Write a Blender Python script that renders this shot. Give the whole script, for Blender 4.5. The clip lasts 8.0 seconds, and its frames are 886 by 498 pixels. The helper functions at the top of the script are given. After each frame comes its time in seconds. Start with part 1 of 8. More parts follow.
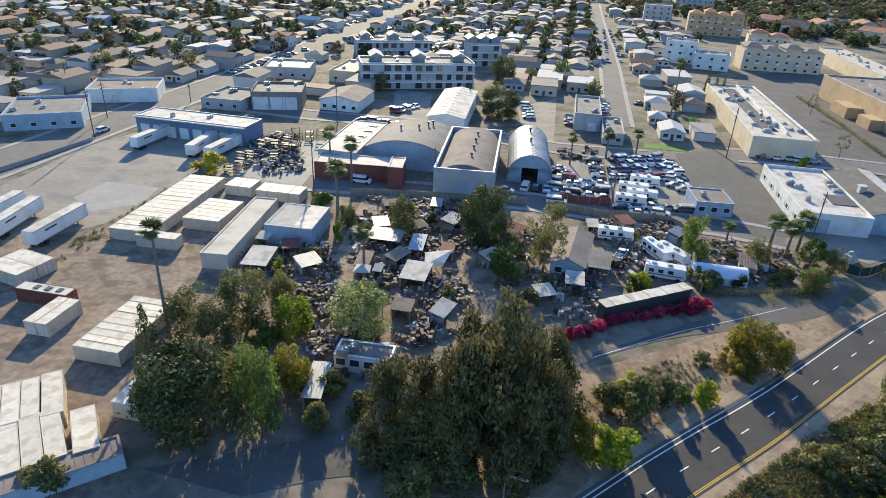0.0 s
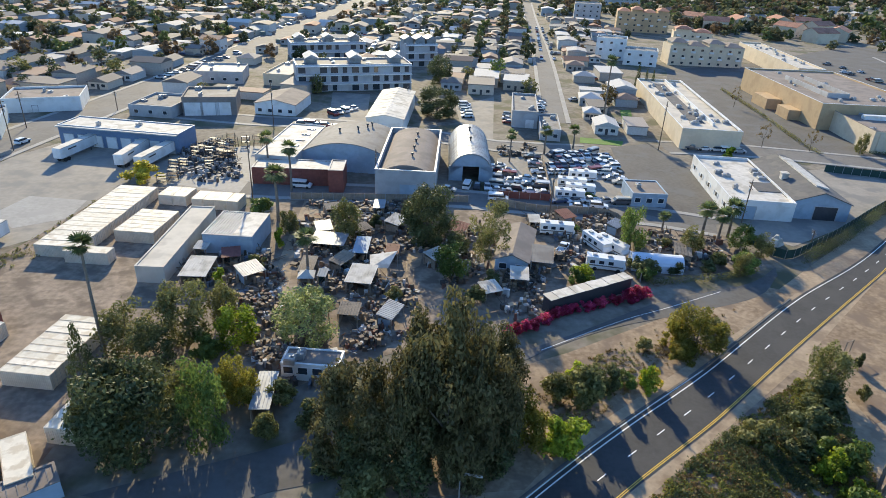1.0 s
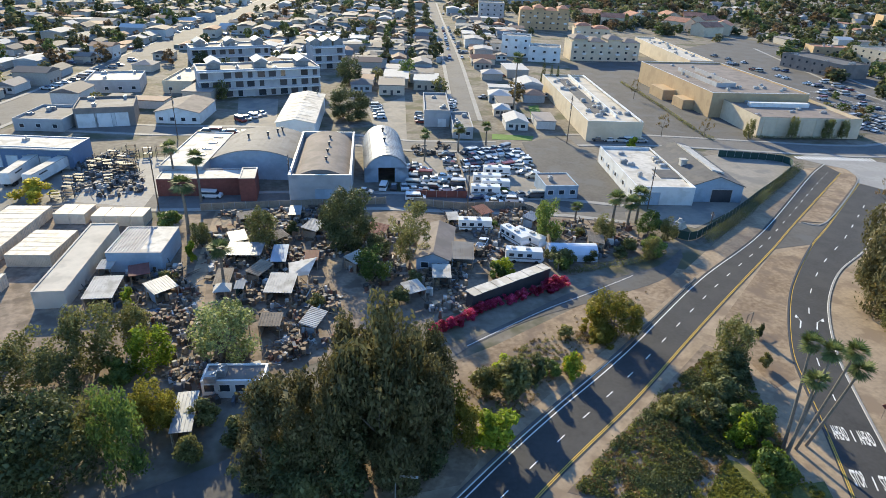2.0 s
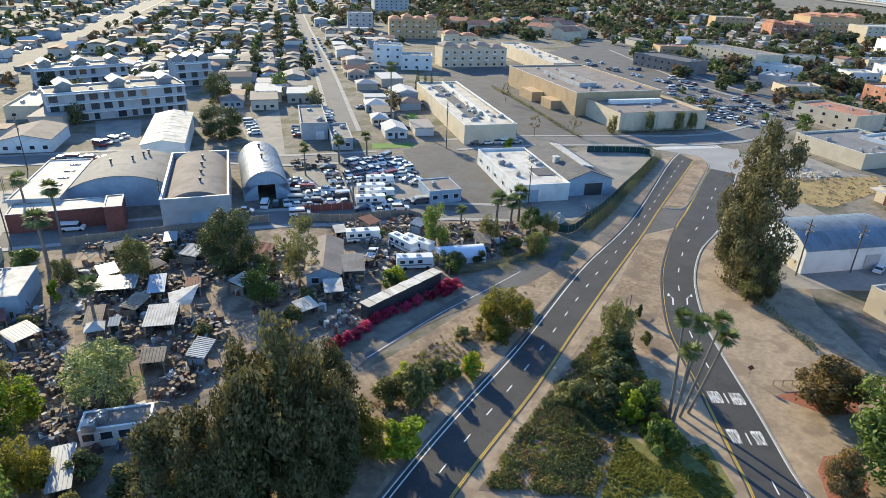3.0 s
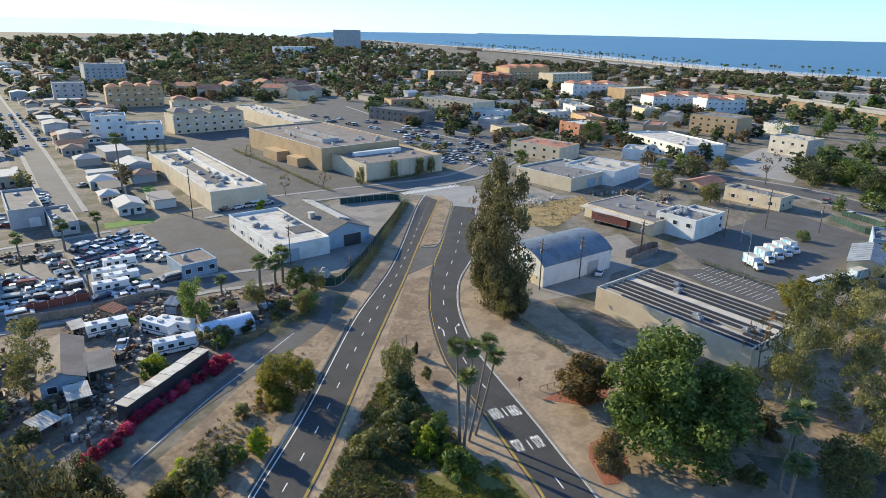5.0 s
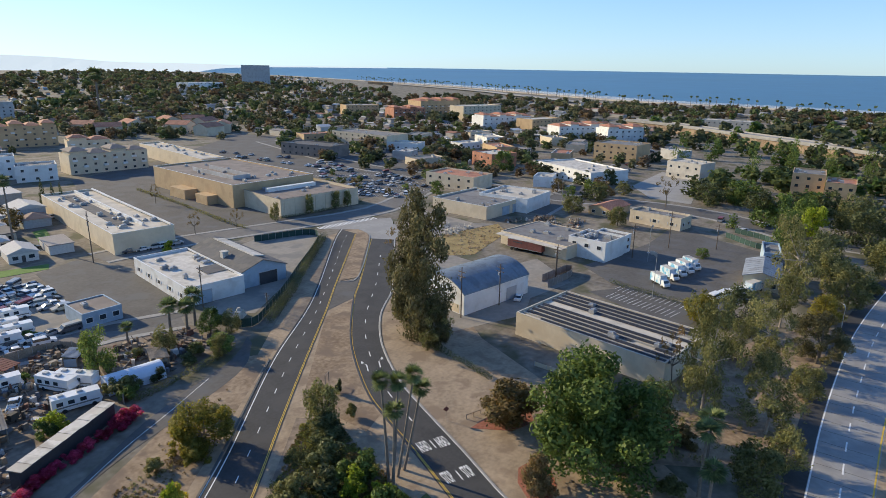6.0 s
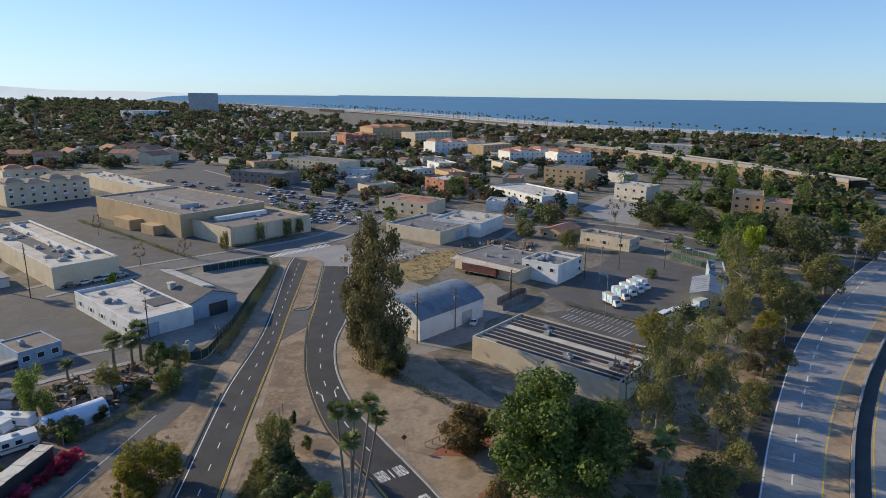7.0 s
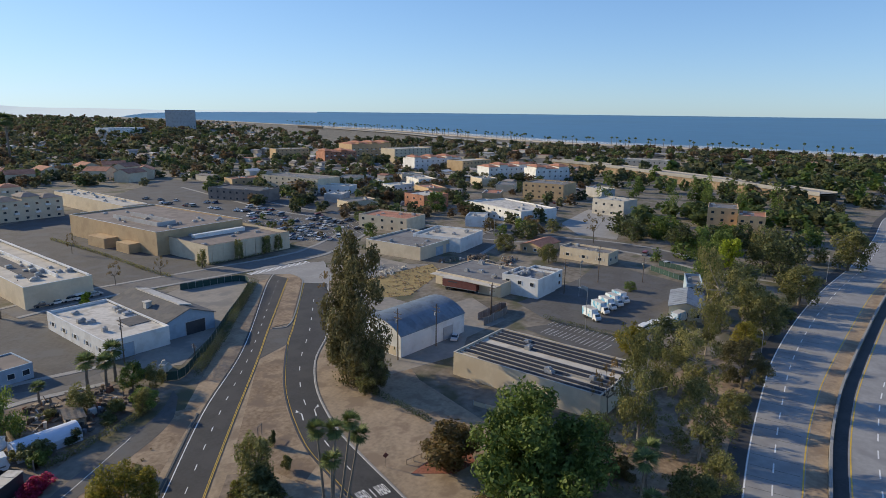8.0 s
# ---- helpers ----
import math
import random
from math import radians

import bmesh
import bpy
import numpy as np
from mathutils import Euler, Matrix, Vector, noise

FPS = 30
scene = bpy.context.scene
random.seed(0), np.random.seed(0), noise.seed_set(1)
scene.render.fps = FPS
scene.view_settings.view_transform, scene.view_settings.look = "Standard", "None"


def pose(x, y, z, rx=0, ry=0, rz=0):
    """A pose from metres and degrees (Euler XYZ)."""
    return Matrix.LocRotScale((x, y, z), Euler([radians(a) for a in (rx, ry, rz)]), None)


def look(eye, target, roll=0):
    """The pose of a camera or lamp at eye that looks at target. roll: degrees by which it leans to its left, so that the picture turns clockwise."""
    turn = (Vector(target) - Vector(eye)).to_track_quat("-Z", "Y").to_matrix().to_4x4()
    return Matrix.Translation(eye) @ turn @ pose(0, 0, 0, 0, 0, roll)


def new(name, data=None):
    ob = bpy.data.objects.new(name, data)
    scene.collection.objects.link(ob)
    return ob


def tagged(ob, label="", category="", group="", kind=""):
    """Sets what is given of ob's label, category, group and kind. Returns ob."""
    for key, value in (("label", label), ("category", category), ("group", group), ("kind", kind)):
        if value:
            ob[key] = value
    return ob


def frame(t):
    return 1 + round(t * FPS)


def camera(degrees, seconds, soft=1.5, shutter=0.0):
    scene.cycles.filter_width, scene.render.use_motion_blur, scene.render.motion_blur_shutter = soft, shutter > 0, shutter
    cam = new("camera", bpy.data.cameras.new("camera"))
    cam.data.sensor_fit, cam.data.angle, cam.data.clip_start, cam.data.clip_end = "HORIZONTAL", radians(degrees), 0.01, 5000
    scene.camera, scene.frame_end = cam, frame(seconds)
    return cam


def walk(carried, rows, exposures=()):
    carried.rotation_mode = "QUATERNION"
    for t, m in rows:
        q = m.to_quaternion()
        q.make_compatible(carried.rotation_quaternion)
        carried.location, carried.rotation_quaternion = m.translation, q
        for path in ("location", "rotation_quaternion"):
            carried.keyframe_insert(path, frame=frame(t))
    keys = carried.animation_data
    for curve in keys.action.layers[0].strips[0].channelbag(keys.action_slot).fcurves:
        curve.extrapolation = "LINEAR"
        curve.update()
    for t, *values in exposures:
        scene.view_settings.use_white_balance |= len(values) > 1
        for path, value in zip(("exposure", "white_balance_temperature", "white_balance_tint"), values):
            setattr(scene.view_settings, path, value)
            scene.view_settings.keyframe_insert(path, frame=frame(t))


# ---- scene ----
cam = camera(70.76, 8.0, 0.8)
ROWS = [
    (0.0, -0.00, -0.00, 60.00, 63.20, -2.44, 1.23),
    (0.5, 0.06, 0.04, 59.99, 63.33, -2.38, -1.22),
    (1.0, 0.11, 0.09, 59.97, 63.47, -2.35, -4.43),
    (1.5, 0.16, 0.14, 59.96, 63.62, -2.34, -8.25),
    (3.0, 0.30, 0.31, 59.93, 65.03, -1.90, -23.86),
    (3.5, 0.32, 0.36, 59.91, 66.25, -1.69, -31.08),
    (4.0, 0.35, 0.42, 59.89, 67.64, -1.49, -37.33),
    (4.5, 0.38, 0.46, 59.87, 69.13, -1.30, -42.31),
    (5.0, 0.42, 0.50, 59.84, 70.63, -1.16, -47.06),
    (6.5, 0.57, 0.56, 59.76, 74.99, -0.79, -57.56),
    (7.0, 0.62, 0.58, 59.72, 76.05, -0.75, -59.26),
    (7.5, 0.67, 0.59, 59.69, 76.78, -0.70, -60.33),
    (8.0, 0.71, 0.60, 59.65, 77.51, -0.64, -61.15),
]
walk(cam, [(t, pose(x, y, z, rx, ry, rz)) for t, x, y, z, rx, ry, rz in ROWS],
     exposures=((0.0, 0.64, 7350, 4), (3.5, 0.78, 7250, 2), (5.0, 0.54, 7250, 3), (6.5, 0.05, 7400, 8), (8.0, -0.14, 7300, 8)))

# ---- world and sun ----
SUN_AZ, SUN_EL = -7.0, 21.0  # degrees from +y towards +x, and above the horizon
world = bpy.data.worlds.new("sky")
scene.world = world
world.use_nodes = True
wn = world.node_tree
wn.nodes.clear()
w_sky = wn.nodes.new("ShaderNodeTexSky")
w_sky.sky_type = "NISHITA"
w_sky.sun_disc = False
w_sky.sun_elevation, w_sky.sun_rotation = radians(SUN_EL), radians(SUN_AZ)
w_sky.air_density, w_sky.dust_density, w_sky.ozone_density = 0.85, 0.15, 2.2
w_bg = wn.nodes.new("ShaderNodeBackground")
w_bg.inputs["Strength"].default_value = 0.148
w_out = wn.nodes.new("ShaderNodeOutputWorld")
w_tint = wn.nodes.new("ShaderNodeMix")
w_tint.data_type, w_tint.blend_type = "RGBA", "MULTIPLY"
w_tint.inputs[0].default_value = 1.0
w_tint.inputs[7].default_value = (0.8, 0.98, 1.36, 1)  # clear sea air
wn.links.new(w_sky.outputs[0], w_tint.inputs[6])
# bright sea haze: the glow towards the sun levels off to a pale blue white
w_div = wn.nodes.new("ShaderNodeVectorMath")
w_div.operation = "DIVIDE"
w_div.inputs[1].default_value = (7.0, 8.6, 10.5)
w_add = wn.nodes.new("ShaderNodeVectorMath")
w_add.operation = "ADD"
w_add.inputs[1].default_value = (1, 1, 1)
w_air = wn.nodes.new("ShaderNodeVectorMath")
w_air.operation = "DIVIDE"
w_gain = wn.nodes.new("ShaderNodeVectorMath")
w_gain.operation = "MULTIPLY"
w_gain.inputs[1].default_value = (1.22, 1.42, 1.62)
wn.links.new(w_tint.outputs[2], w_div.inputs[0])
wn.links.new(w_div.outputs[0], w_add.inputs[0])
wn.links.new(w_tint.outputs[2], w_air.inputs[0])
wn.links.new(w_add.outputs[0], w_air.inputs[1])
wn.links.new(w_air.outputs[0], w_gain.inputs[0])
wn.links.new(w_gain.outputs[0], w_bg.inputs[0])
wn.links.new(w_bg.outputs[0], w_out.inputs[0])

sun_data = bpy.data.lights.new("sun", "SUN")
sun_data.energy, sun_data.angle, sun_data.color = 5.0, radians(0.6), (1.0, 0.87, 0.66)
sun = new("sun", sun_data)
sun_way = Vector((math.sin(radians(SUN_AZ)) * math.cos(radians(SUN_EL)), math.cos(radians(SUN_AZ)) * math.cos(radians(SUN_EL)), math.sin(radians(SUN_EL))))
sun.matrix_world = look(sun_way * 300, (0, 0, 0))

# ---- materials ----
def mat(name, color, rough=0.8, vary=0.25, size=1.0, metal=0.0, bump=0.0, second=None, island=0.0, translucent=0.0, per_object=0.0, spec=0.5, stain=None, stain_size=8.0):
    """A surface with grain at one scale and blotches at a larger one."""
    m = bpy.data.materials.new(name)
    m.use_nodes = True
    nt = m.node_tree
    nt.nodes.clear()
    N, L = nt.nodes.new, nt.links.new
    out = N("ShaderNodeOutputMaterial")
    bsdf = N("ShaderNodeBsdfPrincipled")
    bsdf.inputs["Roughness"].default_value = rough
    bsdf.inputs["Metallic"].default_value = metal
    bsdf.inputs["Specular IOR Level"].default_value = spec
    geo = N("ShaderNodeNewGeometry")
    obj = N("ShaderNodeObjectInfo")
    fine = N("ShaderNodeTexNoise")
    fine.inputs["Scale"].default_value = 1.0 / size
    fine.inputs["Detail"].default_value = 6
    big = N("ShaderNodeTexNoise")
    big.inputs["Scale"].default_value = 0.13 / size
    big.inputs["Detail"].default_value = 3
    L(geo.outputs["Position"], fine.inputs["Vector"])
    L(geo.outputs["Position"], big.inputs["Vector"])
    add = N("ShaderNodeMath")
    L(fine.outputs[0], add.inputs[0])
    L(big.outputs[0], add.inputs[1])
    last = add.outputs[0]
    rng = N("ShaderNodeMapRange")
    rng.inputs["From Min"].default_value, rng.inputs["From Max"].default_value = 0.7, 1.3
    L(last, rng.inputs["Value"])
    mix = N("ShaderNodeMix")
    mix.data_type = "RGBA"
    a = [c * (1 - vary) for c in color]
    b = [min(1, c * (1 + vary)) for c in (second or color)]
    mix.inputs[6].default_value, mix.inputs[7].default_value = (*a, 1), (*b, 1)
    L(rng.outputs[0], mix.inputs[0])
    col = mix.outputs[2]
    if stain:
        st = N("ShaderNodeTexNoise")
        st.inputs["Scale"].default_value = 1.0 / stain_size
        st.inputs["Detail"].default_value = 4
        L(geo.outputs["Position"], st.inputs["Vector"])
        sr = N("ShaderNodeMapRange")
        sr.inputs["From Min"].default_value, sr.inputs["From Max"].default_value = 0.5, 0.62
        L(st.outputs[0], sr.inputs["Value"])
        sm = N("ShaderNodeMix")
        sm.data_type = "RGBA"
        L(sr.outputs[0], sm.inputs[0])
        L(col, sm.inputs[6])
        sm.inputs[7].default_value = (*stain, 1)
        col = sm.outputs[2]
    for amount, source in ((island, geo.outputs["Random Per Island"]), (per_object, obj.outputs["Random"])):
        if amount:
            hsv = N("ShaderNodeHueSaturation")
            r = N("ShaderNodeMapRange")
            r.inputs["To Min"].default_value, r.inputs["To Max"].default_value = 1 - amount, 1 + amount
            L(source, r.inputs["Value"])
            L(r.outputs[0], hsv.inputs["Value"])
            h = N("ShaderNodeMapRange")
            h.inputs["To Min"].default_value, h.inputs["To Max"].default_value = 0.5 + 0.05 * amount, 0.5 - 0.05 * amount
            L(source, h.inputs["Value"])
            L(h.outputs[0], hsv.inputs["Hue"])
            L(col, hsv.inputs["Color"])
            col = hsv.outputs[0]
    L(col, bsdf.inputs["Base Color"])
    if bump:
        bn = N("ShaderNodeBump")
        bn.inputs["Strength"].default_value, bn.inputs["Distance"].default_value = bump, 0.05 * size
        L(fine.outputs[0], bn.inputs["Height"])
        L(bn.outputs[0], bsdf.inputs["Normal"])
    if translucent:
        tr = N("ShaderNodeBsdfTranslucent")
        L(col, tr.inputs["Color"])
        ms = N("ShaderNodeMixShader")
        ms.inputs[0].default_value = translucent
        L(bsdf.outputs[0], ms.inputs[1])
        L(tr.outputs[0], ms.inputs[2])
        L(ms.outputs[0], out.inputs[0])
    else:
        L(bsdf.outputs[0], out.inputs[0])
    return m


def palette(name, colors, rough=0.7, by_object=False, metal=0.0, rough_spec=0.5):
    """One of some colours for each loose piece, or for each object."""
    m = bpy.data.materials.new(name)
    m.use_nodes = True
    nt = m.node_tree
    bsdf = nt.nodes["Principled BSDF"]
    bsdf.inputs["Roughness"].default_value, bsdf.inputs["Metallic"].default_value = rough, metal
    bsdf.inputs["Specular IOR Level"].default_value = rough_spec
    src = nt.nodes.new("ShaderNodeObjectInfo").outputs["Random"] if by_object else nt.nodes.new("ShaderNodeNewGeometry").outputs["Random Per Island"]
    ramp = nt.nodes.new("ShaderNodeValToRGB")
    ramp.color_ramp.interpolation = "CONSTANT"
    el = ramp.color_ramp.elements
    while len(el) < len(colors):
        el.new(0.5)
    for i, c in enumerate(colors):
        el[i].position = i / len(colors)
        el[i].color = (*c, 1)
    nt.links.new(src, ramp.inputs[0])
    geo = nt.nodes.new("ShaderNodeNewGeometry")
    dirt = nt.nodes.new("ShaderNodeTexNoise")
    dirt.inputs["Scale"].default_value = 1.7
    nt.links.new(geo.outputs["Position"], dirt.inputs["Vector"])
    mr = nt.nodes.new("ShaderNodeMapRange")
    mr.inputs["To Min"].default_value, mr.inputs["To Max"].default_value = 0.75, 1.15
    nt.links.new(dirt.outputs[0], mr.inputs["Value"])
    mul = nt.nodes.new("ShaderNodeMix")
    mul.data_type, mul.blend_type = "RGBA", "MULTIPLY"
    mul.inputs[0].default_value = 1.0
    nt.links.new(ramp.outputs[0], mul.inputs[6])
    nt.links.new(mr.outputs[0], mul.inputs[7])
    nt.links.new(mul.outputs[2], bsdf.inputs["Base Color"])
    return m


M_GROUND = mat("town_ground", (0.15, 0.125, 0.095), 0.95, 0.3, 1.8, second=(0.2, 0.175, 0.14), stain=(0.085, 0.085, 0.045), stain_size=11)
M_ASPHALT = mat("fresh_asphalt", (0.045, 0.045, 0.046), 0.85, 0.22, 0.6, bump=0.2, stain=(0.056, 0.055, 0.054), stain_size=6)
M_ASPHALT_OLD = mat("worn_asphalt", (0.15, 0.142, 0.132), 0.9, 0.2, 1.2, stain=(0.16, 0.155, 0.15), stain_size=9)
M_ASPHALT_MID = mat("grey_asphalt", (0.1, 0.094, 0.087), 0.9, 0.2, 1.0, stain=(0.11, 0.11, 0.11), stain_size=8)
M_CONCRETE = mat("concrete", (0.31, 0.3, 0.28), 0.85, 0.15, 1.0, stain=(0.29, 0.28, 0.265), stain_size=5)
M_PALE_LOT = mat("pale_lot", (0.27, 0.245, 0.21), 0.9, 0.16, 1.5, stain=(0.2, 0.19, 0.175), stain_size=7)
M_FREEWAY = mat("freeway_concrete", (0.29, 0.285, 0.275), 0.8, 0.14, 1.0, stain=(0.24, 0.235, 0.23), stain_size=4)
M_DIRT = mat("dry_dirt", (0.24, 0.16, 0.1), 0.95, 0.28, 0.9, bump=0.5, second=(0.3, 0.225, 0.15), stain=(0.19, 0.135, 0.095), stain_size=5)
M_DIRT_PALE = mat("pale_dirt", (0.33, 0.25, 0.17), 0.95, 0.26, 0.8, bump=0.5, stain=(0.24, 0.175, 0.12), stain_size=4)
M_DIRT_DARK = mat("yard_dirt", (0.2, 0.155, 0.115), 0.95, 0.3, 1.2, bump=0.5, second=(0.26, 0.2, 0.15), stain=(0.14, 0.105, 0.08), stain_size=4)
M_RED_MULCH = mat("red_mulch", (0.3, 0.11, 0.07), 0.95, 0.3, 0.5, bump=0.5)
M_GRASS = mat("grass", (0.09, 0.11, 0.03), 0.9, 0.3, 0.5, second=(0.15, 0.14, 0.04), bump=0.6)
M_LAWN = mat("lawn", (0.1, 0.2, 0.03), 0.9, 0.25, 0.5)
M_DRY_GRASS = mat("dry_grass", (0.3, 0.22, 0.09), 0.95, 0.3, 0.6, bump=0.5)
M_WHITE_LINE = mat("white_road_paint", (0.75, 0.75, 0.73), 0.7, 0.12, 0.3)
M_YELLOW_LINE = mat("yellow_road_paint", (0.62, 0.4, 0.06), 0.7, 0.12, 0.3)
M_WHITE = mat("white_paint", (0.72, 0.72, 0.7), 0.6, 0.08, 1.5, stain=(0.62, 0.61, 0.58), stain_size=3)
M_WHITE_ROOF = mat("white_roof", (0.58, 0.545, 0.485), 0.8, 0.16, 1.2, stain=(0.42, 0.385, 0.33), stain_size=3)
M_CREAM = mat("cream_stucco", (0.62, 0.52, 0.38), 0.85, 0.08, 1.0, stain=(0.56, 0.46, 0.33), stain_size=5)
M_CREAM_ROOF = mat("cream_roof", (0.55, 0.5, 0.42), 0.85, 0.12, 2.0, stain=(0.44, 0.4, 0.34), stain_size=4)
M_TAN = mat("tan_stucco", (0.5, 0.35, 0.2), 0.85, 0.08, 1.0, stain=(0.44, 0.3, 0.17), stain_size=5)
M_GREY_ROOF = mat("grey_roof", (0.2, 0.195, 0.19), 0.85, 0.15, 1.5, stain=(0.16, 0.15, 0.145), stain_size=4)
M_DARK_ROOF = mat("dark_roof", (0.09, 0.09, 0.095), 0.85, 0.2, 1.2, stain=(0.12, 0.115, 0.11), stain_size=3)
M_BROWN_ROOF = mat("brown_gravel_roof", (0.24, 0.2, 0.175), 0.9, 0.15, 1.0, stain=(0.19, 0.16, 0.14), stain_size=4)
M_METAL_ROOF = mat("metal_roof", (0.31, 0.33, 0.35), 0.55, 0.14, 1.0, metal=0.2, stain=(0.25, 0.26, 0.27), stain_size=3)
M_BLUE_STEEL = mat("blue_grey_roof", (0.17, 0.21, 0.25), 0.6, 0.14, 1.0, metal=0.1, stain=(0.13, 0.16, 0.19), stain_size=3)
M_RED_TILE = mat("red_tile", (0.36, 0.15, 0.09), 0.85, 0.25, 0.6, second=(0.42, 0.19, 0.12))
M_BLUE_WALL = mat("blue_wall", (0.13, 0.2, 0.31), 0.6, 0.12, 1.0)
M_SKY_WALL = mat("pale_blue_wall", (0.33, 0.42, 0.5), 0.7, 0.1, 1.0, stain=(0.28, 0.36, 0.43), stain_size=3)
M_GREY_WALL = mat("grey_wall", (0.42, 0.42, 0.42), 0.8, 0.1, 1.0, stain=(0.35, 0.345, 0.34), stain_size=4)
M_TERRACE = mat("pale_terrace_wall", (0.4, 0.42, 0.44), 0.8, 0.12, 1.0, stain=(0.33, 0.34, 0.36), stain_size=4)
M_RUST_WALL = mat("red_rust_wall", (0.2, 0.065, 0.05), 0.75, 0.25, 0.8)
M_CONTAINER = mat("container_beige", (0.62, 0.54, 0.43), 0.65, 0.1, 0.8, per_object=0.08, stain=(0.55, 0.47, 0.37), stain_size=2)
M_CONT_TOP = mat("container_top", (0.7, 0.64, 0.53), 0.65, 0.12, 0.7, per_object=0.12, stain=(0.55, 0.47, 0.36), stain_size=1.5)
M_STEEL = mat("galvanised_steel", (0.4, 0.4, 0.4), 0.5, 0.15, 0.4, metal=0.7)
M_WOODPOLE = mat("pole_wood", (0.13, 0.095, 0.07), 0.9, 0.25, 0.3)
M_WOOD = mat("weathered_wood", (0.3, 0.24, 0.18), 0.9, 0.3, 0.3)
M_FENCE_GREEN = mat("green_fence_mesh", (0.02, 0.06, 0.05), 0.8, 0.2, 0.5)
M_BLACK = mat("black_rubber", (0.02, 0.02, 0.02), 0.8, 0.2, 0.2)
M_DARK = mat("dark_metal", (0.05, 0.05, 0.055), 0.6, 0.2, 0.4)
M_GLASS = mat("window_glass", (0.03, 0.04, 0.05), 0.12, 0.2, 1.0, spec=0.8)
M_SOLAR = mat("solar_panel", (0.035, 0.037, 0.045), 0.55, 0.2, 1.0, spec=0.3)
M_BARK = mat("bark", (0.16, 0.13, 0.1), 0.95, 0.3, 0.3, bump=0.5)
M_BARK_PALE = mat("eucalyptus_bark", (0.34, 0.29, 0.24), 0.9, 0.3, 0.4, bump=0.3)
M_PALM_TRUNK = mat("palm_trunk", (0.2, 0.165, 0.13), 0.95, 0.25, 0.25, bump=0.5)
M_TARP = mat("blue_white_tarp", (0.6, 0.66, 0.75), 0.6, 0.06, 1.0)
M_SAND = mat("sand", (0.55, 0.47, 0.36), 0.95, 0.1, 4.0)
M_FOAM = mat("surf", (0.8, 0.82, 0.82), 0.8, 0.1, 3.0)


def leaf(name, color, second, translucent=0.35, vary=0.35):
    color, second = [c * 1.8 for c in color], [c * 1.8 for c in second]
    return mat(name, color, 0.6, vary, 1.5, second=second, island=0.35, per_object=0.18, translucent=translucent, spec=0.25)


L_EUCA = leaf("eucalyptus_leaf", (0.05, 0.048, 0.022), (0.086, 0.078, 0.033), 0.35)
L_GOLD = leaf("golden_olive_leaf", (0.085, 0.08, 0.014), (0.14, 0.125, 0.022), 0.45)
L_DARK = leaf("dark_leaf", (0.036, 0.046, 0.019), (0.062, 0.07, 0.028), 0.3)
L_GREEN = leaf("green_leaf", (0.052, 0.08, 0.018), (0.085, 0.115, 0.028), 0.35)
L_LIME = leaf("lime_leaf", (0.1, 0.15, 0.012), (0.19, 0.22, 0.025), 0.45)
L_OLIVE = leaf("olive_leaf", (0.08, 0.085, 0.028), (0.125, 0.12, 0.045), 0.4)
L_PALE = leaf("willow_leaf", (0.1, 0.13, 0.05), (0.15, 0.17, 0.07), 0.4)
L_RUST = leaf("rust_leaf", (0.085, 0.062, 0.024), (0.115, 0.08, 0.032), 0.3)
L_YELLOW = leaf("yellow_leaf", (0.22, 0.19, 0.02), (0.34, 0.28, 0.04), 0.45)
L_PINK = leaf("bougainvillea", (0.24, 0.013, 0.035), (0.34, 0.05, 0.1), 0.5)
L_PALM = leaf("palm_leaf", (0.05, 0.075, 0.025), (0.09, 0.11, 0.04), 0.3)
L_COVER = leaf("ground_cover_leaf", (0.085, 0.09, 0.022), (0.13, 0.13, 0.034), 0.4)
L_SLOPE = leaf("slope_grass_leaf", (0.12, 0.12, 0.022), (0.17, 0.16, 0.035), 0.45)
L_DEAD = leaf("dead_palm_leaf", (0.2, 0.15, 0.09), (0.26, 0.2, 0.13), 0.2)

CAR_COLORS = [(0.7, 0.7, 0.7), (0.03, 0.03, 0.035), (0.35, 0.36, 0.38), (0.16, 0.17, 0.18), (0.6, 0.6, 0.58), (0.05, 0.08, 0.16), (0.22, 0.03, 0.03), (0.1, 0.1, 0.105), (0.45, 0.42, 0.36)]
M_CAR = palette("car_paint", CAR_COLORS, 0.3, True)
M_WHITE_CAR = mat("white_vehicle", (0.75, 0.75, 0.74), 0.4, 0.05, 1.0)
M_JUNK = palette("mixed_junk", [(0.26, 0.18, 0.12), (0.34, 0.29, 0.24), (0.1, 0.08, 0.06), (0.3, 0.22, 0.15), (0.2, 0.09, 0.06), (0.55, 0.53, 0.5), (0.08, 0.07, 0.06), (0.17, 0.13, 0.1), (0.13, 0.1, 0.08), (0.2, 0.18, 0.16), (0.14, 0.16, 0.19), (0.4, 0.3, 0.2), (0.07, 0.06, 0.05), (0.24, 0.16, 0.1)], 0.85)
M_HOUSE = palette("house_stucco", [(0.55, 0.5, 0.42), (0.62, 0.6, 0.56), (0.42, 0.38, 0.33), (0.5, 0.42, 0.33), (0.36, 0.4, 0.42), (0.6, 0.52, 0.42)], 0.85, True)
M_ROOFS = palette("house_roofing", [(0.2, 0.18, 0.165), (0.14, 0.13, 0.125), (0.3, 0.27, 0.25), (0.26, 0.17, 0.13), (0.42, 0.4, 0.38), (0.18, 0.16, 0.15), (0.5, 0.49, 0.47)], 0.85, True)


# ---- building blocks ----
GRID = -10.0  # the town's streets run at this angle


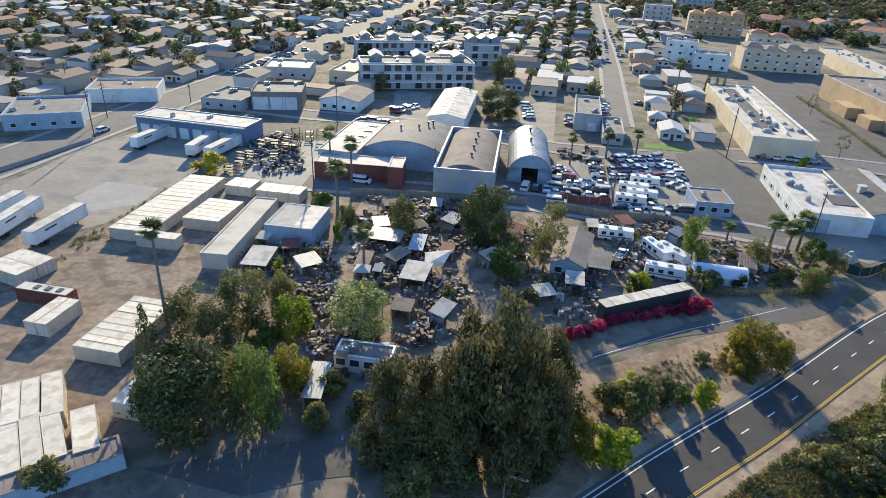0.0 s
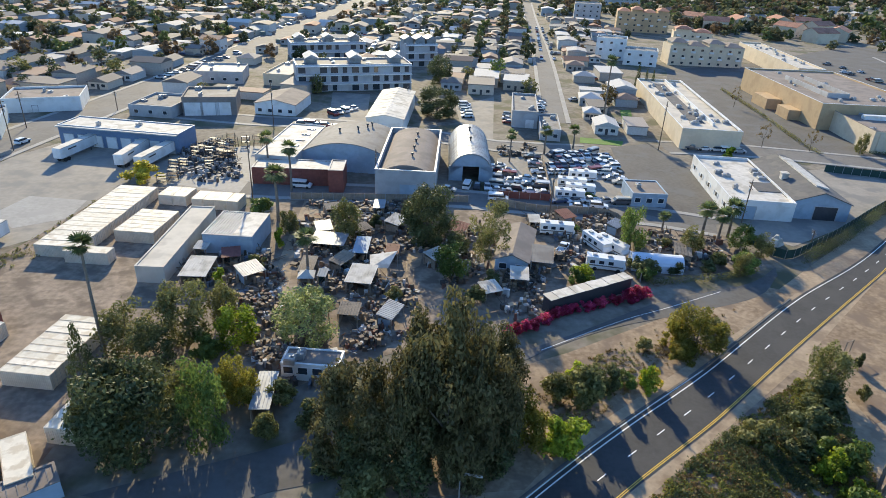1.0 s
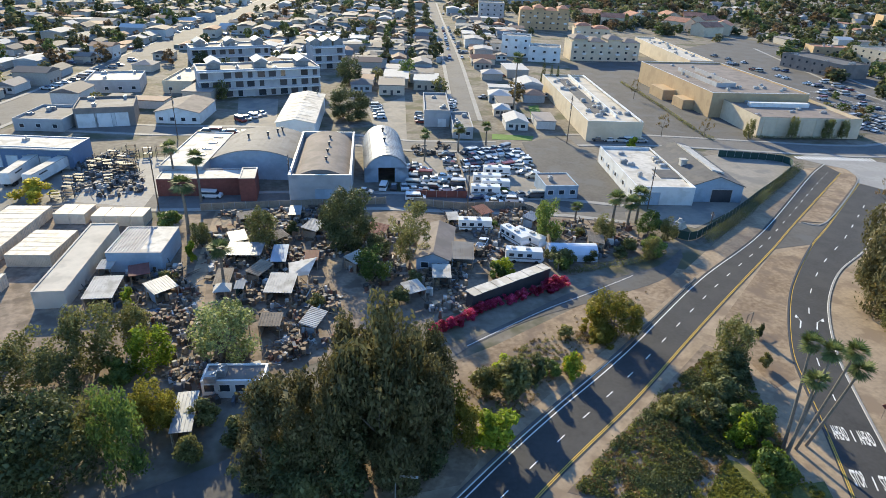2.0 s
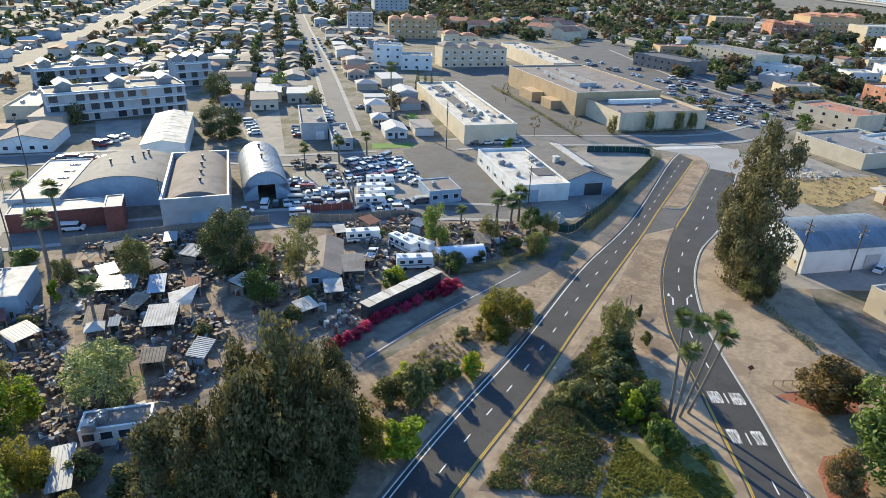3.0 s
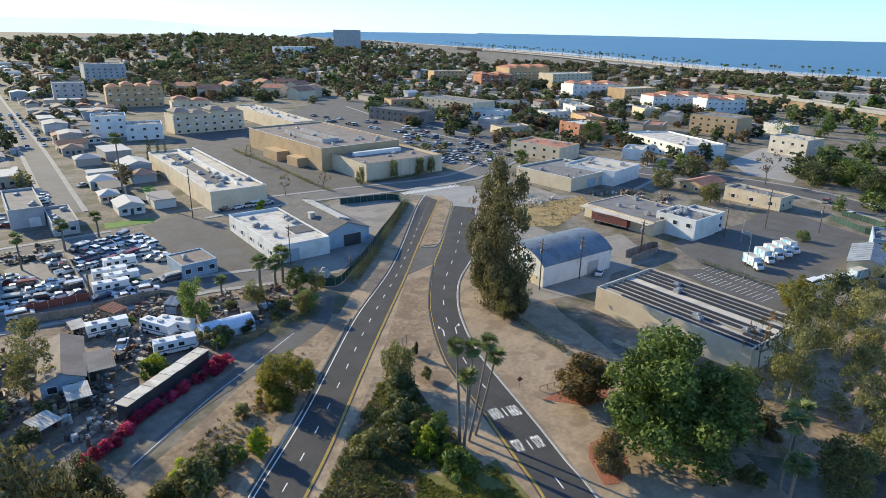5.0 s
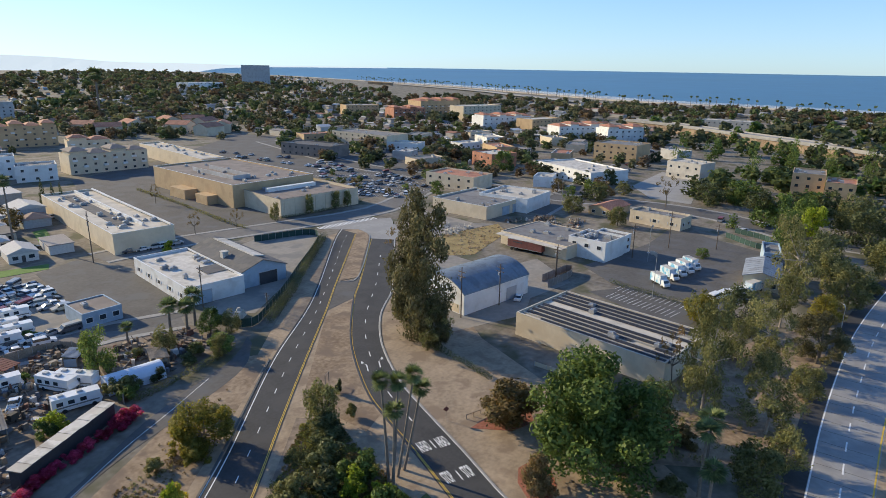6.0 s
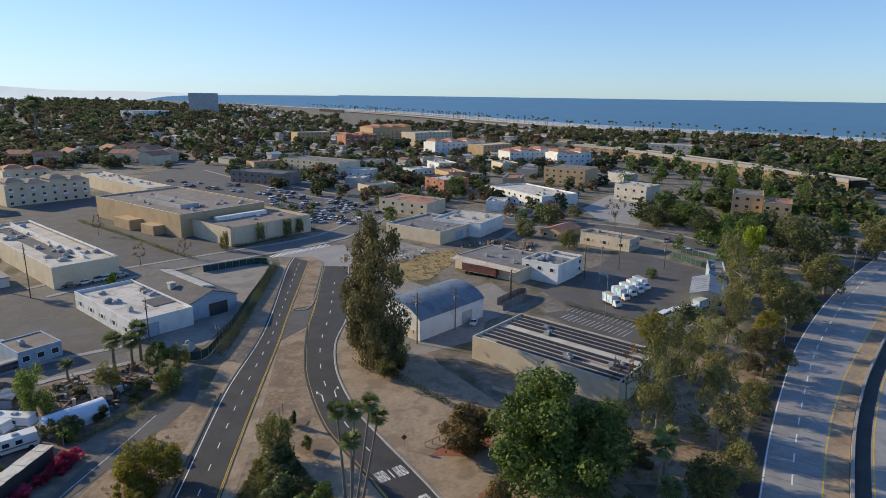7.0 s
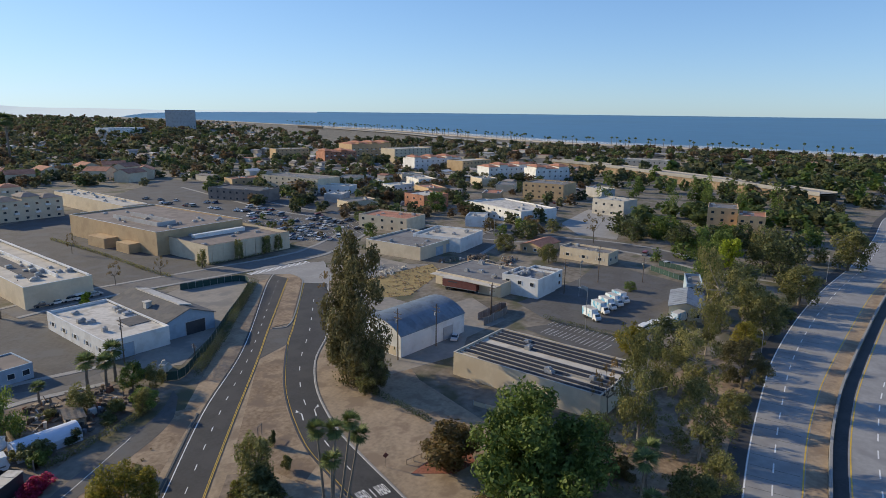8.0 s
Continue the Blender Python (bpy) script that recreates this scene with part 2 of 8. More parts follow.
class Geo:
    """Vertices and faces of one part."""

    def __init__(self):
        self.v, self.f = [], []

    def face(self, *pts):
        n = len(self.v)
        self.v.extend(tuple(p) for p in pts)
        self.f.append(tuple(range(n, n + len(pts))))
        return self

    def box(self, x, y, z, sx, sy, sz, ang=0.0, top=1.0):
        """Centre x, y; bottom z; top: how far the upper face is drawn in."""
        n, c, s = len(self.v), math.cos(radians(ang)), math.sin(radians(ang))
        for zz, k in ((z, 1.0), (z + sz, top)):
            for a, b in ((-1, -1), (1, -1), (1, 1), (-1, 1)):
                px, py = a * sx / 2 * k, b * sy / 2 * k
                self.v.append((x + px * c - py * s, y + px * s + py * c, zz))
        for q in ((3, 2, 1, 0), (4, 5, 6, 7), (0, 1, 5, 4), (1, 2, 6, 5), (2, 3, 7, 6), (3, 0, 4, 7)):
            self.f.append(tuple(n + i for i in q))
        return self

    def prism(self, pts, z0, z1):
        n, k = len(self.v), len(pts)
        self.v.extend((p[0], p[1], z0) for p in pts)
        self.v.extend((p[0], p[1], z1) for p in pts)
        self.f.append(tuple(range(n + k - 1, n - 1, -1)))
        self.f.append(tuple(range(n + k, n + 2 * k)))
        for i in range(k):
            j = (i + 1) % k
            self.f.append((n + i, n + j, n + k + j, n + k + i))
        return self

    def extrude_y(self, prof, y0, y1):
        """A profile of (x, z) drawn along y."""
        n, k = len(self.v), len(prof)
        self.v.extend((p[0], y0, p[1]) for p in prof)
        self.v.extend((p[0], y1, p[1]) for p in prof)
        self.f.append(tuple(range(n, n + k)))
        self.f.append(tuple(range(n + 2 * k - 1, n + k - 1, -1)))
        for i in range(k):
            j = (i + 1) % k
            self.f.append((n + j, n + i, n + k + i, n + k + j))
        return self

    def tube(self, p, q, r0, r1, n=8):
        p, q = Vector(p), Vector(q)
        d = (q - p).normalized()
        a = d.orthogonal().normalized()
        b = d.cross(a)
        m = len(self.v)
        for c, r in ((p, r0), (q, r1)):
            for i in range(n):
                t = 2 * math.pi * i / n
                self.v.append(tuple(c + (a * math.cos(t) + b * math.sin(t)) * r))
        for i in range(n):
            j = (i + 1) % n
            self.f.append((m + i, m + j, m + n + j, m + n + i))
        self.f.append(tuple(range(m + n - 1, m - 1, -1)))
        self.f.append(tuple(range(m + n, m + 2 * n)))
        return self

    def mesh(self, name, material):
        me = bpy.data.meshes.new(name)
        me.from_pydata(self.v, [], self.f)
        me.materials.append(material)
        return me


def fast_mesh(name, verts, quads, material):
    me = bpy.data.meshes.new(name)
    me.from_pydata(verts.tolist(), [], quads.tolist())
    me.materials.append(material)
    return me


def part(name, geo, material, parent, label=""):
    ob = new(name, geo if isinstance(geo, bpy.types.Mesh) else geo.mesh(name, material))
    ob.parent = parent
    if label:
        ob["label"] = label
    return ob


def thing(name, x, y, ang, label, category, group="", z=0.0):
    ob = new(name)
    ob.empty_display_size = 0.5
    ob.matrix_basis = pose(x, y, z, 0, 0, ang)
    return tagged(ob, label, category, group)


def structure(name, geo, material, label, category="ground"):
    ob = new(name, geo.mesh(name, material))
    return tagged(ob, label, category, kind="structure")


def smooth(pts, step=3.0):
    """A rounded line through the points, in even steps."""
    P = [Vector((p[0], p[1])) for p in pts]
    P = [P[0] * 2 - P[1]] + P + [P[-1] * 2 - P[-2]]
    out = []
    for i in range(1, len(P) - 2):
        n = max(1, int((P[i + 1] - P[i]).length / step))
        for k in range(n):
            t = k / n
            a, b, c, d = P[i - 1], P[i], P[i + 1], P[i + 2]
            out.append(0.5 * (2 * b + (c - a) * t + (2 * a - 5 * b + 4 * c - d) * t * t + (3 * b - a - 3 * c + d) * t ** 3))
    out.append(P[-2])
    return out


def spaced(pts, n):
    """n points at even lengths along a line."""
    d = [0.0]
    for a, b in zip(pts, pts[1:]):
        d.append(d[-1] + (b - a).length)
    out, j = [], 0
    for i in range(n):
        s = d[-1] * i / (n - 1)
        while j < len(d) - 2 and d[j + 1] < s:
            j += 1
        t = (s - d[j]) / max(1e-6, d[j + 1] - d[j])
        out.append(pts[j].lerp(pts[j + 1], min(1, t)))
    return out


def offset(pts, w):
    out = []
    for i, p in enumerate(pts):
        d = (pts[min(i + 1, len(pts) - 1)] - pts[max(i - 1, 0)]).normalized()
        out.append(p + Vector((-d.y, d.x)) * w)
    return out


def sheet(name, pts, z, material, label, category="ground"):
    return structure(name, Geo().prism([tuple(p) for p in pts] if area(pts) > 0 else [tuple(p) for p in reversed(pts)], z - 0.03, z), material, label, category)


def area(pts):
    return sum(a[0] * b[1] - b[0] * a[1] for a, b in zip(pts, list(pts[1:]) + [pts[0]]))


def ribbon_geo(left, right, z, geo=None, thick=0.03):
    n = max(len(left), len(right), 2)
    left, right = spaced(left, n), spaced(right, n)
    geo = geo or Geo()
    for i in range(n - 1):
        a, b, c, d = left[i], right[i], right[i + 1], left[i + 1]
        geo.face((a.x, a.y, z), (b.x, b.y, z), (c.x, c.y, z), (d.x, d.y, z))
        geo.face((a.x, a.y, z - thick), (a.x, a.y, z), (d.x, d.y, z), (d.x, d.y, z - thick))
        geo.face((b.x, b.y, z), (b.x, b.y, z - thick), (c.x, c.y, z - thick), (c.x, c.y, z))
    return geo


def ribbon(name, left, right, z, material, label, category="road"):
    return structure(name, ribbon_geo(smooth(left), smooth(right), z), material, label, category)


def stripe(name, pts, w, z, material, label, shift=0.0, dash=None, category="road marking"):
    """A painted line; dash: length and period."""
    line = smooth(pts, 1.5)
    if shift:
        line = offset(line, shift)
    geo = Geo()
    if not dash:
        ribbon_geo(offset(line, w / 2), offset(line, -w / 2), z, geo, 0.01)
    else:
        total = sum((b - a).length for a, b in zip(line, line[1:]))
        fine = spaced(line, max(4, int(total / 0.2)))
        step = total / (len(fine) - 1)
        k, per, on = 0, int(dash[1] / step), max(2, int(dash[0] / step))
        while k + on < len(fine):
            seg = [fine[k], fine[k + on]]
            ribbon_geo(offset(seg, w / 2), offset(seg, -w / 2), z, geo, 0.01)
            k += per
    return structure(name, geo, material, label, category)


def kerb(name, pts, w, h, material, label, shift=0.0):
    line = smooth(pts, 2.0)
    if shift:
        line = offset(line, shift)
    return structure(name, ribbon_geo(offset(line, w / 2), offset(line, -w / 2), h, None, h), material, label, "kerb")


# ---- ground, roads, sea ----
structure("ground", Geo().face((-5000, -900, 0), (5000, -900, 0), (5000, 5000, 0), (-5000, 5000, 0)), M_GROUND, "mottled town ground of dust, paving and dry soil")

COAST = [(2500, 4000)] + [(2250, 2600), (1650, 1150), (1420, 760), (1230, 420), (1185, 177), (1140, 0), (1080, -210), (960, -620), (900, -880)]
# the sea rises gently to its true horizon within the drawn distance
sea_geo = Geo()
M_SEA = mat("sea", (0.025, 0.12, 0.21), 0.35, 0.15, 80.0, spec=0.3)
n_s = 14
for (ax, ay), (bx, by) in zip(COAST, COAST[1:]):
    for k in range(n_s):
        t0, t1 = k / n_s, (k + 1) / n_s
        def sea_at(x, y, t):
            e = Vector((x, y)).normalized() * 4930
            p = Vector((x, y)).lerp(e, t)
            return (p.x, p.y, 0.6 + (60 - 4930 * math.tan(radians(0.22))) * t)
        sea_geo.face(sea_at(ax, ay, t0), sea_at(bx, by, t0), sea_at(bx, by, t1), sea_at(ax, ay, t1))
structure("sea", sea_geo, M_SEA, "deep blue sea reaching to the horizon", "water")
coast_line = smooth(COAST, 40)
structure("beach", ribbon_geo(offset(coast_line, -26), offset(coast_line, 12), 0.9, None, 0.9), M_SAND, "pale sand beach along the sea", "beach")
surf = Geo()
for k in range(4):
    off = 14 + 14 * k
    ribbon_geo(offset(coast_line[20:], off), offset(coast_line[20:], off + 5 - k), 1.6 + 0.25 * k, surf, 0.2)
structure("surf", surf, M_FOAM, "white breaking surf along the beach", "water")

# divided road
A_LEFT = [(2.0, 41.0)] + [(21.7, 56.5), (33.4, 65.1), (50.2, 76.7), (78.0, 97.9), (107.8, 117.6), (151.3, 152.6), (165.5, 162.8)]
A_RIGHT = [(8.5, 36.8)] + [(28.5, 52.2), (46.9, 65.0), (62.5, 76.9), (79.8, 89.9), (104.6, 108.2), (121.4, 121.1), (164.5, 153.4)]
ribbon("road_inbound", A_LEFT, A_RIGHT, 0.06, M_ASPHALT, "dark fresh asphalt two-lane carriageway")
B_LEFT = [(162.4, 145.1), (128.0, 118.8), (114.8, 109.1), (98.2, 94.7), (88.8, 84.8), (79.6, 73.0), (75.2, 65.2), (69.3, 53.2), (63.9, 42.9), (59.9, 35.5)] + [(46.5, 16.0), (37.0, 3.0)]
B_RIGHT = [(166.9, 137.1), (134.9, 111.3), (125.1, 103.9), (111.7, 96.2), (101.1, 87.4), (93.6, 79.1), (86.5, 69.3), (81.7, 60.6), (75.1, 47.6), (70.0, 38.2), (66.5, 31.3)] + [(52.5, 9.5), (44.5, -2.0)]
ribbon("road_outbound", B_LEFT, B_RIGHT, 0.055, M_ASPHALT, "dark asphalt ramp road curving past the verge")
# shoulders, verge, median
sheet("verge_dirt", [(-4.0, 44.0)] + [(19.3, 59.5), (28.7, 66.6), (40.1, 74.3), (49.3, 80.9), (64.8, 91.6), (78.4, 102.6), (152.7, 158.9), (173.8, 161.5), (176.5, 139.9), (135.2, 92.2), (113.9, 68.3), (102.9, 45.6), (96.5, 28.9)] + [(78.0, 2.0), (40.0, -12.0), (14.0, 22.0)], 0.02, M_DIRT_PALE, "pale dry dirt verge beside the roads")
sheet("median_dirt", [(101.1, 105.5), (113.6, 108.3), (97.9, 94.8), (88.6, 85.0), (79.4, 73.1), (74.8, 65.4), (69.6, 63.8), (70.7, 80.7)], 0.035, M_DIRT, "reddish bare dirt median between the roads")
sheet("road_link", [(104.6, 108.2), (121.4, 121.1), (128.0, 118.8), (114.8, 109.1)], 0.05, M_ASPHALT_MID, "grey asphalt gap in the median")
sheet("median_island", [(122.4, 121.6), (164.3, 153.4), (169.1, 156.0), (167.0, 150.6), (162.0, 145.3), (128.4, 119.7)], 0.16, M_DIRT, "raised dirt median island with a concrete kerb")
kerb("median_kerb", [(122.3, 121.1), (128.4, 119.7), (161.7, 144.7), (167.7, 151.8), (169.3, 156.8)], 0.3, 0.2, M_CONCRETE, "pale concrete median kerb")
sheet("grass_verge", [(53.3, 52.9), (55.4, 46.4), (62.9, 46.2), (59.8, 37.9), (55.1, 37.0), (43.1, 43.7)], 0.03, M_GRASS, "green and yellow ground-cover slope")
stripe("edge_line", A_LEFT, 0.18, 0.075, M_WHITE_LINE, "white painted edge line", -0.6)
stripe("edge_line", A_LEFT[:4], 0.16, 0.075, M_WHITE_LINE, "white painted edge line", 0.1)
stripe("yellow_line", A_RIGHT, 0.12, 0.075, M_YELLOW_LINE, "yellow painted median line", 0.3)
stripe("yellow_line", A_RIGHT, 0.12, 0.075, M_YELLOW_LINE, "yellow painted median line", 0.54)
A_MID = [(Vector(a) + Vector(b)) / 2 for a, b in zip(spaced(smooth(A_LEFT), 30), spaced(smooth(A_RIGHT), 30))]
stripe("lane_dashes", A_MID, 0.16, 0.078, M_WHITE_LINE, "short white lane dashes", -0.1, (1.9, 6.8))
stripe("yellow_line", B_LEFT, 0.12, 0.07, M_YELLOW_LINE, "yellow painted edge line", 0.3)
stripe("yellow_line", B_LEFT, 0.12, 0.07, M_YELLOW_LINE, "yellow painted edge line", 0.54)
stripe("edge_line", B_RIGHT, 0.2, 0.07, M_WHITE_LINE, "white painted edge line", -0.4)
B_MID = [(Vector(a) + Vector(b)) / 2 for a, b in zip(spaced(smooth(B_LEFT), 40), spaced(smooth(B_RIGHT), 40))]
stripe("lane_dashes", B_MID[4:], 0.18, 0.072, M_WHITE_LINE, "white lane dashes on the ramp", 0, (2.6, 9.2))
kerb("road_kerb", B_RIGHT, 0.35, 0.14, M_CONCRETE, "pale concrete kerb", -0.25)
kerb("median_kerb", B_LEFT[2:8], 0.3, 0.14, M_DARK, "dark asphalt kerb of the median", 0.2)
kerb("road_kerb", A_LEFT[:5], 0.35, 0.16, M_ASPHALT_MID, "low asphalt kerb along the shoulder", 0.5)


def road_word(text, x, y, ang, width, length):
    c = bpy.data.curves.new("road_word", "FONT")
    c.body, c.align_x, c.align_y, c.extrude, c.offset = text, "CENTER", "CENTER", 0.004, 0.02
    ob = new("road_word", c)
    c.materials.append(M_WHITE_LINE)
    ob.matrix_basis = pose(x, y, 0.075, 0, 0, ang) @ Matrix.Diagonal((width / (0.68 * len(text)), length / 0.7, 1, 1))
    tagged(ob, "white road lettering on dark asphalt reading " + text, "road marking", kind="structure")


road_word("STOP", 67.6, 45.6, -24.5, 1.75, 2.8)
road_word("STOP", 70.6, 44.0, -24.5, 1.75, 2.8)
road_word("AHEAD", 71.8, 53.3, -24.5, 2.0, 2.8)
road_word("AHEAD", 74.7, 51.7, -24.5, 2.0, 2.8)


def turn_arrow(x, y, ang, flip):
    g = Geo()
    for q in (((-0.12, -2), (0.12, -2), (0.12, 0.8), (-0.12, 0.8)), ((-0.12, 0.8), (0.12, 0.8), (-0.5 * flip, 2.0), (-0.8 * flip, 1.8))):
        g.face(*[(a, b, 0) for a, b in (q if flip > 0 else q)])
    g.face((-0.1 * flip, 1.2, 0), (-1.1 * flip, 1.7, 0), (-0.9 * flip, 2.9, 0))
    ob = structure("turn_arrow", g, M_WHITE_LINE, "white painted lane arrow", "road marking")
    ob.matrix_basis = pose(x, y, 0.08, 0, 0, ang)


turn_arrow(87.4, 79.6, -42.2, 1)
turn_arrow(90.2, 78.7, -42.2, -1)

zebra = Geo()
za, zb = Vector((161.6, 169.8)), Vector((189.6, 164.2))
zd = (zb - za).normalized()
for k in range(int((zb - za).length / 1.3)):
    c = za + zd * (1.3 * k)
    zebra.box(c.x, c.y, 0.08, 0.6, 3.4, 0.012, math.degrees(math.atan2(zd.y, zd.x)))
tagged(structure("crossing_stripes", zebra, M_WHITE_LINE, "white zebra stripes across the junction", "road marking"), kind="structure")

# cycle path and shaded service road
PATH_L = [(82.3, 111.3), (73.2, 104.6), (59.2, 100.1), (47.9, 95.9), (34.3, 88.5), (22.2, 82.4), (19.1, 80.9)] + [(16.4, 78.7), (2.4, 69.9), (-6.2, 65.8), (-15.5, 61.9), (-25.0, 58.8), (-35.6, 55.3)]
PATH_R = [(80.7, 107.7), (71.4, 99.1), (53.2, 93.0), (40.6, 89.4), (29.7, 84.6), (20.2, 78.9)] + [(17.5, 77.0), (4.7, 64.9), (-5.3, 57.2), (-14.1, 54.9), (-22.1, 51.8)]
ribbon("cycle_path", PATH_L, PATH_R, 0.05, M_ASPHALT_MID, "grey asphalt cycle path behind the verge", "path")
stripe("path_line", [(65.1, 101.2), (52.6, 95.7), (43.9, 92.2), (35.9, 88.3), (25.1, 82.6)], 0.11, 0.062, M_WHITE_LINE, "white painted path edge line")
sheet("slope_dirt", [(17.1, 77.0), (29.5, 81.9), (48.5, 91.5), (66.7, 98.5), (75.5, 103.2), (80.5, 100.6), (24.8, 62.0), (16.8, 54.1), (-4.2, 52.9), (-5.2, 56.3), (4.7, 64.9)], 0.03, M_DIRT, "dry reddish dirt with leaf litter between path and road")
sheet("container_yard", [(-91.9, 114.7), (-76.4, 116.4), (-74.2, 123.8), (-67.5, 157.3), (-37.0, 153.3), (-31.6, 108.4), (-45.9, 88.6), (-40.9, 76.4), (-42.7, 59.6), (-34.3, 50.9), (-49.5, 50.0)], 0.025, M_DIRT_DARK, "brown compacted dirt of the container yard")
sheet("truck_lot", [(-109.6, 141.6), (-105.2, 175.5), (-98.6, 190.1), (-80.7, 190.0), (-57.8, 184.7), (-39.3, 179.1), (-39.4, 150.9), (-67.5, 157.3), (-74.2, 123.8), (-82.0, 115.8), (-91.9, 114.7)], 0.03, M_PALE_LOT, "pale worn asphalt truck lot")
sheet("patched_concrete", [(-88.9, 136.9), (-86.3, 147.9), (-72.0, 145.4), (-71.7, 134.8), (-80.8, 129.3)], 0.045, M_CONCRETE, "light concrete patch in the lot")
sheet("scrap_yard", [(-46.7, 189.4), (-63.7, 192.8), (-56.0, 157.1), (-33.3, 149.7), (-30.9, 170.0), (-31.1, 191.9)], 0.04, M_CONCRETE, "pale concrete scrap yard floor")
sheet("junk_yard", [(-44.1, 127.3), (-32.1, 144.0), (-21.6, 149.2), (20.5, 148.8), (60.2, 137.7), (69.1, 129.4), (78.5, 127.5), (76.8, 112.0), (49.1, 101.8), (26.1, 93.1), (-6.6, 79.1), (-17.4, 71.5), (-40.9, 76.4), (-43.9, 104.8)], 0.022, M_DIRT_DARK, "brown dusty ground of the junk yard")
sheet("sand_lane", [(-20.6, 147.4), (-14.2, 148.2), (-15.6, 129.0), (-19.1, 114.6), (-18.1, 94.8), (-22.1, 94.4), (-21.9, 116.9)], 0.04, M_DIRT_PALE, "pale sandy lane through the yard", "path")
sheet("sand_lane", [(3.8, 125.2), (8.1, 122.8), (6.6, 112.2), (3.7, 109.5)], 0.04, M_DIRT_PALE, "pale sandy clearing", "path")

# town streets
def street(name, line, w, material, label, z=0.05):
    l = smooth(line, 12)
    structure(name, ribbon_geo(offset(l, w / 2), offset(l, -w / 2), z), material, label, "road")
    for s in (1, -1):
        l2 = offset(l, s * (w / 2 + 1.0))
        structure("sidewalk", ribbon_geo(offset(l2, 0.9), offset(l2, -0.9), 0.14, None, 0.14), M_CONCRETE, "pale concrete sidewalk along the street", "pavement")


street("street_north", [(-37.3, 154.5), (-22.1, 153.2), (16.2, 149.4), (43.7, 142.5), (63.4, 139.0), (79.3, 132.0)], 9, M_ASPHALT_OLD, "worn grey asphalt street")
street("street_second", [(-74.1, 227.3), (-47.6, 220.1), (-6.8, 214.6)] + [(34.1, 195.0), (55.0, 192.0), (64.0, 191.0)], 9, M_ASPHALT_OLD, "worn asphalt street between workshops")
street("avenue_west", [(-150.0, 60.0), (-128.0, 125.0)] + [(-112.0, 195.0), (-88.0, 310.0), (-62.0, 470.0), (-20.0, 720.0), (60.0, 1200.0)], 17, M_ASPHALT_OLD, "wide worn asphalt avenue", 0.055)
street("street_center", [(62.0, 225.0), (91.0, 379.0), (119.0, 546.0), (150.0, 720.0)], 8, M_ASPHALT_OLD, "pale asphalt residential street", 0.052)
sheet("side_lot", [(73.4, 195.2), (87.2, 199.7), (91.5, 173.7), (84.3, 134.1), (73.1, 132.8), (63.7, 139.7), (68.3, 165.1)], 0.06, M_ASPHALT_MID, "dark asphalt side street and lot")
street("mall_street", [(92.0, 196.5), (114.0, 195.3), (144.1, 186.9), (168.8, 179.4), (199.9, 173.3), (245.7, 185.0)], 11, M_ASPHALT_OLD, "asphalt cross street beside the shopping centre", 0.054)
sheet("crossing", [(161.0, 170.1), (172.6, 173.9), (191.4, 159.6), (174.7, 140.8), (166.9, 137.3), (162.6, 145.3), (167.4, 150.4), (169.6, 157.4), (165.2, 162.9)], 0.07, M_CONCRETE, "pale concrete road junction", "road")
sheet("mall_lot", [(152.5, 341.1), (212.9, 367.0), (348.8, 462.7), (406.0, 299.6), (247.6, 180.3), (213.1, 195.4), (144.1, 186.9), (119.8, 192.6), (128.5, 215.8), (133.7, 292.4)], 0.04, M_ASPHALT_MID, "asphalt car park of the shopping centre")
street("main_avenue", [(330.9, 404.6), (285.8, 268.2), (281.2, 197.2), (272.9, 130.6), (283.9, 85.9), (280.9, 52.0), (262.0, 18.6), (259.7, -11.3)], 14, M_ASPHALT_MID, "broad asphalt main avenue", 0.06)
street("side_avenue", [(236.2, 118.2), (323.5, 127.4), (525.3, 147.8)], 12, M_ASPHALT_MID, "asphalt avenue running towards the coast", 0.062)
sheet("yard_concrete", [(170.7, 134.6), (163.4, 108.0), (160.1, 91.3), (177.6, 86.4), (162.6, 67.9), (143.8, 71.3), (132.2, 67.0), (109.6, 77.1), (129.1, 102.2)], 0.03, M_PALE_LOT, "pale concrete industrial yard")
sheet("truck_park", [(179.9, 71.5), (218.0, 63.0), (248.7, 63.1), (228.4, 20.7), (161.9, 27.7), (167.2, 34.8), (169.0, 58.0)], 0.035, M_ASPHALT_MID, "asphalt lorry park")
sheet("solar_lot", [(158.5, 60.9), (170.2, 51.6), (160.3, 30.2), (145.8, 32.4)], 0.05, M_ASPHALT_MID, "small asphalt car park")
sheet("dry_field", [(174.0, 129.6), (210.5, 120.3), (200.7, 110.9), (169.1, 105.1), (159.3, 114.2)], 0.05, M_DRY_GRASS, "field of dry yellow grass")
sheet("gravel_lot", [(212.1, 163.8), (205.5, 127.8), (210.5, 120.3), (178.2, 130.1)], 0.045, M_PALE_LOT, "pale gravel storage lot")
sheet("tow_yard", [(33.2, 181.9), (71.0, 190.3), (61.3, 142.8), (27.7, 143.4)], 0.04, M_PALE_LOT, "dusty paved car storage yard")
sheet("warehouse_yard", [(85.0, 129.9), (92.5, 121.3), (111.8, 132.0), (158.2, 163.6), (143.9, 177.7), (127.4, 174.1), (109.7, 154.5)], 0.05, M_PALE_LOT, "pale asphalt yard beside the warehouse")
sheet("plaza", [(327.7, 106.1), (386.6, 107.6), (368.5, 79.3), (298.8, 68.7), (301.7, 88.7)], 0.07, M_CONCRETE, "pale paved plaza")
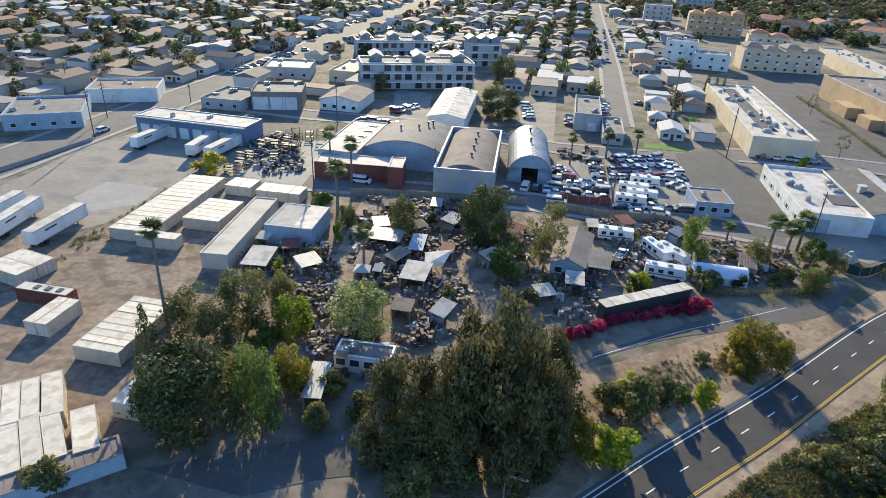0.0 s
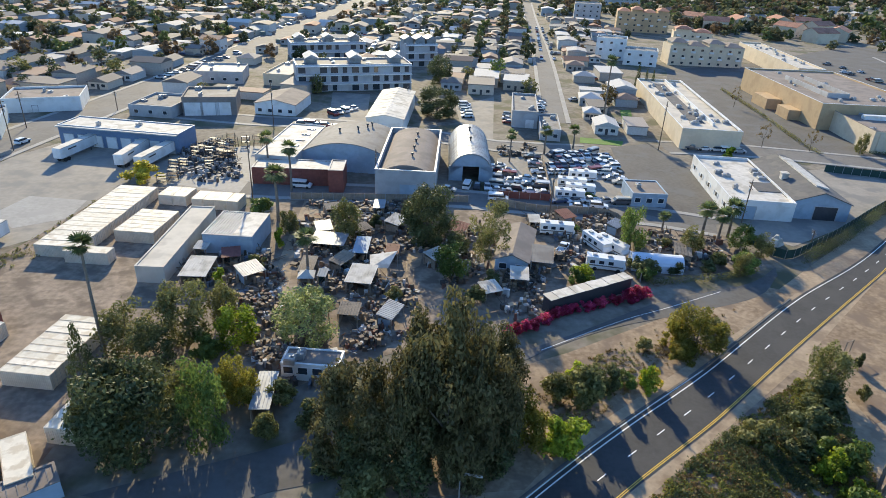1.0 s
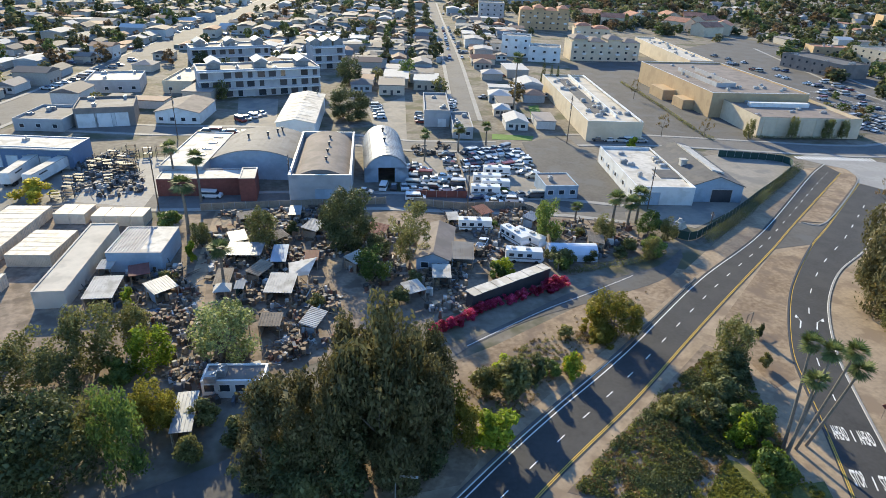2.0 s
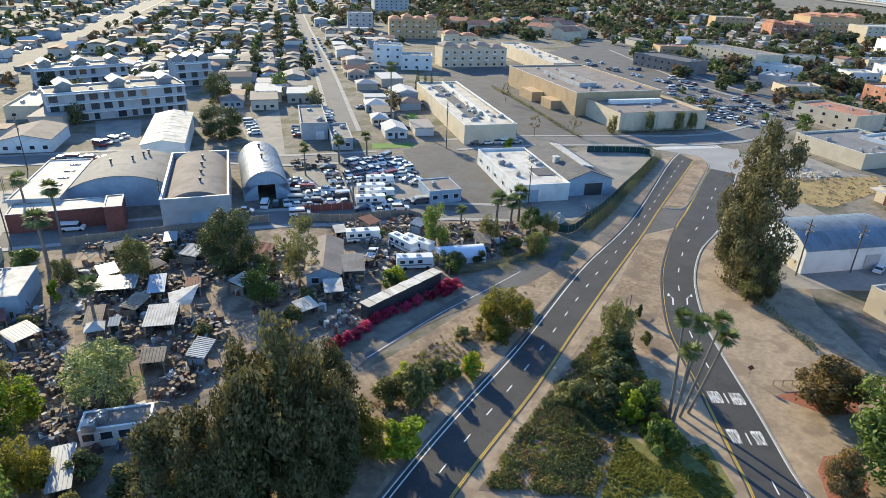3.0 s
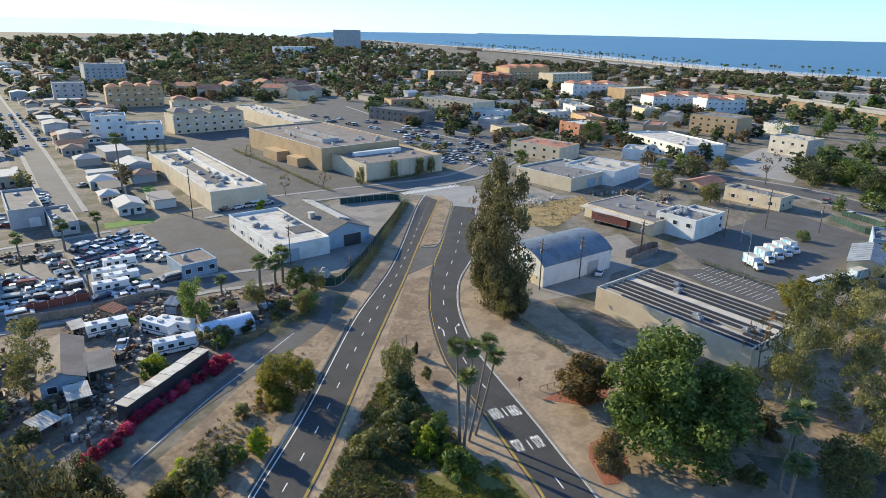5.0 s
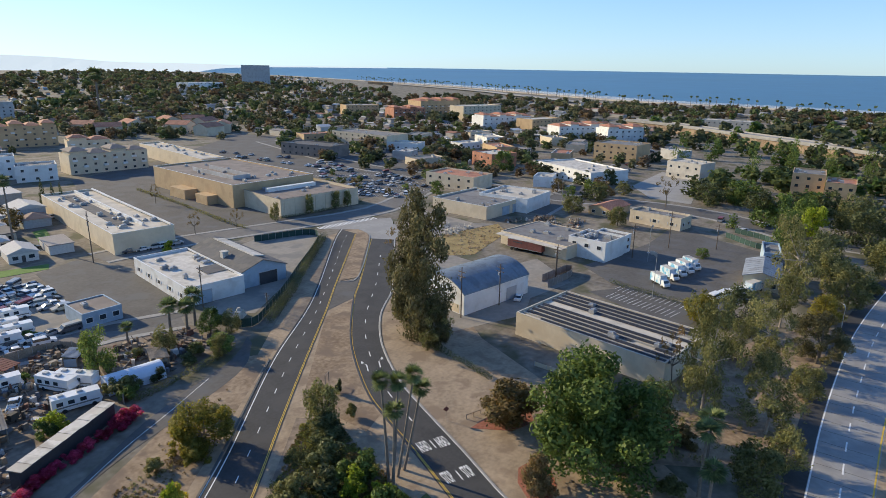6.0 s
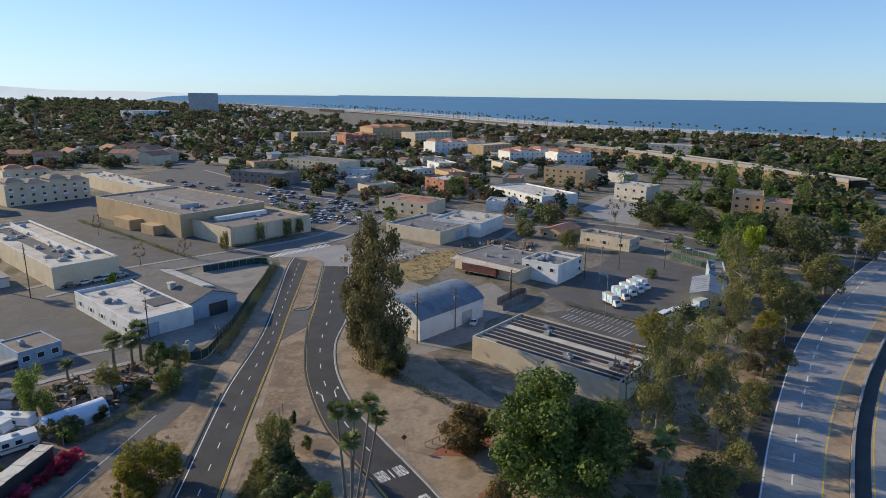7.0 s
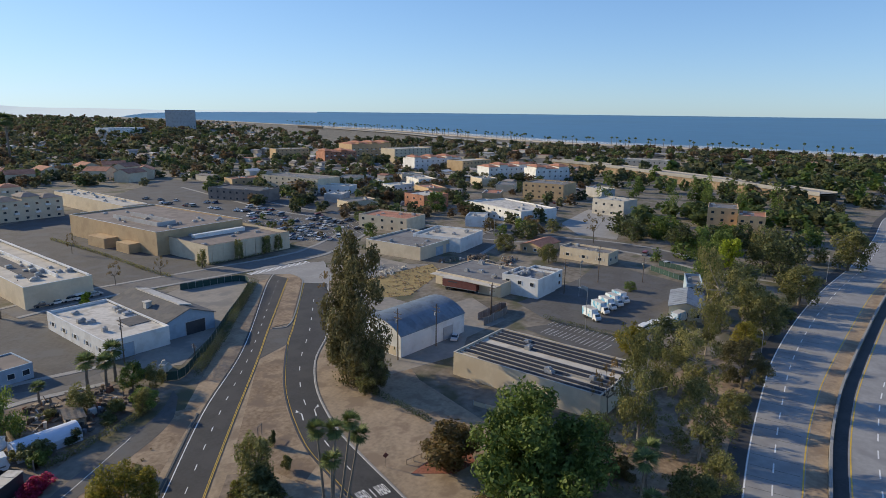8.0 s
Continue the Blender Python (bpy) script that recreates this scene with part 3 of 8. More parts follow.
sheet("lot_center", [(26.6, 246.7), (44.9, 264.7), (35.2, 202.6), (25.6, 201.0)], 0.04, M_PALE_LOT, "pale concrete parking lot")
sheet("lot_west", [(-23.3, 266.2), (-7.6, 264.2), (-7.8, 214.4), (-20.3, 210.1)], 0.04, M_PALE_LOT, "pale concrete yard")

def stalls(name, a, b, n, length, z=0.09):
    a, b = Vector(a), Vector(b)
    ang = math.degrees(math.atan2(b.y - a.y, b.x - a.x))
    g = Geo()
    for i in range(n + 1):
        p = a.lerp(b, i / n)
        g.box(p.x, p.y, z, 0.12, length, 0.01, ang)
    tagged(structure(name, g, M_WHITE_LINE, "white painted parking stall lines", "road marking"), kind="structure")


stalls("stall_lines", (159.7, 54.7), (155.5, 36.3), 14, 5)
stalls("stall_lines", (166.1, 55.3), (162.0, 33.5), 16, 4)
for k in range(7):
    a = Vector((277.1, 288.2)).lerp(Vector((206.6, 227.1)), k / 6.0)
    b = Vector((269.9, 180.2)).lerp(Vector((226.0, 184.5)), k / 6.0)
    stalls("stall_lines", a, b, 40, 5)

# freeway
FAR_FW = [(430.0, -55.0), (520.0, -70.0), (700.0, -70.0), (1000.0, -40.0)]
FW = [(60.0, -3.8), (96.0, -4.1), (117.0, -4.1), (141.0, -4.9), (171.0, -6.9), (210.0, -12.5), (250.0, -20.5), (301.6, -33.0), (369.8, -45.9)] + FAR_FW
MEDIAN = [(60.0, -6.0), (101.6, -7.4), (125.5, -8.4), (144.6, -10.2), (162.6, -12.7), (200.0, -19.5), (250.0, -29.5), (301.6, -42.0), (369.8, -55.0)] + [(px_, py_ - 9.0) for px_, py_ in FAR_FW]
fw, md = smooth(FW, 4), smooth(MEDIAN, 4)
structure("freeway", ribbon_geo(offset(fw, 5.2), offset(md, -0.2), 0.05), M_FREEWAY, "pale concrete freeway carriageway", "road")
structure("freeway", ribbon_geo(offset(md, -6.4), offset(md, -19), 0.05), M_FREEWAY, "pale concrete freeway carriageway", "road")
structure("freeway_shoulder", ribbon_geo(offset(fw, 8.4), offset(fw, 5.2), 0.04), M_ASPHALT, "dark asphalt freeway shoulder", "road")
structure("freeway_shoulder", ribbon_geo(offset(md, -0.2), offset(md, -3.4), 0.04), M_DIRT_PALE, "dusty median shoulder", "road")
structure("freeway_shoulder", ribbon_geo(offset(md, -4.2), offset(md, -6.4), 0.04), M_ASPHALT, "dark asphalt inner shoulder", "road")
structure("freeway_barrier", ribbon_geo(offset(md, -3.5), offset(md, -4.0), 0.95, None, 0.95), M_CONCRETE, "long concrete median barrier", "barrier")
for base_, s_, ma, dsh, lab in ((FW, 5.0, M_WHITE_LINE, None, "white freeway edge line"), (FW, 0.9, M_WHITE_LINE, (3.6, 7.5), "white freeway lane dashes"), (MEDIAN, 0.1, M_YELLOW_LINE, None, "yellow freeway median line"), (MEDIAN, -6.8, M_YELLOW_LINE, None, "yellow freeway median line"), (MEDIAN, -11.0, M_WHITE_LINE, (3.6, 7.5), "white freeway lane dashes")):
    stripe("freeway_line", base_, 0.24, 0.065, ma, lab, s_, dsh)
# dark sealed joints across the slabs
g_joint = Geo()
for k in range(1, len(fw) - 1, 1):
    if fw[k].x < 420:
        dd = (fw[k + 1] - fw[k - 1]).normalized()
        c_ = fw[k] + Vector((-dd.y, dd.x)) * 1.0
        g_joint.box(c_.x, c_.y, 0.052, 0.09, 8.2, 0.006, math.degrees(math.atan2(dd.y, dd.x)))
structure("slab_joint", g_joint, M_ASPHALT_MID, "dark sealed joints across the freeway slabs", "road")
sheet("bank_dirt", [(109.7, 30.5), (129.7, 25.4), (158.0, 13.9), (172.9, 3.4), (143.4, 1.8), (100.3, 2.8), (81.1, 36.4), (88.7, 29.8)], 0.028, M_DIRT, "brown dirt bank under the trees")
sheet("planted_verge", [(65.4, 76.5), (69.6, 72.0), (64.0, 57.8), (60.4, 47.6), (52.5, 52.0), (46.4, 47.7), (42.0, 43.5), (29.5, 50.6), (37.9, 56.8), (53.5, 67.9)], 0.045, M_DIRT_DARK, "dark soil of the planted verge between the roads")
sheet("lawn", [(93.9, 246.1), (98.7, 247.0), (90.4, 218.3), (86.2, 219.0)], 0.07, M_LAWN, "bright green mown lawn strip", "grass")
sheet("lawn", [(66.3, 206.3), (80.3, 202.2), (77.8, 197.0), (64.2, 199.7)], 0.07, M_LAWN, "bright green front lawn", "grass")


# ---- buildings ----
def openings(par, w, d, h, mat_frame, rows, side="front", win_w=1.4, win_h=1.2, sill=1.0, name="window", plain=False):
    """A row of windows: frame with a recessed pane, on one side."""
    for n, z in rows:
        for i in range(n):
            x = (i + 0.5) / n * w - w / 2
            y = -d / 2
            g, p = Geo(), Geo()
            for bx, bz, sx, sz in ((0, z - 0.08, win_w + 0.2, 0.1), (0, z + win_h, win_w + 0.2, 0.1), (-win_w / 2 - 0.05, z, 0.1, win_h), (win_w / 2 + 0.05, z, 0.1, win_h)):
                if side == "front":
                    g.box(x + bx, y - 0.04, bz, sx, 0.12, sz)
                else:
                    g.box(-w / 2 - 0.04, (x + bx) * d / w, bz, 0.12, sx, sz)
            if side == "front":
                p.box(x, y - 0.012, z, win_w, 0.03, win_h)
            else:
                p.box(-w / 2 - 0.012, x * d / w, z, 0.03, win_w, win_h)
            if plain:
                part(name, p, M_GLASS, par)
                continue
            fr = part(name, g, mat_frame, par)
            part("pane", p, M_GLASS, fr)


def door(par, x, y, w, h, material, name="door"):
    g = Geo().box(x, y - 0.05, 0, w, 0.1, h)
    ob = part(name, g, material, par)
    f = Geo().box(x - w / 2 - 0.08, y - 0.07, 0, 0.16, 0.16, h + 0.1).box(x + w / 2 + 0.08, y - 0.07, 0, 0.16, 0.16, h + 0.1).box(x, y - 0.07, h, w, 0.16, 0.14)
    part("door_frame", f, M_GREY_WALL, ob)
    return ob


def shell(par, w, d, h, wall, t=0.25):
    """Four joined walls with thickness."""
    g = Geo()
    for z in (0, h):
        for k in (0, t):
            g.v += [(-w / 2 + k, -d / 2 + k, z), (w / 2 - k, -d / 2 + k, z), (w / 2 - k, d / 2 - k, z), (-w / 2 + k, d / 2 - k, z)]
    for i in range(4):
        j = (i + 1) % 4
        g.f += [(i, j, 8 + j, 8 + i), (4 + j, 4 + i, 12 + i, 12 + j), (8 + i, 8 + j, 12 + j, 12 + i), (j, i, 4 + i, 4 + j)]
    return part("wall", g, wall, par)


def many(ob):
    """Small repeats too fine to count."""
    return tagged(ob, kind="stuff")


def roof_units(par, w, d, z, n, rnd, big=1.0, material=None):
    for i in range(n):
        sx, sy, sz = rnd.uniform(1.0, 2.4) * big, rnd.uniform(1.0, 2.0) * big, rnd.uniform(0.5, 1.2) * big
        x, y = rnd.uniform(-0.42, 0.42) * w, rnd.uniform(-0.4, 0.4) * d
        g = Geo().box(x, y, z, sx, sy, sz * 0.8).box(x, y, z + sz * 0.8, sx * 0.9, sy * 0.9, sz * 0.2).tube((x + sx * 0.2, y, z + sz), (x + sx * 0.2, y, z + sz + 0.25), 0.3, 0.3, 8)
        part("roof_unit", g, material or M_STEEL, par)


def flat_building(name, x, y, w, d, ang, h, wall, roof, label, category="building", parapet=0.6, cap=None, units=4, windows=(), side_windows=(), doors=(), seed=1, door_mat=None, group="", plain=False):
    rnd = random.Random(seed)
    b = thing(name, x, y, ang, label, category, group)
    shell(b, w, d, h, wall)
    part("roof", Geo().box(0, 0, h - parapet - 0.2, w - 0.5, d - 0.5, 0.2), roof, b)
    g = Geo()
    for cx, cy, sx, sy in ((0, -d / 2 + 0.12, w + 0.1, 0.34), (0, d / 2 - 0.12, w + 0.1, 0.34), (-w / 2 + 0.12, 0, 0.34, d - 0.58), (w / 2 - 0.12, 0, 0.34, d - 0.58)):
        g.box(cx, cy, h, sx, sy, 0.1)
    part("parapet_cap", g, cap or wall, b)
    roof_units(b, w, d, h - parapet, units, rnd)
    openings(b, w, d, h, M_WHITE, windows, plain=plain)
    openings(b, w, d, h, M_WHITE, side_windows, "side")
    for dx, dw, dh in doors:
        door(b, dx * w, -d / 2, dw, dh, door_mat or M_WHITE, "roller_door" if dw > 2 else "door")
    return b


def gable_geo(w, d, h, rise, over=0.4, thick=0.18):
    """Two roof slabs with the ridge along y."""
    g = Geo()
    for s in (-1, 1):
        x0, x1 = s * (w / 2 + over), 0
        z0, z1 = h - over * rise / (w / 2), h + rise
        a = [(x0, z0), (x1, z1), (x1, z1 + thick), (x0, z0 + thick)]
        g.extrude_y(a if s < 0 else a[::-1], -d / 2 - over, d / 2 + over)
    return g


def gable_building(name, x, y, w, d, ang, h, rise, wall, roof, label, category="building", windows=(), side_windows=(), doors=(), door_mat=None, group="", ribs=0):
    b = thing(name, x, y, ang, label, category, group)
    shell(b, w, d, h, wall)
    part("gable", Geo().extrude_y([(-w / 2, h), (w / 2, h), (0, h + rise)], -d / 2, -d / 2 + 0.25), wall, b)
    part("gable", Geo().extrude_y([(-w / 2, h), (w / 2, h), (0, h + rise)], d / 2 - 0.25, d / 2), wall, b)
    r = part("roof", gable_geo(w, d, h, rise), roof, b)
    if ribs:
        g = Geo()
        for i in range(ribs):
            yy = (i + 0.5) / ribs * d - d / 2
            for s in (-1, 1):
                g.tube((s * (w / 2 + 0.3), yy, h + 0.1), (0, yy, h + rise + 0.22), 0.05, 0.05, 4)
        many(part("roof_rib", g, roof, r))
    openings(b, w, d, h, M_WHITE, windows)
    openings(b, w, d, h, M_WHITE, side_windows, "side")
    for dx, dw, dh in doors:
        door(b, dx * w, -d / 2, dw, dh, door_mat or M_WHITE, "roller_door" if dw > 2 else "door")
    return b


def arch_profile(w, h, rise, n=14, base=None):
    """Points of an arc across the width, from left to right."""
    R = (w * w / 4 + rise * rise) / (2 * rise)
    a = math.asin(min(1, w / 2 / R))
    return [(R * math.sin(-a + 2 * a * i / n), h + R * math.cos(-a + 2 * a * i / n) - (R - rise)) for i in range(n + 1)]


def arch_roof(par, w, d, h, rise, material, n=14, thick=0.15, seams=0):
    up, lo = arch_profile(w, h + thick, rise, n), arch_profile(w, h, rise, n)
    g = Geo().extrude_y(lo + up[::-1], -d / 2, d / 2)
    r = part("arched_roof", g, material, par)
    if seams:
        s = Geo()
        for k in range(seams):
            yy = (k + 0.5) / seams * d - d / 2
            for a, b in zip(up, up[1:]):
                s.tube((a[0], yy, a[1]), (b[0], yy, b[1]), 0.05, 0.05, 4)
        many(part("roof_seam", s, material, r))
    return r


def arch_end(par, w, d, h, rise, material, n=14):
    up = arch_profile(w, h, rise, n)
    for y0, y1 in ((-d / 2 + 0.02, -d / 2 + 0.25), (d / 2 - 0.25, d / 2 - 0.02)):
        part("end_wall", Geo().extrude_y([(up[0][0], h - 0.01)] + up[1:-1] + [(up[-1][0], h - 0.01)], y0, y1), material, par)


def vents(par, pts):
    for x, y, z in pts:
        part("roof_vent", Geo().tube((x, y, z - 0.6), (x, y, z + 0.7), 0.22, 0.22, 8).tube((x, y, z + 0.7), (x, y, z + 1.1), 0.42, 0.3, 8), M_DARK, par)


# dock building with blue walls
x, y, w, d, a = -77.9, 190.3, 37.7, 10.1, 347.6
dock = flat_building("loading_dock_building", x, y, w, d, a, 6.0, M_BLUE_WALL, M_WHITE_ROOF, "long blue loading dock building with a white roof", parapet=0.15, units=2, cap=M_WHITE, doors=[(-0.42 + 0.12 * i, 3.0, 3.4) for i in range(8)], seed=3)
part("canopy", Geo().box(0, -d / 2 - 0.6, 5.6, w, 1.2, 0.3), M_WHITE_ROOF, dock)

# parapet hall with an arched brown roof
x, y, w, d, a = 6.4, 165.9, 15.1, 38.2, 353.5
hall = thing("workshop_hall", x, y, a, "white-walled workshop hall with a brown arched roof inside parapets", "building")
shell(hall, w, d, 8.0, M_GREY_WALL, 0.4)
part("parapet_cap", Geo().box(0, -d / 2 + 0.2, 8, w + 0.2, 0.5, 0.12).box(0, d / 2 - 0.2, 8, w + 0.2, 0.5, 0.12).box(-w / 2 + 0.2, 0, 8, 0.5, d - 0.9, 0.12).box(w / 2 - 0.2, 0, 8, 0.5, d - 0.9, 0.12), M_WHITE, hall)
part("gutter_floor", Geo().box(0, 0, 6.2, w - 0.8, d - 0.8, 0.2), M_GREY_ROOF, hall)
arch_roof(hall, w - 1.4, d - 3.5, 6.3, 2.4, M_BROWN_ROOF, 16)
arch_end(hall, w - 1.4, d - 3.5, 6.3, 2.4, M_BROWN_ROOF, 16)
vents(hall, [(1.0, -0.25 * d + 0.17 * d * k, 8.6) for k in range(4)])
door(hall, 0.05 * w, -d / 2, 4.2, 4.4, M_SKY_WALL, "roller_door")

# steel arch building
x, y, w, d, a = 23.9, 176.3, 12.1, 30.1, 355.1
quon = thing("arched_steel_building", x, y, a, "corrugated steel half-round building with an open front", "building")
arch_roof(quon, w, d, 1.6, w * 0.52, M_METAL_ROOF, 18, 0.15, 22)
part("wall", Geo().box(-w / 2 + 0.12, 0, 0, 0.24, d, 1.7).box(w / 2 - 0.12, 0, 0, 0.24, d, 1.7), M_METAL_ROOF, quon)
up = arch_profile(w - 0.3, 1.6, w * 0.5, 18)
part("end_wall", Geo().extrude_y([(-w * 0.18, 4.2), (w * 0.18, 4.2)] + [p for p in up[::-1]], -d / 2 + 0.5, -d / 2 + 0.7).box(-w * 0.34, -d / 2 + 0.6, 0, w * 0.31, 0.2, 4.2).box(w * 0.34, -d / 2 + 0.6, 0, w * 0.31, 0.2, 4.2), M_SKY_WALL, quon)
part("end_wall", Geo().extrude_y([(-w / 2, 0), (w / 2, 0)] + up[::-1], d / 2 - 0.5, d / 2 - 0.3), M_METAL_ROOF, quon)
vents(quon, [(0, -0.1 * d, w * 0.52 + 1.9), (0, 0.25 * d, w * 0.52 + 1.9)])

# wide bow-roofed hall
x, y, w, d, a = -10.1, 179.5, 23.9, 23.2, 350.0
bow = thing("bow_roof_hall", x, y, a, "wide grey hall with a shallow arched roof", "building")
shell(bow, w, d, 5.0, M_SKY_WALL)
arch_roof(bow, w + 0.6, d + 0.6, 5.0, 3.2, M_GREY_ROOF, 18)
arch_end(bow, w, d, 5.0, 3.2, M_SKY_WALL, 18)
vents(bow, [(-4, 0, 8.2), (1, 2, 8.4), (3, 6, 8.3), (4, 8, 8.2)])

# red shed in front, with a raised end box
x, y, w, d, a = -24.9, 160.8, 20.4, 7.2, 356.2
red = flat_building("red_storage_shed", x, y, w, d, a, 4.6, M_RUST_WALL, M_WHITE_ROOF, "long rust-red corrugated shed with a white roof", parapet=0.1, units=0, cap=M_WHITE_ROOF)
many(part("corrugation", (lambda g: [g.box(-w / 2 + 0.5 * i, -d / 2 - 0.03, 0.1, 0.12, 0.06, 4.3) for i in range(int(w / 0.5))] and g)(Geo()), M_RUST_WALL, red))
x2, y2, w2, d2, a2 = -13.1, 156.2, 3.8, 8.2, 357.3
flat_building("red_box_shed", x2, y2, w2, d2, a2, 6.0, M_RUST_WALL, M_WHITE_ROOF, "small rust-red shed with a white roof", parapet=0.1, units=0, cap=M_WHITE_ROOF)

# white sloping roof with skylights
x, y, w, d, a = -27.7, 180.4, 11.1, 31.8, 350.0
sky = flat_building("skylight_workshop", x, y, w, d, a, 5.5, M_GREY_WALL, M_WHITE_ROOF, "workshop with a white roof and a row of skylights", parapet=0.15, units=0, cap=M_WHITE_ROOF)
for k in range(5):
    part("skylight", Geo().box(w * 0.2, d * (-0.36 + 0.18 * k), 5.3, 2.6, 1.1, 0.35, 0, 0.9), M_GLASS, sky)

x, y, w, d, a = 1.5, 224.1, 12.2, 41.7, 352.7
white_hall = gable_building("white_storehouse", x, y, w, d, a, 6.0, 1.2, M_WHITE, M_WHITE_ROOF, "white metal storehouse with a bright low-pitched roof", ribs=10)

# buildings across the second street
for nm, (x, y, w, d, a), h, wall, roof, lab, dr in (
    ("garage_building", (-64.0, 233.8, 18.2, 17.0, 7.5), 6.5, M_BROWN_ROOF, M_GREY_ROOF, "brown garage building with white roller doors", [(-0.3, 6, 4.6), (0.0, 6, 4.6), (0.25, 5, 4.6)]),
    ("white_flat_shop", (-73.0, 287.8, 20.1, 19.4, 3.7), 5, M_GREY_WALL, M_WHITE_ROOF, "flat shop with a bright white roof", []),
    ("small_flat_shop", (-45.0, 290.0, 12.1, 28.6, 350.0), 5, M_CREAM, M_CREAM_ROOF, "small cream flat-roofed shop", []),
    ("pink_shop", (-121.7, 234.4, 23.9, 18.3, 15.0), 5, M_WHITE, M_BROWN_ROOF, "long white shop with a brown band and red door", [(-0.1, 1.6, 2.4)]),
    ("grey_corner_shop", (-130.9, 199.9, 21.9, 24.0, 22.3), 5, M_SKY_WALL, M_GREY_ROOF, "pale blue flat-roofed shop on the avenue", []),
    ("green_fenced_shop", (-80.4, 231.1, 15.5, 19.2, 350.0), 4, M_GREY_WALL, M_GREY_ROOF, "low grey shop behind a green fence", []),
    ("grey_workshop", (51.1, 231.5, 9.2, 29.3, 350.0), 6, M_GREY_WALL, M_GREY_ROOF, "grey two-storey workshop with a flat roof", [(0.2, 3, 3)]),
    ("grey_cottage_block", (56.2, 212.0, 6.9, 21.3, 350.0), 4, M_GREY_WALL, M_GREY_ROOF, "plain grey block with a flat roof", []),
):
    fb = flat_building(nm, x, y, w, d, a, h, wall, roof, lab, units=3, windows=[(max(2, int(w / 5)), 1.2)] if not dr else (), doors=dr, seed=len(nm))
x, y, w, d, a = -39.0, 237.4, 14.9, 19.7, 350.0
gable_building("brown_roof_shop", x, y, w, d, a, 4.0, 1.6, M_WHITE, M_BROWN_ROOF, "white shop with a brown pitched roof", windows=[(4, 1.0)])

# long white block of terraces in the distance
for (x, y, w, d, a, h) in ((-15.5, 278.2, 48.7, 16.0, 12.2, 10.9), (-33.3, 353.3, 39.5, 14.0, 15.3, 8.2), (15.5, 335.5, 16.7, 12.0, 14.2, 11.2)):
    b = flat_building("storage_terrace", x, y, w, d, a, h, M_TERRACE, M_GREY_ROOF, "long pale terrace of stacked units with dark panels as shaded bays", units=7, seed=int(w), cap=M_WHITE)
    n_bay = int(w / 4.2)
    for fl_ in range(max(2, int(h / 3.6))):
        z_ = 0.3 + fl_ * h / max(2, int(h / 3.6))
        part("balcony_slab", Geo().box(0, -d / 2 - 0.7, z_ + 2.7, w, 1.4, 0.25), M_WHITE, b)
        for k in range(n_bay):
            if (k * 3 + fl_) % 7 == 5:
                continue
            # no recess: a dark panel on the wall paints the bay's inner shade
            part("bay_opening", Geo().box((k + 0.5) / n_bay * w - w / 2, -d / 2 - 0.03, z_, 2.9 if (k + fl_) % 3 else 1.8, 0.08, 2.3), M_GLASS if (k + fl_) % 2 else M_DARK, b)
    for k in (-0.36, 0.02, 0.38):
        part("stair_tower", Geo().box(k * w, d * 0.1, h - 0.6, 5.0, 6.0, 2.6).extrude_y([(k * w - 3, h + 2.0), (k * w + 3, h + 2.0), (k * w, h + 3.6)], -d * 0.3, d * 0.42), M_METAL_ROOF, b)
M_SHOPS = ((M_CREAM, M_GREY_ROOF, "cream roadside shop with a grey roof"), (M_WHITE, M_CREAM_ROOF, "white roadside shop with a pale roof"), (M_TAN, M_RED_TILE, "tan roadside shop with a tiled roof"), (M_GREY_WALL, M_WHITE_ROOF, "grey roadside shop with a bright roof"))
for k, (sx_, sy_, w, d) in enumerate(((318, 236, 22, 14), (330, 262, 16, 12), (392, 226, 26, 14), (404, 262, 18, 14), (448, 190, 24, 14), (470, 220, 20, 14), (356, 168, 18, 12), (396, 178, 22, 12), (440, 262, 26, 16), (480, 300, 24, 14), (420, 320, 28, 16), (452, 118, 18, 12), (372, 392, 26, 16), (300, 144, 14, 10))):
    wl_, rf_, lb_ = M_SHOPS[(k * 3 + k // 5) % 4]
    flat_building("roadside_shop", sx_, sy_, w, d, -20 + 37 * (k % 3), 4.6 + 0.9 * (k % 3), wl_, rf_, lb_, units=3, windows=[(4, 1.0)], seed=60 + k, plain=True, cap=M_WHITE if k % 2 else M_BROWN_ROOF)

# long low roof and the shed beside it
x, y, w, d, a = -42.8, 119.8, 5.4, 28.9, 355.5
flat_building("long_storage_shed", x, y, w, d, a, 3.4, M_CREAM_ROOF, M_CREAM_ROOF, "long low storage shed with a pale flat roof", parapet=0.08, units=0, cap=M_CREAM_ROOF)
x, y, w, d, a = -31.7, 123.2, 10.3, 12.1, 352.4
shed = flat_building("blue_front_shed", x, y, w, d, a, 4.2, M_SKY_WALL, M_GREY_WALL, "shed with a pale blue front and patched metal roof", parapet=0.1, units=0, cap=M_GREY_WALL)
part("roof_patch", Geo().box(w * 0.3, 0, 4.2, w * 0.4, d * 0.95, 0.12), M_WHITE_ROOF, shed)
many(part("roof_rib", (lambda g: [g.box(-w / 2 + 0.6 * i, 0, 4.2, 0.08, d, 0.08) for i in range(int(w * 0.6 / 0.6))] and g)(Geo()), M_METAL_ROOF, shed))

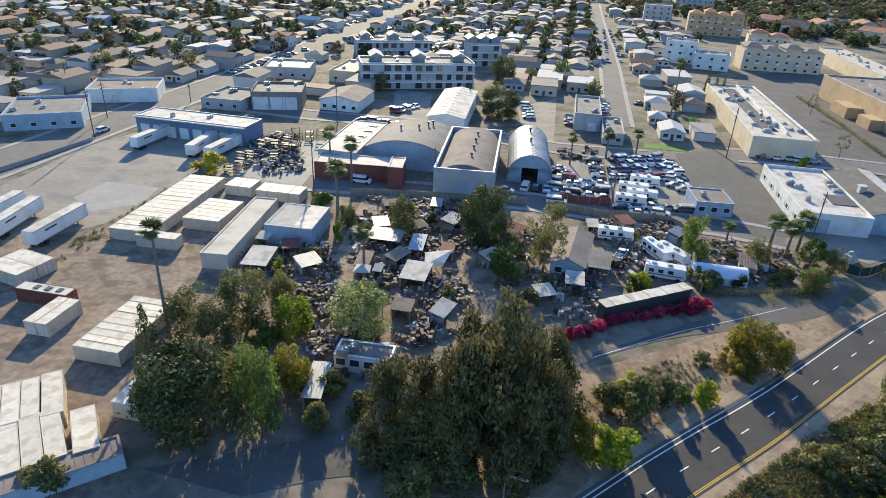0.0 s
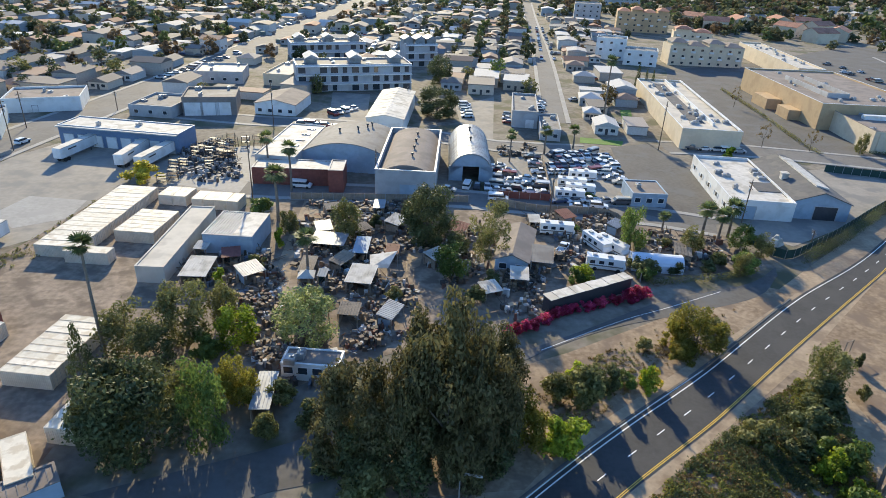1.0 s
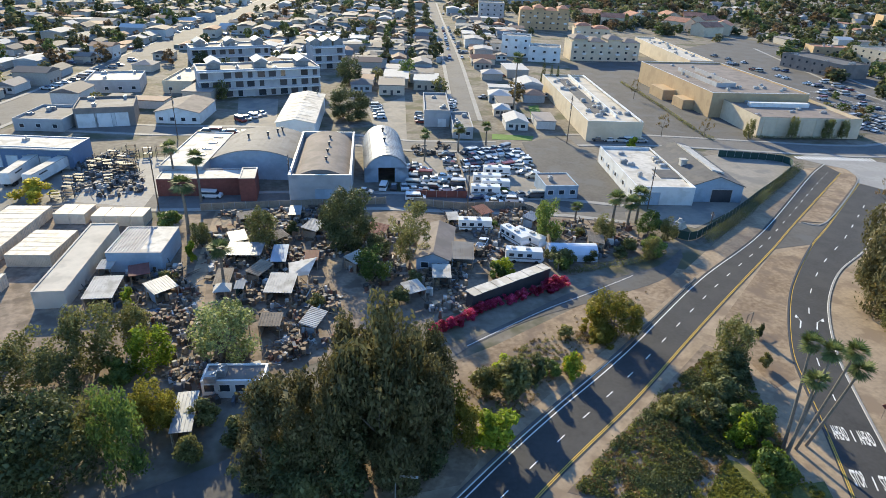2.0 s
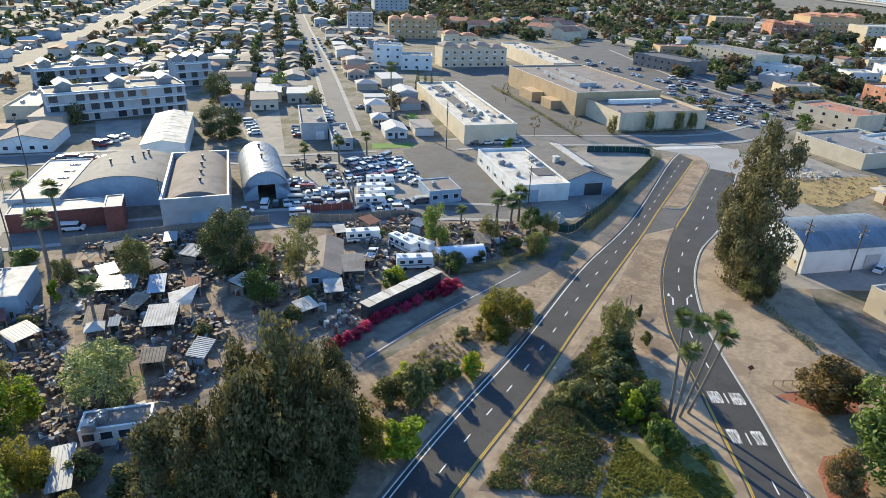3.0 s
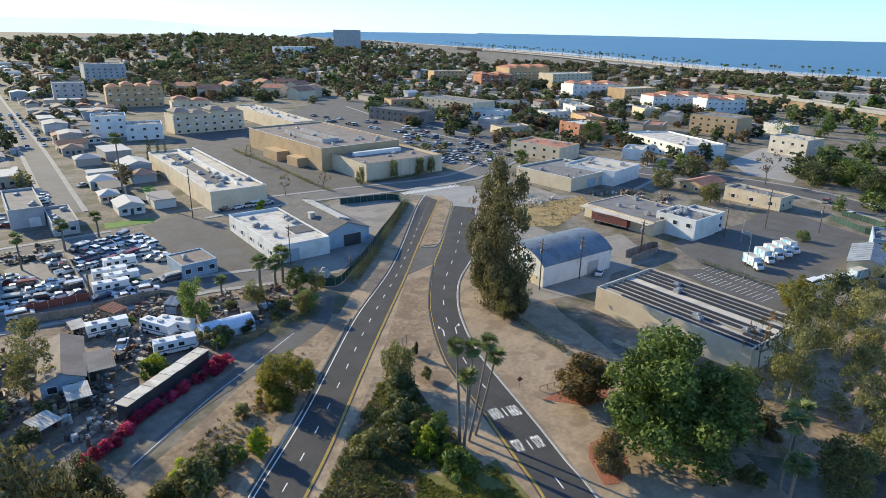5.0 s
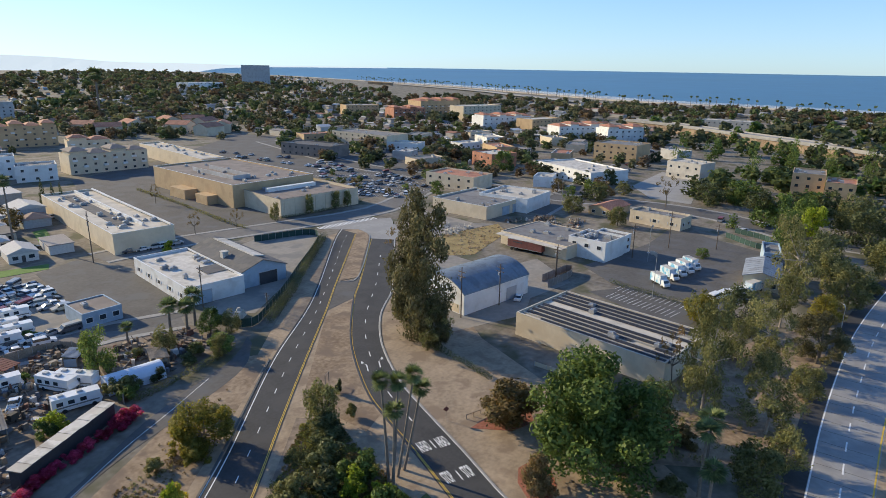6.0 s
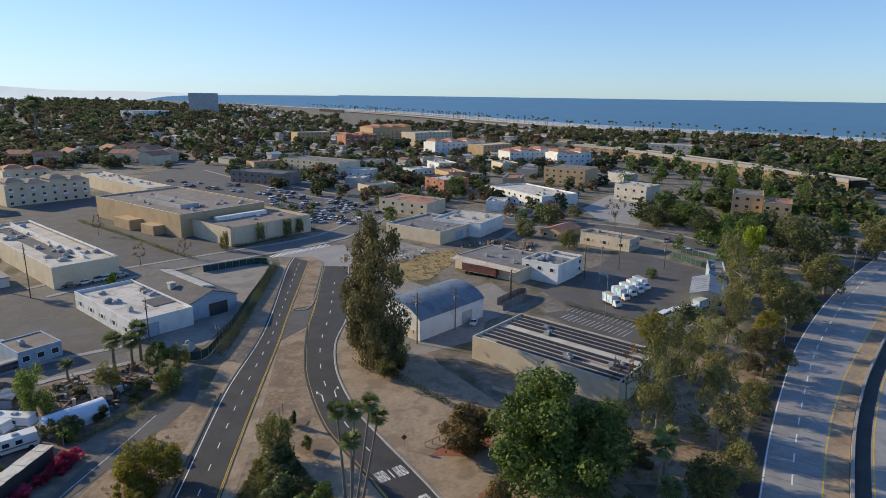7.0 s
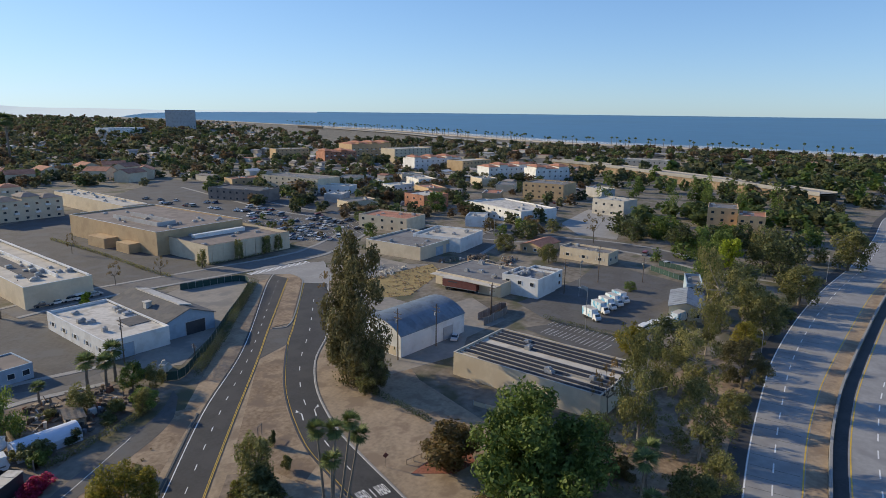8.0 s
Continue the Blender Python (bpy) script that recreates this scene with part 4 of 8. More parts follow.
x, y, w, d, a = -44.2, 52.9, 14.0, 3.7, 34.0
row = flat_building("low_storage_row", x, y, w, d, a, 2.4, M_SKY_WALL, M_BROWN_ROOF, "low storage row with a pale blue wall and brown ribbed roof", parapet=0.05, units=0, cap=M_BROWN_ROOF)
many(part("roof_rib", (lambda g: [g.box(-w / 2 + 1.0 * i, 0, 2.3, 0.12, d - 0.6, 0.1) for i in range(1, int(w))] and g)(Geo()), M_GREY_ROOF, row))

# warehouse with flat white part and dark gabled part
x, y, w, d, a = 95.6, 154.0, 15.7, 35.8, 350.0
wh = flat_building("white_roof_warehouse", x, y, w, d, a, 5.0, M_WHITE, M_WHITE_ROOF, "warehouse with white walls and a patched white flat roof", units=7, side_windows=[(5, 1.6)], doors=[(-0.2, 3.4, 3.4)], door_mat=M_SKY_WALL, seed=5)
x, y, w, d, a = 110.6, 152.1, 14.3, 31.6, 350.2
wg = gable_building("gabled_warehouse", x, y, w, d, a, 4.6, 2.6, M_SKY_WALL, M_DARK_ROOF, "pale blue gabled warehouse with a dark roof and white ridge light", doors=[(0.1, 5.5, 3.6)], door_mat=M_DARK)
part("ridge_light", Geo().extrude_y([(-0.3, 7.2), (3.2, 6.6), (3.2, 6.9), (-0.3, 7.7)], -d * 0.36, d * 0.42), M_WHITE_ROOF, wg, "raised white ridge skylight")
part("vent_box", Geo().box(-w * 0.3, -d * 0.05, 5.2, 1.6, 1.6, 2.0).box(-w * 0.3, -d * 0.05, 7.2, 2.0, 2.0, 0.25), M_WHITE_ROOF, wg)
part("roof_patch", Geo().box(-w * 0.5 - 3, -d * 0.2, 4.45, 6.5, 7, 0.12), M_DARK_ROOF, wg)
x, y, w, d, a = 67.2, 149.2, 9.0, 10.2, 355.4
blue = flat_building("blue_lot_office", x, y, w, d, a, 3.6, M_SKY_WALL, M_BROWN_ROOF, "small pale blue office with a brown flat roof", parapet=0.15, units=1, windows=[(3, 1.2)])

# shopping centre
x, y, w, d, a = 113.7, 234.7, 19.5, 83.6, 350.0
m1 = flat_building("long_store", x, y, w, d, a, 7.0, M_CREAM, M_CREAM_ROOF, "long cream store with a pale roof full of vents", units=26, seed=8, cap=M_WHITE)
part("roof_parapet", Geo().box(w * 0.12, 0.04 * d, 6.0, 0.5, d * 0.9, 1.5).box(w * 0.46, 0, 7.0, 0.6, d * 0.98, 0.5), M_WHITE, m1)
part("roof_strip", Geo().box(-w * 0.1, 0.02 * d, 6.42, w * 0.25, d * 0.8, 0.05), M_DARK_ROOF, m1)
x, y, w, d, a = 187.9, 256.6, 42.3, 72.5, 354.0
m2 = flat_building("big_store", x, y, w, d, a, 10.0, M_TAN, M_BROWN_ROOF, "large tan shopping hall with a grey roof", units=14, seed=9, cap=M_WHITE)
part("roof_screen", Geo().box(-w * 0.28, -d * 0.05, 9.4, 0.3, d * 0.5, 1.8).box(-w * 0.08, -d * 0.05, 9.4, 0.3, d * 0.5, 1.8).box(-w * 0.18, -d * 0.3, 9.4, w * 0.2, 0.3, 1.8), M_GREY_WALL, m2)
part("dock_annex", Geo().box(-w / 2 - 3, d * 0.02, 0, 6, 14, 4.4).box(-w / 2 - 2.4, -d * 0.25, 0, 5, 10, 4.0), M_TAN, m2)
x, y, w, d, a = 186.5, 210.4, 39.6, 39.1, 351.4
m3 = flat_building("store_wing", x, y, w, d, a, 7.5, M_CREAM, M_BROWN_ROOF, "cream store wing with a dark sunken roof", units=8, seed=10, cap=M_BROWN_ROOF, parapet=1.2, windows=())
part("roof_screen", Geo().box(0, d * 0.08, 6.3, w * 0.62, 2.4, 1.6), M_WHITE, m3)
many(part("wall_pilaster", (lambda g: [g.box(-w / 2 + 5 * i + 2, -d / 2 - 0.1, 0, 0.6, 0.2, 7.0) for i in range(int(w / 5))] and g)(Geo()), M_CREAM, m3))
x, y, w, d, a = 222.6, 354.3, 13.1, 92.7, 350.0
flat_building("back_store", x, y, w, d, a, 8, M_CREAM, M_CREAM_ROOF, "long cream store behind the big hall", units=16, seed=11, cap=M_WHITE)

# cream workshop pair near the junction
x, y, w, d, a = 229.1, 140.1, 30.4, 28.9, 354.7
flat_building("cream_workshop", x, y, w, d, a, 5.5, M_CREAM, M_GREY_ROOF, "cream flat-roofed workshop with grey panels", units=6, seed=12, doors=[(-0.05, 5, 3.6), (0.2, 5, 3.6)], door_mat=M_SKY_WALL, cap=M_WHITE)
x, y, w, d, a = 245.2, 131.8, 23.3, 23.6, 1.1
flat_building("white_workshop", x, y, w, d, a, 6.2, M_WHITE, M_CREAM_ROOF, "white workshop with a stained pale roof", units=7, seed=13, cap=M_WHITE)

# bow-roofed white workshop by the junction
x, y, w, d, a = 136.4, 84.4, 25.0, 16.5, 348.5
wb = thing("white_bow_workshop", x, y, a, "white workshop with a blue-grey arched roof", "building")
shell(wb, w, d, 5.4, M_WHITE)
sub = new("roof_frame")
sub.parent = wb
sub.matrix_basis = pose(0, 0, 0, 0, 0, 90)
arch_roof(sub, d + 0.4, w + 0.4, 5.4, 3.3, M_BLUE_STEEL, 18, 0.15, 9)
arch_end(sub, d, w, 5.4, 3.3, M_WHITE, 18)
door(wb, 0.22 * w, -d / 2, 3.6, 3.4, M_GREY_WALL, "roller_door")
part("graffiti_patch", Geo().box(-w / 2 - 0.02, -d * 0.25, 0.2, 0.03, 5, 2.2), M_CREAM, wb)

# solar roof building
x, y, w, d, a = 127.9, 43.7, 36.0, 20.7, 261.0
sol = flat_building("solar_roof_building", x, y, w, d, a, 5.5, M_CREAM, M_CREAM_ROOF, "long cream building with rows of solar panels on its roof", units=6, seed=14, parapet=0.4, cap=M_CREAM_ROOF)
for k in range(10):
    yy = d * (-0.44 + 0.098 * k)
    if k == 5:
        continue
    pr = part("mounting_rail", Geo().box(0, yy + 0.022 * d, 5.1, w - 1.2, 0.08, 0.42), M_STEEL, sol)
    for i in range(0, int(w / 1.7), 3):
        if (i * 7 + k * 5) % 23 == 0:
            continue
        row = Geo()
        for j in range(i, min(i + 3, int(w / 1.7))):
            x0 = -w / 2 + 0.8 + 1.7 * j
            row.extrude_y([(x0, 0), (x0 + 1.62, 0), (x0 + 1.62, 0.05), (x0, 0.05)], yy - 0.019 * d, yy + 0.019 * d)
        row.v = [(a_, b_, c_ + 5.32 + (b_ - yy) * 0.25) for a_, b_, c_ in row.v]
        part("solar_panel", row, M_SOLAR, pr)

# yard office with white two-storey front
x, y, w, d, a = 195.1, 89.8, 27.5, 22.0, 260.0
yo = flat_building("yard_office", x, y, w, d, a, 4.5, M_CREAM, M_GREY_ROOF, "low yard building with a cream roof overhang", units=8, seed=15, parapet=0.1, doors=[(-0.2, 4, 3.4), (0.1, 4, 3.4)], door_mat=M_DARK)
part("canopy", Geo().box(0, -d / 2 - 1.5, 3.9, w, 3.0, 0.25), M_CREAM_ROOF, yo)
x, y, w, d, a = 193.8, 73.0, 13.6, 12.8, 262.5
flat_building("white_office", x, y, w, d, a, 6.5, M_WHITE, M_GREY_ROOF, "white two-storey office with a cluttered roof", units=9, seed=16, windows=[(3, 3.9)], side_windows=[(2, 3.9)])
x, y, w, d, a = 197.4, 71.5, 17.1, 10.6, 352.7
flat_building("white_office_wing", x, y, w, d, a, 6.2, M_WHITE, M_GREY_ROOF, "white office wing with a flat roof", units=5, seed=17, windows=[(4, 1.4), (4, 3.9)])
x, y, w, d, a = 250.5, 68.7, 9.5, 21.6, 350.0
flat_building("cream_corner_shop", x, y, w, d, a, 5, M_CREAM, M_GREY_ROOF, "cream block shop with a grey roof", units=3, seed=18, windows=[(2, 1.6)], side_windows=[(3, 1.6)])
x, y, w, d, a = 258.1, 92.6, 10.1, 16.9, 260.0
gable_building("tile_roof_house", x, y, w, d, a, 3.2, 1.6, M_TAN, M_RED_TILE, "small tan house with a red-brown tiled roof", windows=[(2, 1.0)])
x, y, w, d, a = 197.7, 23.1, 9.4, 17.9, 277.0
gh = gable_building("grey_roof_cottage", x, y, w, d, a, 4.0, 1.4, M_CREAM, M_METAL_ROOF, "cream cottage with a pale metal roof and red trim", windows=[(3, 1.2)], ribs=8)
x, y, w, d, a = 220.6, 24.2, 5.1, 14.6, 280.9
flat_building("blue_cottage", x, y, w, d, a, 5.0, M_SKY_WALL, M_GREY_ROOF, "pale blue two-storey house with a flat roof", units=1, windows=[(2, 2.8)])

# distant shops, offices and apartments
FAR = [
    ((302.6, 319.2, 42.9, 20.0, 276.1, 7.9), M_BROWN_ROOF, M_DARK_ROOF, "low shop with a brown mansard front", "roadside_shop"),
    ((369.5, 328.6, 56.6, 25.0, 269.1, 9.8), M_CREAM, M_GREY_ROOF, "cream shop with a grey roof full of units", "roadside_shop"),
    ((366.3, 290.1, 24.8, 14.0, 283.8, 5.6), M_WHITE, M_CREAM_ROOF, "white filling station shop", "roadside_shop"),
    ((342.8, 200.5, 19.7, 20.0, 249.5, 8.4), M_RED_TILE, M_WHITE_ROOF, "dark red brick shop with a white roof", "roadside_shop"),
    ((268.4, 177.6, 29.4, 18.0, 269.6, 7.1), M_CREAM, M_RED_TILE, "cream restaurant with a red-brown roof", "roadside_shop"),
    ((333.9, 137.8, 46.4, 26.0, 242.5, 7.2), M_WHITE, M_WHITE_ROOF, "white shop row with a brown fascia", "roadside_shop"),
    ((426.4, 147.6, 30.4, 24.0, 266.2, 11.1), M_TAN, M_GREY_ROOF, "tan two-storey office with window bands", "office_block"),
    ((377.4, 89.4, 20.7, 16.0, 254.7, 9.3), M_CREAM_ROOF, M_CREAM_ROOF, "tan-roofed pavilion beside a plaza", "pavilion"),
    ((342.0, 26.8, 13.7, 20.0, 274.8, 14.6), M_TAN, M_GREY_ROOF, "ochre building with a cluttered flat roof", "ochre_building"),
    ((334.4, 13.0, 11.8, 18.0, 272.2, 12.7), M_TAN, M_RED_TILE, "ochre wing with a tiled roof", "ochre_building"),
    ((564.4, 323.2, 57.2, 22.0, 333.7, 12.5), M_WHITE, M_RED_TILE, "white apartment block with a red roof edge", "apartment_block"),
    ((630.5, 396.1, 57.4, 25.0, 343.4, 16.8), M_CREAM, M_CREAM_ROOF, "cream apartment block with rows of windows", "apartment_block"),
    ((566.4, 281.8, 40.5, 22.0, 342.4, 12.2), M_TAN, M_CREAM_ROOF, "ochre apartment block with a pale roof", "apartment_block"),
    ((523.4, 226.0, 41.8, 20.0, 326.6, 11.7), M_WHITE, M_RED_TILE, "row of white townhouses with red roofs", "apartment_block"),
    ((524.6, 185.2, 33.7, 20.0, 321.7, 12.0), M_WHITE, M_RED_TILE, "row of white townhouses with red roofs", "apartment_block"),
    ((624.7, 451.7, 54.5, 30.0, 338.0, 20.3), M_TAN, M_RED_TILE, "orange-brown building wrapped in scaffolding", "apartment_block"),
    ((572.7, 454.5, 39.1, 25.0, 332.7, 13.2), M_RED_TILE, M_RED_TILE, "low orange-brown building under construction", "apartment_block"),
    ((599.7, 549.3, 43.9, 20.0, 336.1, 11.8), M_TAN, M_CREAM_ROOF, "low ochre building among trees", "apartment_block"),
    ((1074.6, 1338.0, 68.2, 60.0, 322.4, 54.3), M_GREY_WALL, M_GREY_ROOF, "tall brown hotel block by the sea", "hotel_tower"),
    ((847.9, 1244.2, 87.2, 40.0, 1.7, 17.6), M_WHITE, M_WHITE_ROOF, "long white block with window bands", "apartment_block"),
    ((180.9, 361.6, 41.4, 16.0, 352.6, 10.8), M_CREAM, M_BROWN_ROOF, "cream three-storey apartments with brown roofs", "apartment_block"),
    ((131.0, 374.1, 17.1, 14.0, 340.0, 12.0), M_WHITE, M_GREY_ROOF, "white four-storey apartments with balconies", "apartment_block"),
    ((142.6, 356.6, 18.2, 14.0, 339.6, 8.3), M_WHITE, M_GREY_ROOF, "white apartments with grey roofs", "apartment_block"),
    ((198.3, 506.0, 39.0, 18.0, 344.1, 14.7), M_TAN, M_RED_TILE, "ochre apartments with tiled roofs", "apartment_block"),
    ((210.5, 441.2, 25.2, 14.0, 342.5, 8.8), M_CREAM, M_RED_TILE, "cream apartments with red roofs", "apartment_block"),
    ((252.6, 716.0, 38.0, 25.0, 350.2, 19.9), M_GREY_WALL, M_GREY_ROOF, "pale grey medical block on the slope", "office_block"),
    ((171.9, 566.4, 22.2, 20.0, 345.6, 14.7), M_GREY_WALL, M_GREY_ROOF, "pale grey stepped block on the slope", "office_block"),
    ((727.0, 140.4, 48.6, 20.0, 271.3, 9.3), M_CREAM_ROOF, M_CREAM_ROOF, "long pale block beside the freeway", "apartment_block"),
]
for i, ((x, y, w, d, a, h), wall, roof, lab, nm) in enumerate(FAR):
    h = max(3.5, h)
    fl = max(1, int(h / 3.2))
    n = max(3, min(9, int(w / 5)))
    fb = flat_building(nm, x, y, w, d, a, h, wall, roof, lab, "building", units=4, windows=[(n, h * (k + 0.25) / fl) for k in range(min(fl, 5))], seed=30 + i, plain=True)
    if nm == "apartment_block" and roof in (M_RED_TILE, M_BROWN_ROOF):
        n_seg = max(2, int(w / 9))
        for k in range(n_seg):
            up_ = 1.6 if k % 2 == i % 2 else 0.0
            x_ = (k + 0.5) / n_seg * w - w / 2
            if up_:
                part("roof_storey", Geo().box(x_, -d * 0.06, h - 0.3, w / n_seg * 0.8, d * 0.8, up_ + 0.4), wall, fb)
            part("hipped_roof", Geo().box(x_, -d * 0.06 if up_ else 0, h + 0.1 + up_, w / n_seg * (0.95 if up_ else 1.02), d * (0.95 if up_ else 1.06), 1.8, 0, 0.3), roof, fb)
        for k in range(n_seg * 2):
            part("balcony", Geo().box((k + 0.5) / n_seg / 2 * w - w / 2, -d / 2 - 0.6, h * (0.34 if k % 2 else 0.66), 2.4, 1.2, 1.0), M_WHITE, fb)
for k, v in enumerate(((345.9, 561.9), (324.0, 509.2), (366.6, 553.7), (328.2, 474.6), (351.9, 488.5), (303.1, 551.0), (269.2, 565.1), (272.6, 533.0), (360.6, 526.2))):
    gable_building("tile_roof_house", *v, 15, 20, GRID + 37 * k, 7.5, 3.0, M_CREAM, M_RED_TILE, "cream house with a red tiled roof", "house", windows=[(3, 1.0)])


# ---- plants ----
def leaf_cloud(blobs, n, size, rng, droop=0.0, flat=1.0, shell_like=0.0, width=0.5):
    """Small leaf quads filled round some centres (x, y, z, r)."""
    b = np.array(blobs)
    wgt = b[:, 3] ** 2
    k = rng.choice(len(b), n, p=wgt / wgt.sum())
    dr = rng.normal(size=(n, 3))
    dr /= np.linalg.norm(dr, axis=1)[:, None]
    rad = b[k, 3] * rng.uniform(0.35, 1.0, n) ** 0.6 * (1 + 0.25 * rng.normal(size=n) * (rng.uniform(size=n) < 0.3))
    c = b[k, :3] + dr * rad[:, None] * np.array([1, 1, flat])
    u = rng.normal(size=(n, 3)) + dr * 0.3
    u[:, 2] -= droop * 1.5
    u /= np.linalg.norm(u, axis=1)[:, None]
    w = np.cross(u, rng.normal(size=(n, 3)))
    w /= np.linalg.norm(w, axis=1)[:, None]
    if shell_like:
        on = rng.uniform(size=n) < shell_like
        tu = np.cross(dr, rng.normal(size=(n, 3)))
        tu /= np.linalg.norm(tu, axis=1)[:, None]
        u[on], w[on] = tu[on], np.cross(dr, tu)[on]
    s = size * rng.uniform(0.6, 1.5, n)[:, None]
    v = np.stack([c - u * s, c - w * s * width, c + u * s, c + w * s * width], 1).reshape(-1, 3)
    v[:, 2] = np.maximum(v[:, 2], 0.01)
    return v, np.arange(4 * n).reshape(-1, 4)


def limbs(blobs, trunk_r, split, rng, n=8):
    g = Geo()
    top = (rng.normal() * 0.02, rng.normal() * 0.02, split)
    g.tube((0, 0, 0), top, trunk_r, trunk_r * 0.7, n)
    for bx, by, bz, r in blobs[:9]:
        mid = ((top[0] + bx) / 2 + rng.normal() * 0.02, (top[1] + by) / 2 + rng.normal() * 0.02, (split + bz) / 2)
        g.tube(top, mid, trunk_r * 0.4, trunk_r * 0.22, 5)
        g.tube(mid, (bx, by, bz), trunk_r * 0.22, trunk_r * 0.06, 4)
    return g


def crown_blobs(shape, rng):
    out = []
    if shape == "round":
        for i in range(44):
            a, z = rng.uniform(0, 6.28), rng.uniform(0.09, 0.87)
            r = 0.37 * math.sin(math.pi * min(1, max(0.12, (z + 0.18) / 1.2))) ** 0.6 * rng.uniform(0.45, 1.0)
            out.append((r * math.cos(a), r * math.sin(a), z, rng.uniform(0.08, 0.16)))
    elif shape == "euca":
        for i in range(34):
            a, z = rng.uniform(0, 6.28), rng.uniform(0.12, 0.93)
            r = rng.uniform(0.05, 0.42) * (1.1 - 0.5 * abs(z - 0.55) / 0.45)
            out.append((r * math.cos(a), r * math.sin(a), z, rng.uniform(0.06, 0.13)))
    elif shape == "clump":
        for i in range(76):
            a, q = rng.uniform(0, 6.28), rng.uniform(0, 1) ** 0.6
            z = 0.1 + 0.78 * rng.uniform(0, 1) * (1 - 0.45 * q * q)
            r = 0.4 * q * math.sin(math.pi * min(0.92, 0.22 + z * 0.72)) ** 0.5
            out.append((r * math.cos(a), r * math.sin(a), z, rng.uniform(0.07, 0.135)))
    elif shape == "column":
        for i in range(40):
            z = 0.06 + 0.9 * i / 39
            a, r = rng.uniform(0, 6.28), 0.34 * math.sin(math.pi * (0.16 + 0.76 * z)) * rng.uniform(0.2, 1)
            out.append((r * math.cos(a), r * math.sin(a), z, rng.uniform(0.08, 0.15) * (1.15 - z * 0.6)))
    elif shape == "shrub":
        for i in range(16):
            a, r = rng.uniform(0, 6.28), rng.uniform(0, 0.36)
            out.append((r * math.cos(a), r * math.sin(a), rng.uniform(0.15, 0.8) * (1 - r), rng.uniform(0.1, 0.18)))
    elif shape == "cone":
        for i in range(30):
            z = 0.08 + 0.87 * i / 29
            a, r = i * 2.4, 0.42 * (1 - z) * rng.uniform(0.7, 1.1)
            out.append((r * math.cos(a), r * math.sin(a), z, 0.05 + 0.11 * (1 - z)))
    elif shape == "bare":
        for i in range(20):
            a, z = rng.uniform(0, 6.28), rng.uniform(0.4, 0.95)
            r = rng.uniform(0.1, 0.42)
            out.append((r * math.cos(a), r * math.sin(a), z, rng.uniform(0.04, 0.08)))
    return out


